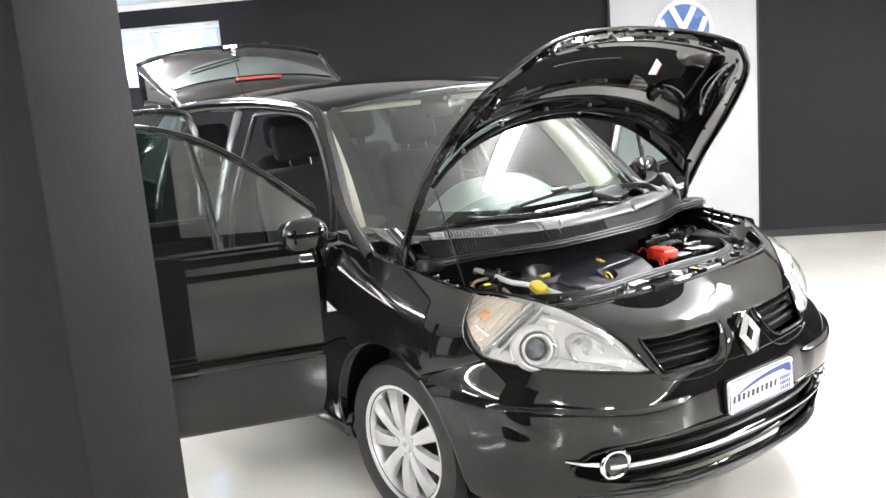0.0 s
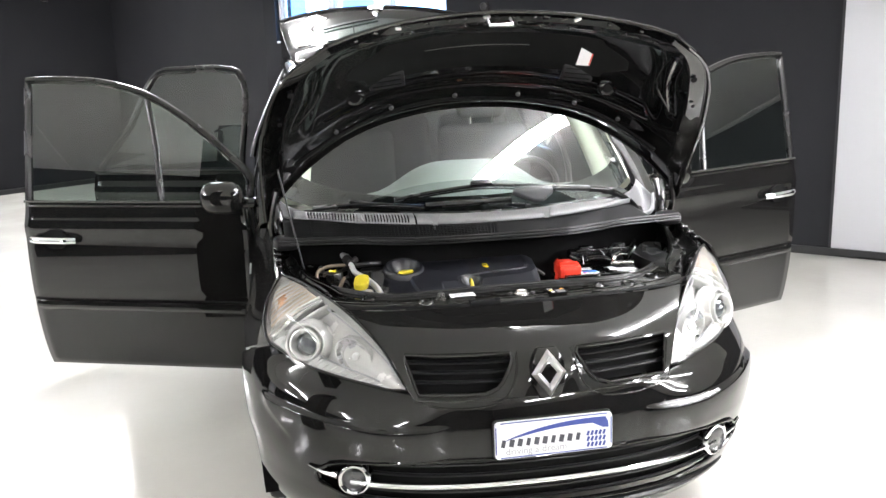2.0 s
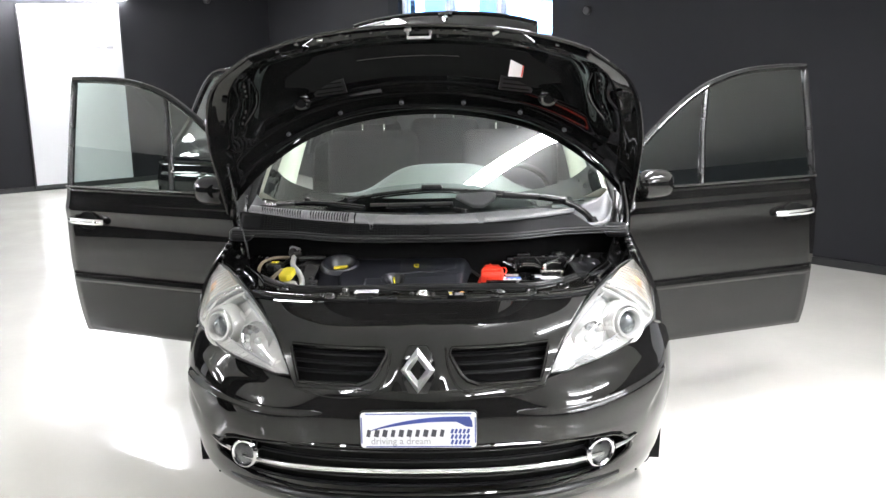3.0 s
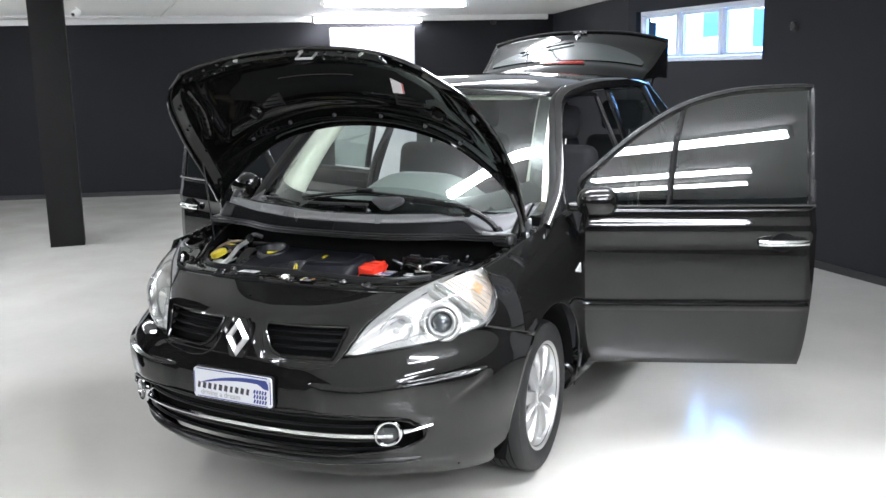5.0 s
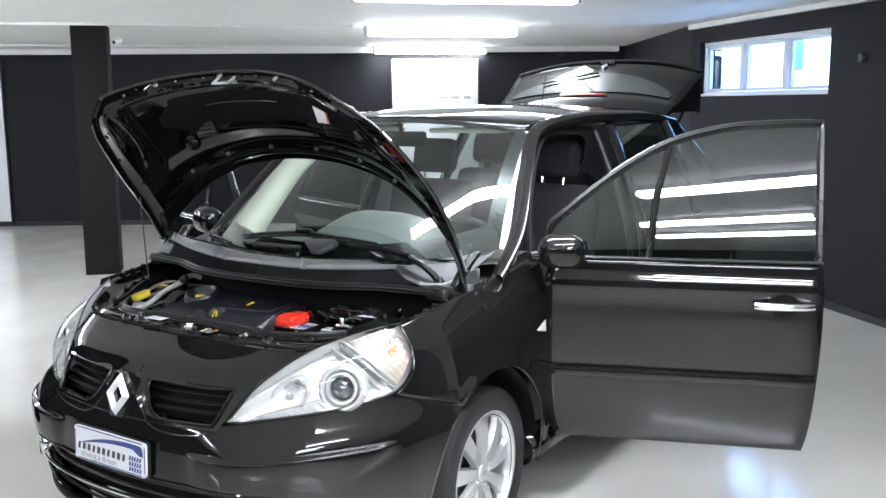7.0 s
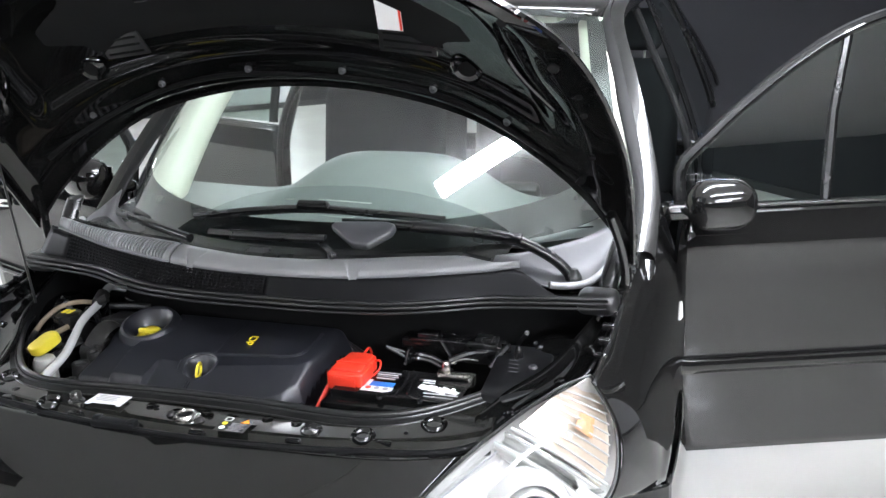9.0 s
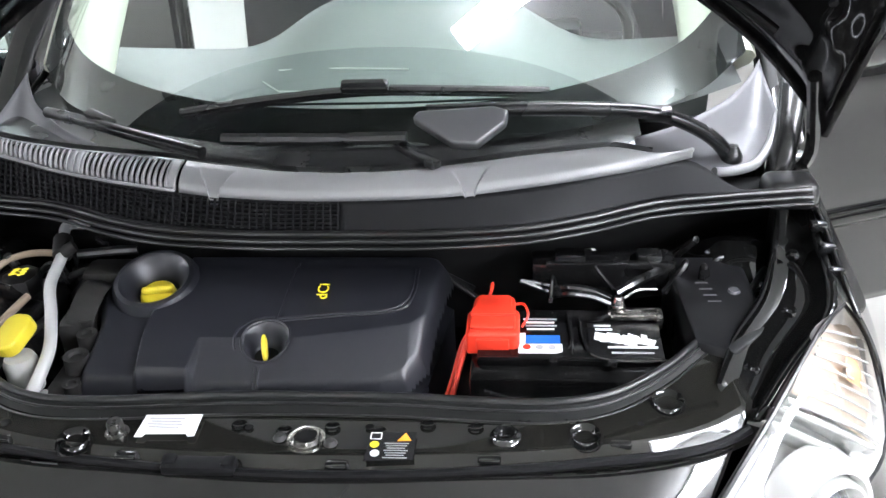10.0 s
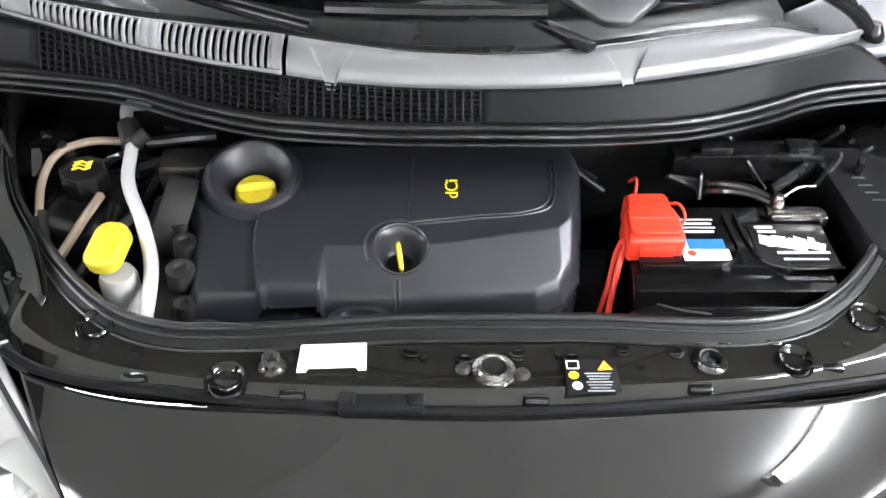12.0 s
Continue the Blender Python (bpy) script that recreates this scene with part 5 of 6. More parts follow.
part("tail_badge", merged(box(0.10, 0.012, 0.02, (0, 4.0, 1.899)), prism([(-0.02, 0), (0, -0.03), (0.02, 0), (0, 0.03)], 0, 0.008, basis((0, 3.955, 1.866), (0, -0.5, 0.86), (1, 0, 0)))), CHROME, tg, smooth=False)
part("inner_trim", grid(lambda u, v: tail(0.04 + 0.92 * u, 0.1 + 0.88 * v, -0.075 - 0.03 * math.sin(math.pi * v)), 17, 10), GREY_PLASTIC, tg)
for s in (1, -1):
    part("gas_strut", tube([(0.60 * s, 3.62, 1.44), (0.60 * s, 3.93, 1.74)], 0.011, 8), SATIN, tg)
part("wiper_blade", tube([tail(0.5, 0.70, 0.02), tail(0.36, 0.62, 0.022), tail(0.2, 0.55, 0.02)], 0.006, 8), PLASTIC, tg)
part("aerial", tube([(-0.2, 3.44, 1.60), (-0.2, 3.50, 1.80)], 0.003, 6), SATIN, car)
part("rear_bumper", grid(lambda u, v: Vector(((2 * u - 1) * 0.86, 4.05 + 0.16 * (1 - (2 * u - 1) ** 4), 0.2 + 0.5 * v)), 25, 6), PAINT, car, solid=0.02)

# ---- inside ----
part("cabin_floor", box(1.6, 2.6, 0.04, (0, 2.6, 0.30)), FABRIC, car, smooth=False)
part("bulkhead", box(1.5, 0.03, 0.66, (0, 1.18, 0.65)), DARK, car, smooth=False)


def dash_top(u, v):
    x = (2 * u - 1) * 0.73
    front = 0.985 + 0.30 * (abs(x) / 0.73) ** 2.2
    y = front + (1.62 - front) * v
    z = 1.015 + 0.02 * v + 0.135 * math.exp(-(((x - 0.05) / 0.30) ** 4)) * math.exp(-(((y - 1.46) / 0.20) ** 2)) - 0.30 * max(0.0, (v - 0.8) / 0.2) ** 2
    return Vector((x, y, z))


dash = part("dashboard", grid(dash_top, 49, 28), DASH, car, "grey moulded dashboard with a broad instrument hood")
part("dash_vent", box(0.5, 0.05, 0.006, (-0.05, 1.075, 1.022)), SATIN, dash, smooth=False)
part("dash_groove", tube([dash_top(u, 0.26 - 0.10 * (2 * u - 1) ** 2) + Vector((0, 0, 0.001)) for u in np.linspace(0.08, 0.95, 40)], 0.0028, 6), DARK, dash)
part("vent_frame", merged(*[tube([dash_top(u, v) + Vector((0, 0, 0.002)) for u, v in pts], 0.0022, 6) for pts in (((0.33, 0.40), (0.36, 0.33), (0.52, 0.31)), ((0.35, 0.45), (0.45, 0.42), (0.54, 0.41)))]), LAMP_WHITE, dash)
for s in (1, -1):
    part("demister_slot", box(0.12, 0.018, 0.005, (0.5 * s, 1.21, 1.024)), DARK, dash, smooth=False)
part("steering_wheel", merged(lathe([(0.175 + 0.014 * math.cos(a), 0.014 * math.sin(a)) for a in np.linspace(0, 2 * math.pi, 9)], 32, basis((0.37, 1.72, 0.98), (0, 0.9, 0.5))),
                              rbox(0.32, 0.05, 0.03, 0.012, (0, 0, -0.01), basis((0.37, 1.71, 0.975), (0, 0.9, 0.5), (1, 0, 0))), rbox(0.12, 0.12, 0.05, 0.02, (0, 0, 0), basis((0.37, 1.71, 0.975), (0, 0.9, 0.5), (1, 0, 0)))), PLASTIC, car, "dark steering wheel")


def seat(x, y, w=0.5):
    st = part("seat", rbox(w, 0.5, 0.17, 0.05, (x, y, 0.56), segs=3), FABRIC, car, "dark fabric car seat with headrest")
    bm_ = basis((x, y + 0.27, 0.9), (0, 0.2, 1), (1, 0, 0))
    part("backrest", rbox(w, 0.16, 0.62, 0.06, (0, 0, 0.02), bm_, 3), FABRIC, st)
    part("headrest", rbox(0.27, 0.10, 0.19, 0.045, (0, 0, 0.46), bm_, 3), FABRIC, st)
    for k in (-0.06, 0.06):
        part("headrest_post", tube([bm_ @ Vector((k, 0, 0.30)), bm_ @ Vector((k, 0, 0.40))], 0.006, 8), CHROME, st)
    return st


for s in (-0.37, 0.37):
    seat(s, 2.15)
for x in (-0.5, 0.0, 0.5):
    seat(x, 3.0, 0.44)
im = part("cabin_mirror", rbox(0.24, 0.03, 0.07, 0.012, (0, 1.70, 1.475)), SATIN, car, "interior mirror")
part("mirror_face", box(0.22, 0.003, 0.055, (0, 1.7175, 1.475)), MIRROR_GLASS, im, smooth=False)
part("mirror_stalk", tube([(0, 1.68, 1.50), (0, 1.66, 1.555)], 0.009, 8), SATIN, im)
part("headlining", grid(lambda u, v: Vector(((2 * u - 1) * 0.57, 1.76 + 1.72 * v, 1.575 - 0.05 * abs(2 * u - 1) ** 2.5)), 17, 10), CREAM, car, "pale headlining")
for s in (-1, 1):
    part("sun_visor", rbox(0.36, 0.16, 0.02, 0.008, (0.3 * s, 1.80, 1.515)), CREAM, car)

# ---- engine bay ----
# tray, bulkhead and rail walls near black: the bay's deep shade is coloured in
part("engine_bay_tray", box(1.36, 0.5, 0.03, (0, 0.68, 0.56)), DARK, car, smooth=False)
seal_f = [(-0.70, 0.78), (-0.655, 0.69), (-0.59, 0.60), (-0.525, 0.522), (-0.46, 0.468), (-0.394, 0.445), (-0.324, 0.442), (-0.115, 0.457), (0.099, 0.459), (0.30, 0.449), (0.407, 0.468), (0.484, 0.521), (0.566, 0.615), (0.64, 0.71), (0.69, 0.80)]
SEAL_F = path3([(x, y, 0.868) for x, y in seal_f])
SEAL_Y = spl([0, 0.1, 0.2, 0.3, 0.4, 0.5, 0.6, 0.76], [0.702, 0.702, 0.708, 0.722, 0.756, 0.802, 0.824, 0.848])


def SEAL_C(x):
    return Vector((x, SEAL_Y(abs(x)), 0.991))


def SEAL_R(t):
    return SEAL_C(-0.76 + 1.52 * t)


NOSE_E = path3([(-0.612, 0.424, 0.860), (-0.546, 0.385, 0.850), (-0.378, 0.350, 0.847), (-0.179, 0.326, 0.846), (0, 0.318, 0.846), (0.179, 0.326, 0.846), (0.378, 0.350, 0.847), (0.546, 0.385, 0.850), (0.612, 0.424, 0.860)])


def front_panel(u, v):
    a = NOSE_E(u)
    b = SEAL_F(0.115 + 0.77 * u)
    p = a.lerp(b, v)
    p.z = 0.838 + 0.02 * min(1, v * 5) - 0.006 * math.exp(-(((v - 0.12) / 0.06) ** 2)) + 0.003 * math.sin(9 * u) * v
    return p


fp = part("front_crossmember", grid(front_panel, 61, 17), SLAM_SHEEN_PAINT, car, "black painted slam panel with stickers and holes", solid=0.006)
part("crossmember_wall", grid(lambda u, v: SEAL_F(u) - Vector((0, -0.012, 0.01 + 0.26 * v)), 61, 4), SATIN, fp)
part("nose_edge_trim", tube([NOSE_E(t) + Vector((0, 0.006, 0.0)) for t in np.linspace(0.02, 0.98, 50)], 0.007, 8), SLAT_MAT, fp)
sl = part("rubber_seal", tube([SEAL_F(t) for t in np.linspace(0, 1, 70)], 0.0062, 12), RUBBER, car, "black rubber bonnet seal")
part("seal_flange", grid(lambda u, v: SEAL_F(u) + Vector((0, 0.002 - 0.034 * v, 0.0015 - 0.011 * v)), 70, 6), SEAL_STRIP_MAT, sl)
for off in (0.014, 0.032):
    part("seal_lip", tube([SEAL_F(t) + Vector((0, -off, 0.0015 - 0.33 * off)) for t in np.linspace(0.02, 0.98, 70)], 0.0022, 6), RUBBER, sl)
part("rear_seal", merged(tube([SEAL_R(t) for t in np.linspace(0, 1, 70)], 0.0052, 10), tube([SEAL_R(t) + Vector((0, -0.010, -0.007)) for t in np.linspace(0, 1, 70)], 0.0045, 8), tube([SEAL_R(t) + Vector((0, -0.017, -0.016)) for t in np.linspace(0, 1, 70)], 0.003, 8)), RUBBER, sl)
# closing sheet with the shade below the seal in its colour
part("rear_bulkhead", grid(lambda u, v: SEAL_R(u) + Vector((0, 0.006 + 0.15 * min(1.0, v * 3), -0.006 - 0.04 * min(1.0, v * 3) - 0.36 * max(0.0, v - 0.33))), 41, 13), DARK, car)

# slam panel details
Z_P = 0.858
for x, y, r in ((-0.489, 0.455, 0.026), (-0.314, 0.366, 0.026), (0.375, 0.392, 0.024), (0.491, 0.464, 0.026)):
    part("dimple", lathe([(0.0, -0.006), (r * 0.45, -0.005), (r * 0.62, 0.004), (r * 0.85, 0.007), (r, 0.001), (r * 1.05, -0.004)], 24, Matrix.Translation((x, y, Z_P + 0.001))), PAINT_IN, fp)
part("panel_stud", lathe([(0.0, 0.017), (0.003, 0.018), (0.004, 0.021), (0.0095, 0.021), (0.011, 0.018), (0.0115, 0.005), (0.0135, 0.003), (0.0165, 0.002), (0.017, -0.004)], 24, Matrix.Translation((-0.262, 0.385, Z_P))), DULL_STEEL, fp, "worn metal stud on a flange")
part("buffer_socket", lathe([(0.0, 0.003), (0.007, 0.002), (0.010, 0.0), (0.0125, 0.009), (0.015, 0.010), (0.0165, 0.005), (0.021, 0.002), (0.022, -0.004)], 28, Matrix.Translation((0.270, 0.390, Z_P))), GLOSS_BLACK, fp, "black rubber buffer socket")
part("bonnet_latch", lathe([(0.0140, -0.004), (0.0145, 0.008), (0.0160, 0.0105), (0.0185, 0.010), (0.0200, 0.006), (0.021, 0.0035), (0.026, 0.0025), (0.027, -0.004)], 28, Matrix.Translation((0.004, 0.378, Z_P))), CLAMP_METAL, fp, "bare metal bonnet latch")
# dark disc stands for the shade inside the latch
part("latch_hole", lathe([(0.0, 0.0050), (0.0146, 0.0055)], 24, Matrix.Translation((0.004, 0.378, Z_P))), DARK, fp)
for x in (-0.033, 0.038):
    part("latch_bolt", lathe([(0.0, 0.006), (0.006, 0.006), (0.008, 0.003), (0.010, 0.0)], 12, Matrix.Translation((x, 0.381 if x < 0 else 0.372, Z_P))), GRIME, fp)
part("paper_label", merged(prism([(-0.232, 0.371), (-0.221, 0.371), (-0.218, 0.377), (-0.162, 0.379), (-0.158, 0.374), (-0.149, 0.375), (-0.150, 0.419), (-0.230, 0.416)], Z_P + 0.0055, Z_P + 0.0062)), LABEL_WHITE, fp, "white paper label", smooth=False)
for k in range(4):
    part("print_bar", box(0.05 - 0.008 * (k % 2), 0.002, 0.0004, (-0.197, 0.409 - 0.006 * k, Z_P + 0.0066)), INK_GREY, fp, smooth=False)
wl_ = prism([(0.088, 0.335), (0.152, 0.339), (0.152, 0.392), (0.090, 0.390)], Z_P + 0.0045, Z_P + 0.0052)
part("warning_label", wl_, FILM, fp, "dark warning label with coloured marks", smooth=False)
part("warning_triangle", prism([(0.128, 0.373), (0.147, 0.374), (0.138, 0.389)], Z_P + 0.0055, Z_P + 0.006), ORANGE_PRINT, fp, smooth=False)
part("warning_disc", lathe([(0, 0.0006), (0.0062, 0.0006), (0.0062, 0)], 16, Matrix.Translation((0.0985, 0.3655, Z_P + 0.0056))), YELLOW_PRINT, fp, smooth=False)
part("warning_disc", lathe([(0, 0.0006), (0.0062, 0.0006), (0.0062, 0)], 16, Matrix.Translation((0.101, 0.349, Z_P + 0.0056))), LABEL_WHITE, fp, smooth=False)
part("warning_frame", merged(box(0.014, 0.0015, 0.0004, (0.099, 0.388, Z_P + 0.006)), box(0.014, 0.0015, 0.0004, (0.099, 0.376, Z_P + 0.006)), box(0.0015, 0.0115, 0.0004, (0.092, 0.382, Z_P + 0.006)), box(0.0015, 0.0115, 0.0004, (0.106, 0.382, Z_P + 0.006))), LABEL_WHITE, fp, smooth=False)
for k in range(7):
    part("print_bar", box(0.032 - 0.004 * (k % 3), 0.0016, 0.0004, (0.128, 0.368 - 0.0045 * k, Z_P + 0.006)), INK_GREY, fp, smooth=False)
# dark discs painted on for the shade of small holes
for x, y, r in ((-0.08, 0.40, 0.005), (0.086, 0.405, 0.005), (-0.48, 0.415, 0.005), (0.45, 0.42, 0.004), (-0.43, 0.40, 0.007)):
    part("small_hole", lathe([(0, 0.0006), (r, 0.0008), (r * 1.2, 0)], 14, Matrix.Translation((x, y, Z_P + 0.0015))), DARK, fp)
for k in range(14):
    x = -0.42 + 0.065 * k
    part("weld_spot", lathe([(0, -0.0006), (0.006, -0.0004), (0.009, 0.0009), (0.011, 0)], 14, Matrix.Translation((x, 0.398 + 0.006 * math.sin(3.0 * k) + 0.10 * (x / 0.6) ** 2, Z_P + 0.0015))), PAINT_IN, fp)
part("latch_catch", merged(rbox(0.10, 0.026, 0.016, 0.005, (-0.13, 0.331, 0.852)), rbox(0.02, 0.02, 0.02, 0.005, (-0.17, 0.334, 0.854)), rbox(0.02, 0.02, 0.02, 0.005, (-0.09, 0.332, 0.854))), SLAT_MAT, fp)
for x, y in ((-0.425, 0.372), (-0.235, 0.345), (0.052, 0.336), (0.25, 0.353), (0.42, 0.385)):
    part("clip", rbox(0.03, 0.014, 0.012, 0.004, (x, y, 0.853)), GLOSS_BLACK, fp)

# side rails between bay and wings
for s in (1, -1):
    rail_in = path3([(0.56, 0.50, 0.862), (0.60, 0.60, 0.875), (0.66, 0.70, 0.89), (0.70, 0.82, 0.915), (0.735, 0.96, 0.945), (0.75, 1.10, 0.98)])
    rail_out = path3([(0.606, 0.424, 0.862), (0.668, 0.508, 0.892), (0.752, 0.625, 0.912), (0.772, 0.82, 0.932), (0.778, 1.0, 0.965), (0.786, 1.15, 0.985)])

    def side(me):
        return me if s > 0 else flip(me)

    rl = part("side_rail", side(grid(lambda u, v: rail_in(u).lerp(rail_out(u), v) - Vector((0, 0, 0.022 * math.sin(math.pi * v))), 26, 9)), PAINT_IN, car, solid=0.005)
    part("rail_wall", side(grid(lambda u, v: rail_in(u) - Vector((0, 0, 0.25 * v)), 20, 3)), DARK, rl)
    for k in range(5):
        p = rail_in(0.12 + 0.2 * k).lerp(rail_out(0.12 + 0.2 * k), 0.45)
        part("rail_bolt", side(lathe([(0, 0.008), (0.007, 0.008), (0.009, 0.004), (0.014, 0.002), (0.015, -0.003)], 12, Matrix.Translation(p - Vector((0, 0, 0.018))))), PAINT_IN, rl)
    for k in range(6):
        p = rail_in(0.75 + 0.045 * k).lerp(rail_out(0.75 + 0.045 * k), 0.75)
        part("rubber_block", side(rbox(0.035, 0.022, 0.02, 0.005, tuple(p))), RUBBER, rl)

# engine cover
def cover_z(x, y):
    return 0.846 + 0.16 * (y - 0.55) * (1 if y < 0.78 else 0.8) - 0.030 * max(0, (x - 0.125) / 0.05) ** 2 - 0.36 * max(0.0, 0.613 - y + 0.18 * max(0.0, x + 0.07) + 0.8 * max(0.0, x - 0.115)) * step(x, -0.220, -0.213)


cv_out = [(-0.43, 0.815), (-0.43, 0.72), (-0.41, 0.66), (-0.402, 0.543), (-0.390, 0.524), (-0.30, 0.524), (-0.287, 0.530), (-0.12, 0.527), (0.08, 0.543), (0.118, 0.560), (0.146, 0.60), (0.172, 0.815), (0.15, 0.835), (-0.41, 0.835)]


def inside(x, y, poly):
    c = False
    for i in range(len(poly)):
        (x1, y1), (x2, y2) = poly[i], poly[i - 1]
        if (y1 > y) != (y2 > y) and x < (x2 - x1) * (y - y1) / (y2 - y1) + x1:
            c = not c
    return c


def poly_dist(x, y, poly):
    best = 9.0
    for i in range(len(poly)):
        a, b, p = Vector(poly[i - 1]), Vector(poly[i]), Vector((x, y))
        t = max(0, min(1, (p - a).dot(b - a) / (b - a).length_squared))
        best = min(best, (p - a.lerp(b, t)).length)
    return best


cv_left = spl([0.49, 0.52, 0.65, 0.75, 0.84], [-0.293, -0.295, -0.313, -0.295, -0.285])


def cover_pt(x, y):
    """Cover surface: a lower left end, a front facet, the dipstick bowl and soft edges."""
    z = cover_z(x, y)
    d = poly_dist(x, y, cv_out)
    z -= 0.034 * (1 - min(1, d / 0.020)) ** 2
    z -= 0.012 * step(cv_left(y) - x, 0.0, 0.007)
    r = math.hypot(x + 0.111, y - 0.612)
    z -= 0.034 * step(0.037 - r, 0.0, 0.017)
    r2 = math.hypot(x + 0.330, (y - 0.745) * 1.02)
    return z - 0.03 * step(0.06 - r2, 0.0, 0.02)


nx, ny = 260, 160
gxs, gys = np.linspace(-0.445, 0.185, nx), np.linspace(0.48, 0.85, ny)
cvv, cvi, cvf = [], {}, []
for i in range(nx):
    for j in range(ny):
        if inside(gxs[i], gys[j], cv_out):
            cvi[i, j] = len(cvv)
            cvv.append((gxs[i], gys[j], cover_pt(gxs[i], gys[j])))
for i in range(nx - 1):
    for j in range(ny - 1):
        q = [cvi.get(k) for k in ((i, j), (i + 1, j), (i + 1, j + 1), (i, j + 1))]
        if None not in q:
            cvf.append(q)
cover = part("engine_cover", mesh(cvv, cvf), COVER_MAT, car, "dark grey plastic engine cover", auto=32)
part("cover_skirt", prism([(x * 0.99 - 0.001, 0.665 + (y - 0.665) * 0.985) for x, y in cv_out], 0.66, 0.775), COVER_MAT, cover, smooth=False)
part("cover_end", prism([(-0.395, 0.532), (-0.216, 0.532), (-0.216, 0.60), (-0.395, 0.60)], 0.66, 0.794), COVER_MAT, cover, smooth=False)
OIL = basis((-0.330, 0.742, 0.872), (0, -0.26, 1), (1, 0, 0))
part("oil_cap", lathe([(0.0, 0.008), (0.026, 0.008), (0.030, 0.004), (0.031, -0.012)], 32, OIL @ Matrix.Translation((0.004, -0.014, -0.012))), YELLOW, cover, "yellow oil filler cap")
part("cap_grip", rbox(0.056, 0.013, 0.014, 0.006, (0.004, -0.014, 0.001), OIL @ Matrix.Rotation(0.15, 4, "Z"), 3), YELLOW, cover)
part("cap_collar", lathe([(0.034, -0.022), (0.040, -0.012), (0.054, 0.014), (0.060, 0.018), (0.067, 0.016), (0.074, 0.004), (0.080, -0.022)], 44, OIL), COVER_MAT, cover)
part("dipstick_ring", lathe([(0.013 + 0.0035 * math.cos(a), 0.0035 * math.sin(a)) for a in np.linspace(0, 2 * math.pi, 9)], 20, basis((-0.112, 0.604, 0.842), (1, 0.15, 0.05)) @ Matrix.Diagonal((1.35, 0.75, 1, 1))), YELLOW, cover, "yellow dipstick loop")
# dark disc for the shade at the bottom of the bowl
part("dipstick_well", lathe([(0.0, 0.0), (0.019, 0.001)], 28, Matrix.Translation((-0.112, 0.608, 0.8245))), DARK, cover)


def on_cover(x, y, up=0.0015):
    return Vector((x, y, cover_pt(x, y) + up))


part("bowl_lip", tube([on_cover(-0.111 + 0.0385 * math.cos(a), 0.612 + 0.0385 * math.sin(a)) for a in np.linspace(0, 2 * math.pi, 48)], 0.0022, 6), COVER_MAT, cover)
ridge = [on_cover(-0.111 + 0.050 * math.cos(a), 0.612 + 0.045 * math.sin(a)) for a in np.linspace(3.6, 1.45, 16)]
part("cover_ridge", tube(ridge, 0.0020, 6), COVER_MAT, cover)
for off in (0.0, -0.006):
    line = path3([(-0.100, 0.654 + off, 0), (0.0, 0.667 + off, 0), (0.075, 0.676 + off, 0), (0.098 - off, 0.688 + off, 0), (0.109 - off, 0.716, 0), (0.112 - off, 0.775, 0)])
    part("cover_ridge", tube([on_cover(line(t).x, line(t).y) for t in np.linspace(0, 1, 60)], 0.0019, 6), COVER_MAT, cover)
for dx in (0.0, 0.006):
    part("cover_ridge", tube([on_cover(-0.119 + dx + 0.02 * (0.57 - y), y) for y in np.linspace(0.566, 0.515, 14)], 0.0018, 6), COVER_MAT, cover)
part("cover_ridge", tube([on_cover(-0.100 + 0.05 * (y - 0.654), y, 0.0004) for y in np.linspace(0.654, 0.80, 20)], 0.0014, 6), COVER_MAT, cover)
part("cover_text", text_mesh("dCi", 0.027, 0.0008, Matrix.Translation((-0.036, 0.717, cover_pt(-0.036, 0.717) + 0.003)) @ Matrix.Rotation(radians(90), 4, "Z") @ Matrix.Rotation(radians(-9), 4, "Y")), YELLOW_PRINT, cover, "yellow raised lettering", smooth=False)
part("front_mount", lathe([(0.018, 0.0), (0.024, 0.008), (0.036, 0.008), (0.042, -0.004)], 24, Matrix.Translation((-0.162, 0.505, 0.815)) @ Matrix.Diagonal((1.2, 0.6, 1, 1))), COVER_MAT, cover)

# battery with its red terminal cover
BAT = Matrix.Translation((0.355, 0.635, 0.0)) @ Matrix.Rotation(radians(0), 4, "Z")
bat = part("battery", rbox(0.285, 0.19, 0.16, 0.006, (0.0, 0.0, 0.755), BAT), BATTERY_BLACK, car, "black car battery with worn labels")
part("battery_tray", rbox(0.31, 0.06, 0.12, 0.01, (0, -0.125, 0.745), BAT), BATTERY_BLACK, bat)
part("battery_lid", rbox(0.275, 0.13, 0.016, 0.004, (0.005, 0.005, 0.84), BAT), BATTERY_BLACK, bat)
tc_o = [(-0.041, -0.052), (0.036, -0.052), (0.041, -0.046), (0.041, 0.012), (0.034, 0.020), (0.034, 0.050), (0.028, 0.056), (-0.026, 0.056), (-0.032, 0.050), (-0.034, 0.018), (-0.041, 0.008)]
part("terminal_cover", merged(prism(tc_o, 0.836, 0.876, BAT @ Matrix.Translation((-0.109, 0.016, 0)), 0.006, 3), prism([(x * 0.84, y * 0.84 + 0.002) for x, y in tc_o], 0.874, 0.882, BAT @ Matrix.Translation((-0.109, 0.016, 0)), 0.003, 2), tube([(0.212, 0.640, 0.8835), (0.282, 0.640, 0.8835)], 0.002, 6), rbox(0.05, 0.004, 0.02, 0.0015, (0.246, 0.5975, 0.858))), RED, bat, "red plastic terminal cover")


def flat(x0, x1, y0, y1, z=0.8492, t=0.0006):
    return box(x1 - x0, y1 - y0, t, ((x0 + x1) / 2, (y0 + y1) / 2, z))


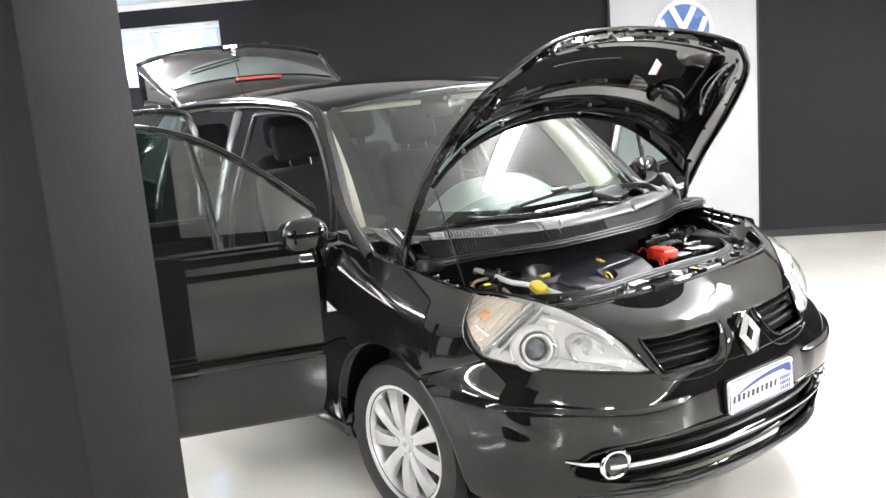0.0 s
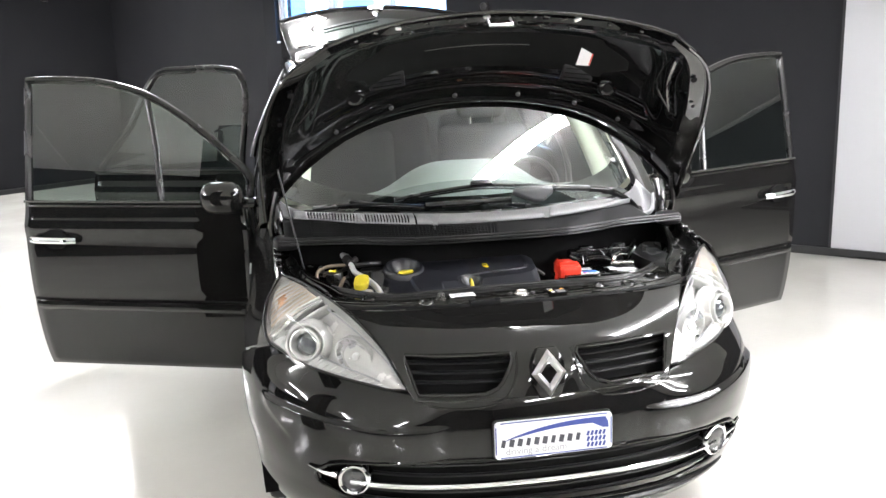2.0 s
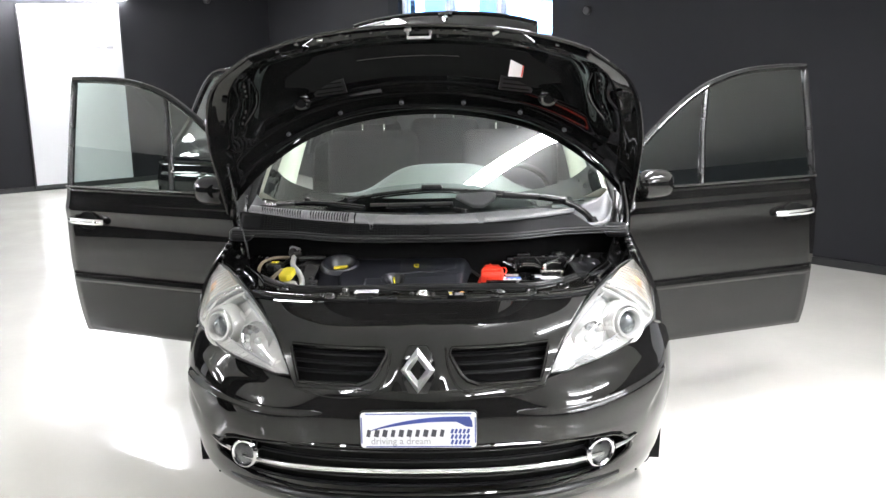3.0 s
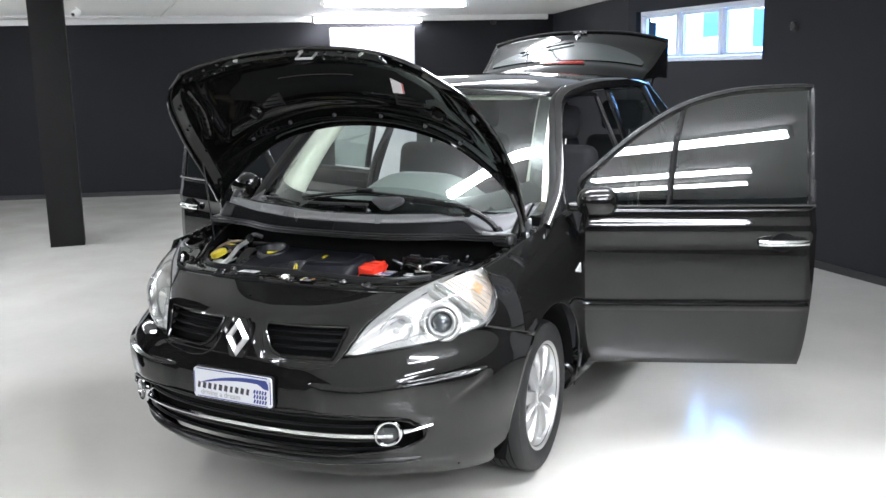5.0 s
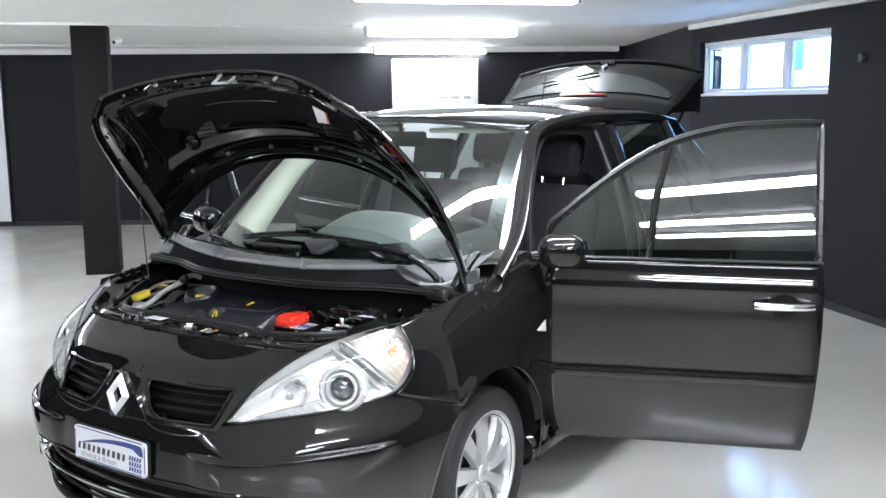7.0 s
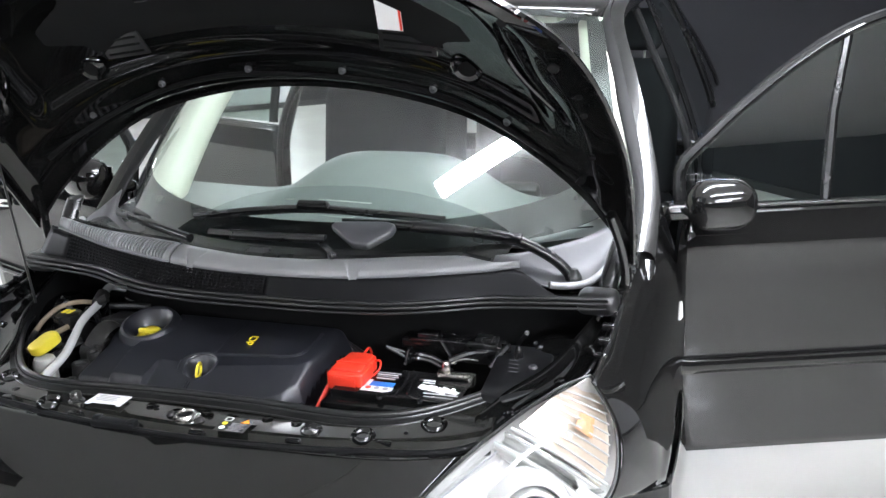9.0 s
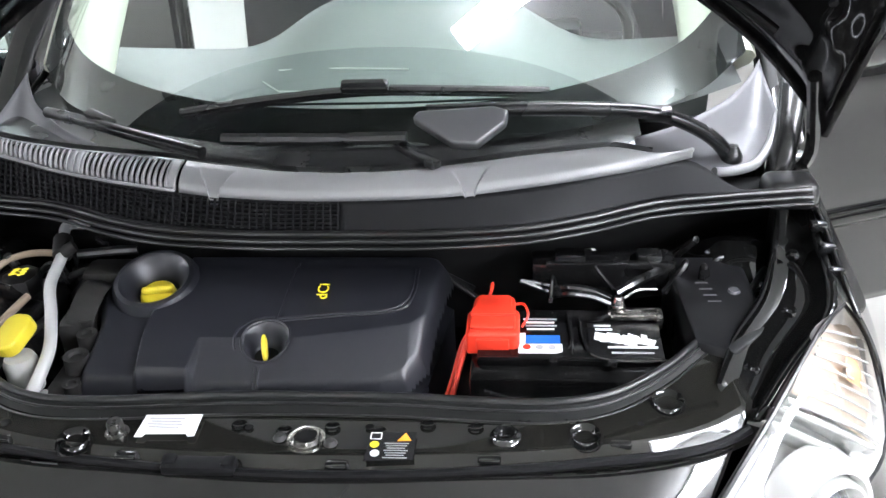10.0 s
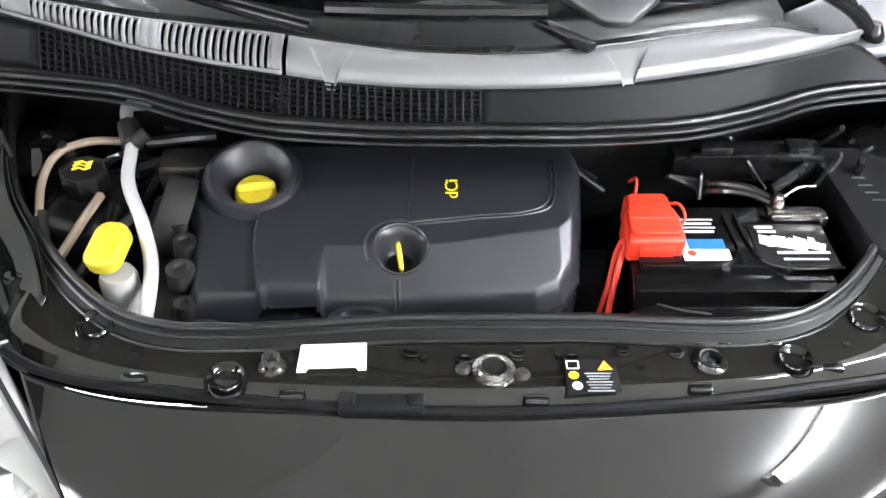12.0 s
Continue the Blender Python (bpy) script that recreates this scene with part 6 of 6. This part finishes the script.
part("battery_label", flat(0.285, 0.352, 0.588, 0.612), LABEL_WHITE, bat, "white label", smooth=False)
part("battery_label", flat(0.296, 0.349, 0.613, 0.634), LABEL_BLUE, bat, "blue label", smooth=False)
part("battery_label", flat(0.285, 0.296, 0.613, 0.640), LABEL_WHITE, bat, smooth=False)
for k in range(3):
    part("label_mark", lathe([(0, 0.0008), (0.0062, 0.0008), (0.0062, 0)], 14, Matrix.Translation((0.298 + 0.019 * k, 0.603, 0.8496))), (RED, INK_GREY, INK_GREY)[k], bat, smooth=False)
for k in range(4):
    part("print_bar", flat(0.292 + 0.002 * k, 0.345 - 0.004 * (k % 2), 0.676 - 0.009 * k, 0.680 - 0.009 * k), LABEL_WHITE if k % 2 else INK_GREY, bat, smooth=False)
part("battery_label", flat(0.392, 0.502, 0.578, 0.668, 0.849), SATIN, bat, "worn black label", smooth=False)
random.seed(4)
for k in range(22):
    w, h = random.uniform(0.004, 0.012), random.uniform(0.005, 0.014)
    x, y = 0.408 + 0.0036 * k, 0.628 + random.uniform(-0.007, 0.007) - 0.0002 * k
    part("label_print", prism([(x - w, y - h * random.uniform(0.4, 1)), (x + w * random.uniform(0.4, 1), y - h), (x + w, y + h * random.uniform(0.3, 1)), (x - w * 0.7, y + h)], 0.8497, 0.8500 + 0.00002 * k), LABEL_WHITE, bat, "worn white print", smooth=False)
for x0, x1, y0 in ((0.402, 0.428, 0.658), (0.404, 0.430, 0.648), (0.42, 0.495, 0.602), (0.425, 0.488, 0.588)):
    part("print_bar", flat(x0, x1, y0, y0 + 0.0045, 0.8499), LABEL_WHITE if y0 > 0.6 else INK_GREY, bat, smooth=False)
for pts in ([(0.362, 0.69, 0.851), (0.366, 0.62, 0.851), (0.356, 0.590, 0.851), (0.335, 0.580, 0.85), (0.285, 0.578, 0.85)], [(0.380, 0.69, 0.851), (0.384, 0.62, 0.851), (0.394, 0.585, 0.851), (0.42, 0.573, 0.85), (0.505, 0.572, 0.85)]):
    part("lid_bead", tube(pts, 0.0024, 6, 24), GLOSS_BLACK, bat)
for x in (0.337, 0.425):
    part("lid_plug", lathe([(0, 0.006), (0.006, 0.006), (0.008, 0.0)], 12, Matrix.Translation((x, 0.568, 0.846))), GLOSS_BLACK, bat)
part("terminal_clamp", merged(rbox(0.078, 0.022, 0.012, 0.003, (0.468, 0.682, 0.858)), rbox(0.012, 0.026, 0.024, 0.003, (0.504, 0.676, 0.852)), lathe([(0, 0.024), (0.006, 0.023), (0.009, 0.016), (0.010, 0.0)], 12, Matrix.Translation((0.442, 0.694, 0.86))), rbox(0.03, 0.026, 0.012, 0.003, (0.440, 0.692, 0.858))), CLAMP_METAL, bat, "bare metal battery clamp")
for me in (tube([(0.432, 0.700, 0.866), (0.40, 0.712, 0.872), (0.365, 0.722, 0.87), (0.34, 0.745, 0.85)], 0.0062, 8, 14), tube([(0.432, 0.708, 0.868), (0.40, 0.722, 0.876), (0.365, 0.734, 0.874), (0.335, 0.76, 0.85)], 0.0062, 8, 14), tube([(0.44, 0.72, 0.872), (0.48, 0.745, 0.882), (0.52, 0.79, 0.872)], 0.008, 8, 10)):
    part("black_lead", me, GLOSS_BLACK, bat)
part("thin_lead", tube([(0.452, 0.70, 0.876), (0.475, 0.712, 0.883), (0.505, 0.722, 0.878)], 0.002, 6, 8), GRIME_BRIGHT, bat)
for me in (tube([(0.218, 0.628, 0.858), (0.208, 0.622, 0.848), (0.196, 0.598, 0.820), (0.186, 0.570, 0.79), (0.178, 0.545, 0.76)], 0.0048, 8, 16), tube([(0.214, 0.640, 0.858), (0.200, 0.628, 0.840), (0.184, 0.590, 0.80), (0.168, 0.560, 0.76)], 0.0042, 8, 14),
           tube([(0.276, 0.690, 0.868), (0.292, 0.688, 0.872), (0.300, 0.668, 0.864), (0.290, 0.652, 0.852)], 0.0022, 6, 10), tube([(0.235, 0.715, 0.86), (0.242, 0.745, 0.872), (0.238, 0.77, 0.85)], 0.003, 6, 8)):
    part("red_lead", me, RED, bat, "red battery leads")
part("lid_ridge", merged(rbox(0.27, 0.004, 0.008, 0.0015, (0.005, -0.058, 0.846), BAT), rbox(0.004, 0.12, 0.008, 0.0015, (0.012, 0.005, 0.8495), BAT), rbox(0.27, 0.004, 0.012, 0.0015, (0.003, -0.0965, 0.80), BAT)), GLOSS_BLACK, bat)
part("tray_lip", merged(tube([(0.21, 0.508, 0.812), (0.30, 0.500, 0.806), (0.42, 0.500, 0.806), (0.50, 0.508, 0.812)], 0.005, 8, 16), tube([(0.235, 0.522, 0.828), (0.27, 0.515, 0.822), (0.31, 0.512, 0.818)], 0.004, 8, 10)), GLOSS_BLACK, bat)
part("fuse_box", merged(rbox(0.24, 0.05, 0.05, 0.008, (0.425, 0.81, 0.862)), rbox(0.2, 0.012, 0.012, 0.003, (0.43, 0.785, 0.886)), rbox(0.05, 0.03, 0.02, 0.004, (0.37, 0.80, 0.892)), rbox(0.04, 0.03, 0.02, 0.004, (0.50, 0.80, 0.892))), SATIN, car, "black fuse carrier behind the battery")
fb = part("relay_box", prism([(0.53, 0.83), (0.655, 0.83), (0.66, 0.62), (0.60, 0.56), (0.545, 0.585)], 0.76, 0.876, None, 0.008), PLASTIC, car, "black relay box with moulded marks")
for k in range(4):
    part("moulded_mark", box(0.02, 0.003, 0.0008, (0.578 + 0.004 * k, 0.745 - 0.018 * k, 0.8768)), GREY_PLASTIC, fb, smooth=False)
part("relay_screw", lathe([(0, 0.004), (0.008, 0.004), (0.01, 0)], 14, Matrix.Translation((0.625, 0.72, 0.876))), GREY_PLASTIC, fb)

# left-hand end: washer bottle, pipes, hoses
wb = part("washer_neck", merged(lathe([(0.0, 0.0), (0.026, 0.0), (0.026, 0.05), (0.022, 0.06), (0.0, 0.06)], 20, Matrix.Translation((-0.486, 0.552, 0.80))), rbox(0.08, 0.06, 0.12, 0.02, (-0.475, 0.53, 0.74))), BOTTLE, car, "white washer bottle neck")
cap_o = [(sx * 0.005 + 0.0195 * math.cos(a), sy * 0.017 + 0.0195 * math.sin(a)) for sx, sy, a0 in ((1, 1, 0), (-1, 1, 90), (-1, -1, 180), (1, -1, 270)) for a in np.radians(np.linspace(a0, a0 + 90, 7))]
part("washer_cap", prism(cap_o, -0.012, 0.012, basis((-0.498, 0.574, 0.884), (-0.15, -0.25, 1), (1, -0.22, 0)), 0.005, 3), YELLOW, wb, "yellow washer bottle cap")
part("metal_pipe", tube([(-0.515, 0.905, 0.90), (-0.535, 0.87, 0.915), (-0.515, 0.80, 0.90), (-0.505, 0.72, 0.885), (-0.47, 0.64, 0.875), (-0.445, 0.57, 0.86), (-0.435, 0.46, 0.84)], 0.0098, 14, 60), PIPE_MAT, car, "bright aluminium pipe")
part("pipe_joint", merged(tube([(-0.525, 0.83, 0.91), (-0.512, 0.79, 0.90)], 0.017, 10), tube([(-0.51, 0.79, 0.905), (-0.49, 0.80, 0.915)], 0.011, 10)), GRIME, car)
part("tan_hose", tube([(-0.53, 0.815, 0.89), (-0.58, 0.812, 0.892), (-0.625, 0.79, 0.885), (-0.638, 0.74, 0.87), (-0.63, 0.68, 0.85)], 0.0062, 8, 24), HOSE_TAN, car, "tan rubber hose")
part("tan_hose", tube([(-0.545, 0.71, 0.868), (-0.56, 0.66, 0.86), (-0.578, 0.60, 0.845)], 0.0068, 8, 14), HOSE_TAN, car, "tan rubber hose")
for pts, r in (([(-0.63, 0.69, 0.85), (-0.61, 0.63, 0.83), (-0.57, 0.57, 0.80)], 0.010), ([(-0.50, 0.70, 0.84), (-0.54, 0.65, 0.82), (-0.57, 0.60, 0.80)], 0.008), ([(-0.50, 0.82, 0.885), (-0.45, 0.83, 0.885), (-0.40, 0.845, 0.88)], 0.009)):
    part("black_hose", tube(pts, r, 8, 12), RUBBER, car)
pc = part("reservoir_cap", lathe([(0.0, 0.012), (0.022, 0.012), (0.03, 0.008), (0.034, 0.010), (0.036, 0.004), (0.036, -0.02)], 8, Matrix.Translation((-0.58, 0.755, 0.872))), SATIN, car, "black eight-sided reservoir cap")
part("cap_mark", merged(*[tube([(-0.594, 0.748 + 0.008 * k, 0.886), (-0.585, 0.753 + 0.008 * k, 0.886), (-0.576, 0.748 + 0.008 * k, 0.886), (-0.568, 0.754 + 0.008 * k, 0.886)], 0.002, 5) for k in range(3)]), YELLOW_PRINT, pc)
part("reservoir", rbox(0.13, 0.17, 0.1, 0.03, (-0.585, 0.74, 0.80), None, 3), SATIN, car)
part("engine_block", merged(rbox(0.12, 0.2, 0.12, 0.02, (-0.405, 0.60, 0.74)), rbox(0.06, 0.10, 0.10, 0.02, (-0.452, 0.70, 0.80)), rbox(0.10, 0.06, 0.05, 0.012, (-0.43, 0.80, 0.85))), GRIME, car, "grimy metal engine side")
part("pulley", lathe([(0.0, 0.0), (0.03, 0.0), (0.034, 0.012), (0.055, 0.014), (0.06, 0.0), (0.06, -0.03)], 28, basis((-0.455, 0.715, 0.83), (-0.9, 0, 0.35))), GRIME, car)
for x, y, z, r in ((-0.412, 0.582, 0.835, 0.022), (-0.415, 0.635, 0.84, 0.018), (-0.43, 0.67, 0.845, 0.014), (-0.40, 0.53, 0.82, 0.015)):
    part("engine_boss", lathe([(0.0, 0.0), (r * 0.45, 0.001), (r * 0.55, 0.006), (r * 0.9, 0.006), (r, -0.02)], 18, Matrix.Translation((x, y, z))), GRIME, car)
random.seed(11)
for k in range(12):
    x, y = random.uniform(-0.66, 0.66), random.uniform(0.80, 0.87)
    part("bay_hose", tube([(x, y, 0.80), (x + random.uniform(-0.08, 0.08), y - 0.02, 0.845 + random.uniform(0, 0.03)), (x + random.uniform(-0.15, 0.15), y - 0.03, 0.80)], random.uniform(0.005, 0.011), 8, 10), RUBBER, car)
random.seed(23)
for k in range(14):
    x, y = random.uniform(0.30, 0.66), random.uniform(0.74, 0.86)
    part("bay_cable", tube([(x, y, 0.85), (x + random.uniform(-0.06, 0.06), y - 0.01, 0.875 + random.uniform(0, 0.025)), (x + random.uniform(-0.12, 0.12), y + random.uniform(-0.04, 0.03), 0.85)], random.uniform(0.003, 0.007), 6, 10), SATIN, car)
for k in range(8):
    x, y = random.uniform(-0.66, -0.45), random.uniform(0.78, 0.88)
    part("bay_cable", tube([(x, y, 0.85), (x + random.uniform(-0.06, 0.06), y - 0.01, 0.872 + random.uniform(0, 0.03)), (x + random.uniform(-0.1, 0.1), y + random.uniform(-0.05, 0.03), 0.84)], random.uniform(0.004, 0.009), 6, 10), SATIN, car)
for s in (1, -1):
    part("strut_top", lathe([(0.0, 0.03), (0.03, 0.03), (0.05, 0.018), (0.085, 0.0), (0.09, -0.05)], 28, Matrix.Translation((0.655 * s, 0.85, 0.86))), PAINT_IN, car)

# ---- scuttle panel, grilles and wipers ----
XS = [0, 0.1, 0.2, 0.3, 0.4, 0.5, 0.6, 0.74]
f_y, f_z = spl(XS, [0.741, 0.745, 0.757, 0.779, 0.801, 0.832, 0.870, 0.930]), spl(XS, [1.040, 1.040, 1.041, 1.043, 1.048, 1.052, 1.060, 1.066])
b_y, b_z = spl(XS, [0.785, 0.793, 0.817, 0.840, 0.855, 0.868, 0.893, 0.950]), spl(XS, [1.058, 1.058, 1.058, 1.061, 1.065, 1.070, 1.075, 1.080])


def notch(x, v):
    """Two shallow V-shaped pockets pressed into the scuttle's front lip."""
    d = abs(abs(x) - 0.208) - (0.008 + 0.034 * v)
    return max(0.0, min(1.0, -d / 0.003)) * max(0.0, 1 - v / 0.75)


def cw_front(x, v):
    """Front face of the scuttle, from the seal up to its lip."""
    s0 = SEAL_C(x)
    v *= 1 - 0.92 * step(x, 0.54, 0.66)
    return Vector((x, s0.y + 0.012, s0.z - 0.006)).lerp(Vector((x, f_y(abs(x)) + 0.003, f_z(abs(x)) - 0.010)), v)


def cw_top(x, v):
    a = abs(x)
    p = Vector((x, f_y(a) + (b_y(a) - f_y(a)) * v, f_z(a) + (b_z(a) - f_z(a)) * v))
    p = p if x < 0.42 else Vector((x, f_y(a), f_z(a))).lerp(p, 1 - 0.94 * step(x, 0.42, 0.56))
    p.z += 0.006 * math.sin(math.pi * v)
    p.z -= 0.011 * max(0.0, 1 - v / 0.14) ** 2 + 0.017 * notch(x, v)
    p.y -= 0.006 * notch(x, v)
    return p


XG, XM = -0.276, 0.0
cowl = part("scuttle_panel", grid(lambda u, v: cw_top(XG + 0.006 + (0.56 - XG) * u, v), 280, 22), SCUTTLE_LIT_MAT, car, "grey plastic scuttle panel below the windscreen", solid=0.004, auto=50)
part("scuttle_front", merged(grid(lambda u, v: cw_front(XM + (0.72 - XM) * u, v), 40, 7), grid(lambda u, v: cw_front(-0.74 + (XM + 0.74) * u, 0.90 + 0.10 * v), 40, 3), grid(lambda u, v: cw_front(-0.74 + (XM + 0.74) * u, 0.14 * v), 40, 3),
                             grid(lambda u, v: cw_front(-0.74 + 0.10 * u, 0.14 + 0.76 * v), 6, 6), grid(lambda u, v: cw_front(XG - 0.008 + 0.016 * u, 0.14 + 0.76 * v), 3, 6)), SLAT_MAT, cowl, "black front face of the scuttle", solid=0.004)
part("scuttle_well", grid(lambda u, v: Vector((-0.74 + 1.24 * u, b_y(abs(-0.74 + 1.24 * u)) - 0.006 + (0.99 + 0.33 * (abs(-0.74 + 1.24 * u) / 0.74) ** 2.2 - b_y(abs(-0.74 + 1.24 * u))) * v, 1.045 - 0.02 * math.sin(math.pi * v))), 40, 8), SATIN, cowl)
part("scuttle_step", tube([cw_top(x, 1.0) + Vector((0, 0.012, -0.008)) for x in np.linspace(-0.66, 0.50, 60)], 0.012, 8), SATIN, cowl)
# near-black sheets under slats and mesh stand for the shade inside
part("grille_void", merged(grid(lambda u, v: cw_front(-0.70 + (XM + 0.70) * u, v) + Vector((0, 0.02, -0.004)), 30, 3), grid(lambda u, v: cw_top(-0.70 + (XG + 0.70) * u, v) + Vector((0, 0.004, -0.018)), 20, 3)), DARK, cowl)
XL = -0.655
n_s = 35
for k in range(n_s):
    x = XL + (XG - 0.018 - XL) * k / (n_s - 1)
    wide = 0.0075 if k in (17, 18) else 0.0030
    part("grille_slat", grid(lambda u, v: cw_top(x + wide * (2 * u - 1), v) - Vector((0, 0, 0.0015 * (2 * u - 1) ** 2)), 3, 12), SCUTTLE_LIT_MAT, cowl, solid=0.006)
for v0, v1 in ((0.0, 0.025), (0.93, 1.0)):
    part("slat_rail", grid(lambda u, v: cw_top(-0.70 + (XG + 0.70) * u, v0 + (v1 - v0) * v) + Vector((0, 0, 0.0006)), 30, 5), SCUTTLE_LIT_MAT, cowl, solid=0.005)
for x0, x1 in ((-0.70, XL + 0.001), (XG - 0.016, XG - 0.001)):
    part("slat_end", grid(lambda u, v: cw_top(x0 + (x1 - x0) * u, v) + Vector((0, 0, 0.0003)), 6, 12), SCUTTLE_LIT_MAT, cowl, solid=0.005)
for k in range(54):
    x = -0.64 + (XM + 0.64) * k / 53
    part("mesh_bar", tube([cw_front(x, 0.14), cw_front(x, 0.90)], 0.0027, 4), SLAT_MAT, cowl)
for k in range(6):
    v = 0.22 + 0.12 * k
    part("mesh_bar", tube([cw_front(x, v) for x in np.linspace(-0.64, XM, 26)], 0.0022, 4), SLAT_MAT, cowl)
dish_front = path3([(0.485, 0.868, 1.036), (0.56, 0.905, 1.005), (0.63, 0.935, 0.978), (0.685, 0.962, 0.975), (0.725, 1.01, 0.99), (0.752, 1.07, 1.03)])
dish_rear = path3([(0.485, 0.955, 1.040), (0.56, 1.010, 1.038), (0.63, 1.075, 1.042), (0.685, 1.135, 1.050), (0.72, 1.19, 1.06), (0.75, 1.25, 1.075)])


def dish(u, v):
    p = dish_front(u).lerp(dish_rear(u), v)
    return p - Vector((0, 0, 0.022 * math.sin(math.pi * v) * math.sin(math.pi * min(1.0, 0.15 + 0.8 * u))))


for s in (1, -1):
    def side(me):
        return me if s > 0 else flip(me)

    part("corner_panel", side(grid(dish, 26, 14)), SCUTTLE_DIM_MAT, cowl, "grey dished scuttle corner", solid=0.004)
    # curled edge in the lighter copy: the light on it is coloured in
    part("corner_edge", side(tube([dish_front(t) + Vector((0, -0.004, 0.006)) for t in np.linspace(0.42, 1, 24)], 0.0085, 10)), SCUTTLE_LIT_MAT, cowl)
    part("corner_tower", side(grid(lambda u, v: Vector((0.735 + 0.022 * math.cos(2 * math.pi * v) + 0.035 * u, 0.975 + 0.026 * math.sin(2 * math.pi * v) + 0.10 * u * u, 0.945 + 0.15 * u)), 12, 17)), SATIN, cowl, "black seal tower at the bonnet hinge")
    part("seal_end", side(rbox(0.09, 0.075, 0.05, 0.02, (0.735, 0.885, 0.972), None, 3)), RUBBER, cowl)
    part("hinge_bracket", side(merged(rbox(0.035, 0.03, 0.022, 0.004, (0.772, 1.01, 0.972)), rbox(0.012, 0.10, 0.06, 0.004, (0.762, 1.055, 1.0)))), SATIN_CHROME if s > 0 else SATIN, cowl)
    for k in range(4):
        part("fixing_clip", side(rbox(0.026, 0.016, 0.016, 0.004, (0.768, 0.70 + 0.055 * k, 0.925 + 0.010 * k), None, 2)), GLOSS_BLACK, cowl)

wp = part("wiper_arm", tube([(0.66, 0.998, 0.978), (0.63, 0.992, 1.015), (0.585, 0.982, 1.048), (0.521, 0.968, 1.078), (0.42, 0.95, 1.095), (0.28, 0.925, 1.108), (0.13, 0.90, 1.115)], 0.0135, 12, 40, r2=0.012), SATIN, car, "black wiper arm")
part("wiper_pivot", lathe([(0.0, 0.020), (0.010, 0.019), (0.015, 0.010), (0.020, 0.0), (0.020, -0.03)], 18, Matrix.Translation((0.66, 0.996, 0.985))), SATIN, wp)
part("arm_joint", rbox(0.05, 0.026, 0.022, 0.006, (0, 0, 0), basis((0.521, 0.968, 1.078), (0, -0.4, 0.9), (1, -0.2, 0.35))), SATIN, wp)
BLADE = path3([(-0.322, 0.975, 1.090), (-0.16, 0.976, 1.112), (0.015, 0.985, 1.124), (0.18, 1.01, 1.112), (0.337, 1.044, 1.094)])
part("wiper_blade", merged(tube([BLADE(t) for t in np.linspace(0, 1, 30)], 0.0075, 8), tube([BLADE(t) + Vector((0, 0.012, -0.014)) for t in np.linspace(0, 1, 24)], 0.004, 6)), SATIN, wp, "black wiper blade")
part("wiper_clip", rbox(0.085, 0.024, 0.02, 0.006, (0, 0, 0), basis((0.015, 0.982, 1.130), (0, -0.6, 0.8), (1, 0, 0))), SATIN, wp)
part("washer_pad", prism([(-0.085, 0.02), (-0.02, -0.035), (0.02, -0.04), (0.07, 0.0), (0.075, 0.024), (0.05, 0.034), (-0.075, 0.034)], -0.01, 0.012, basis((0.195, 0.868, 1.098), (0.0, -0.55, 0.83), (1, 0.08, 0)), 0.006, 3), GREY_PLASTIC, car, "grey kite-shaped wiper cap")
part("wiper_link", merged(tube([(0.10, 0.862, 1.085), (-0.05, 0.865, 1.082), (-0.22, 0.88, 1.078)], 0.011, 8), rbox(0.02, 0.11, 0.014, 0.004, (0, 0, 0), basis((0.12, 0.825, 1.07), (0, 0, 1), (0.75, 0.65, 0)))), SATIN, car)
part("wiper_arm", tube([(-0.62, 1.06, 1.06), (-0.50, 0.965, 1.08), (-0.40, 0.895, 1.087), (-0.235, 0.815, 1.082)], 0.011, 10, 24), SATIN, car, "black wiper arm")
part("wiper_clip", rbox(0.07, 0.02, 0.016, 0.005, (0, 0, 0), basis((-0.46, 0.945, 1.092), (0, -0.3, 0.9), (0.8, -0.5, 0))), SATIN, car)
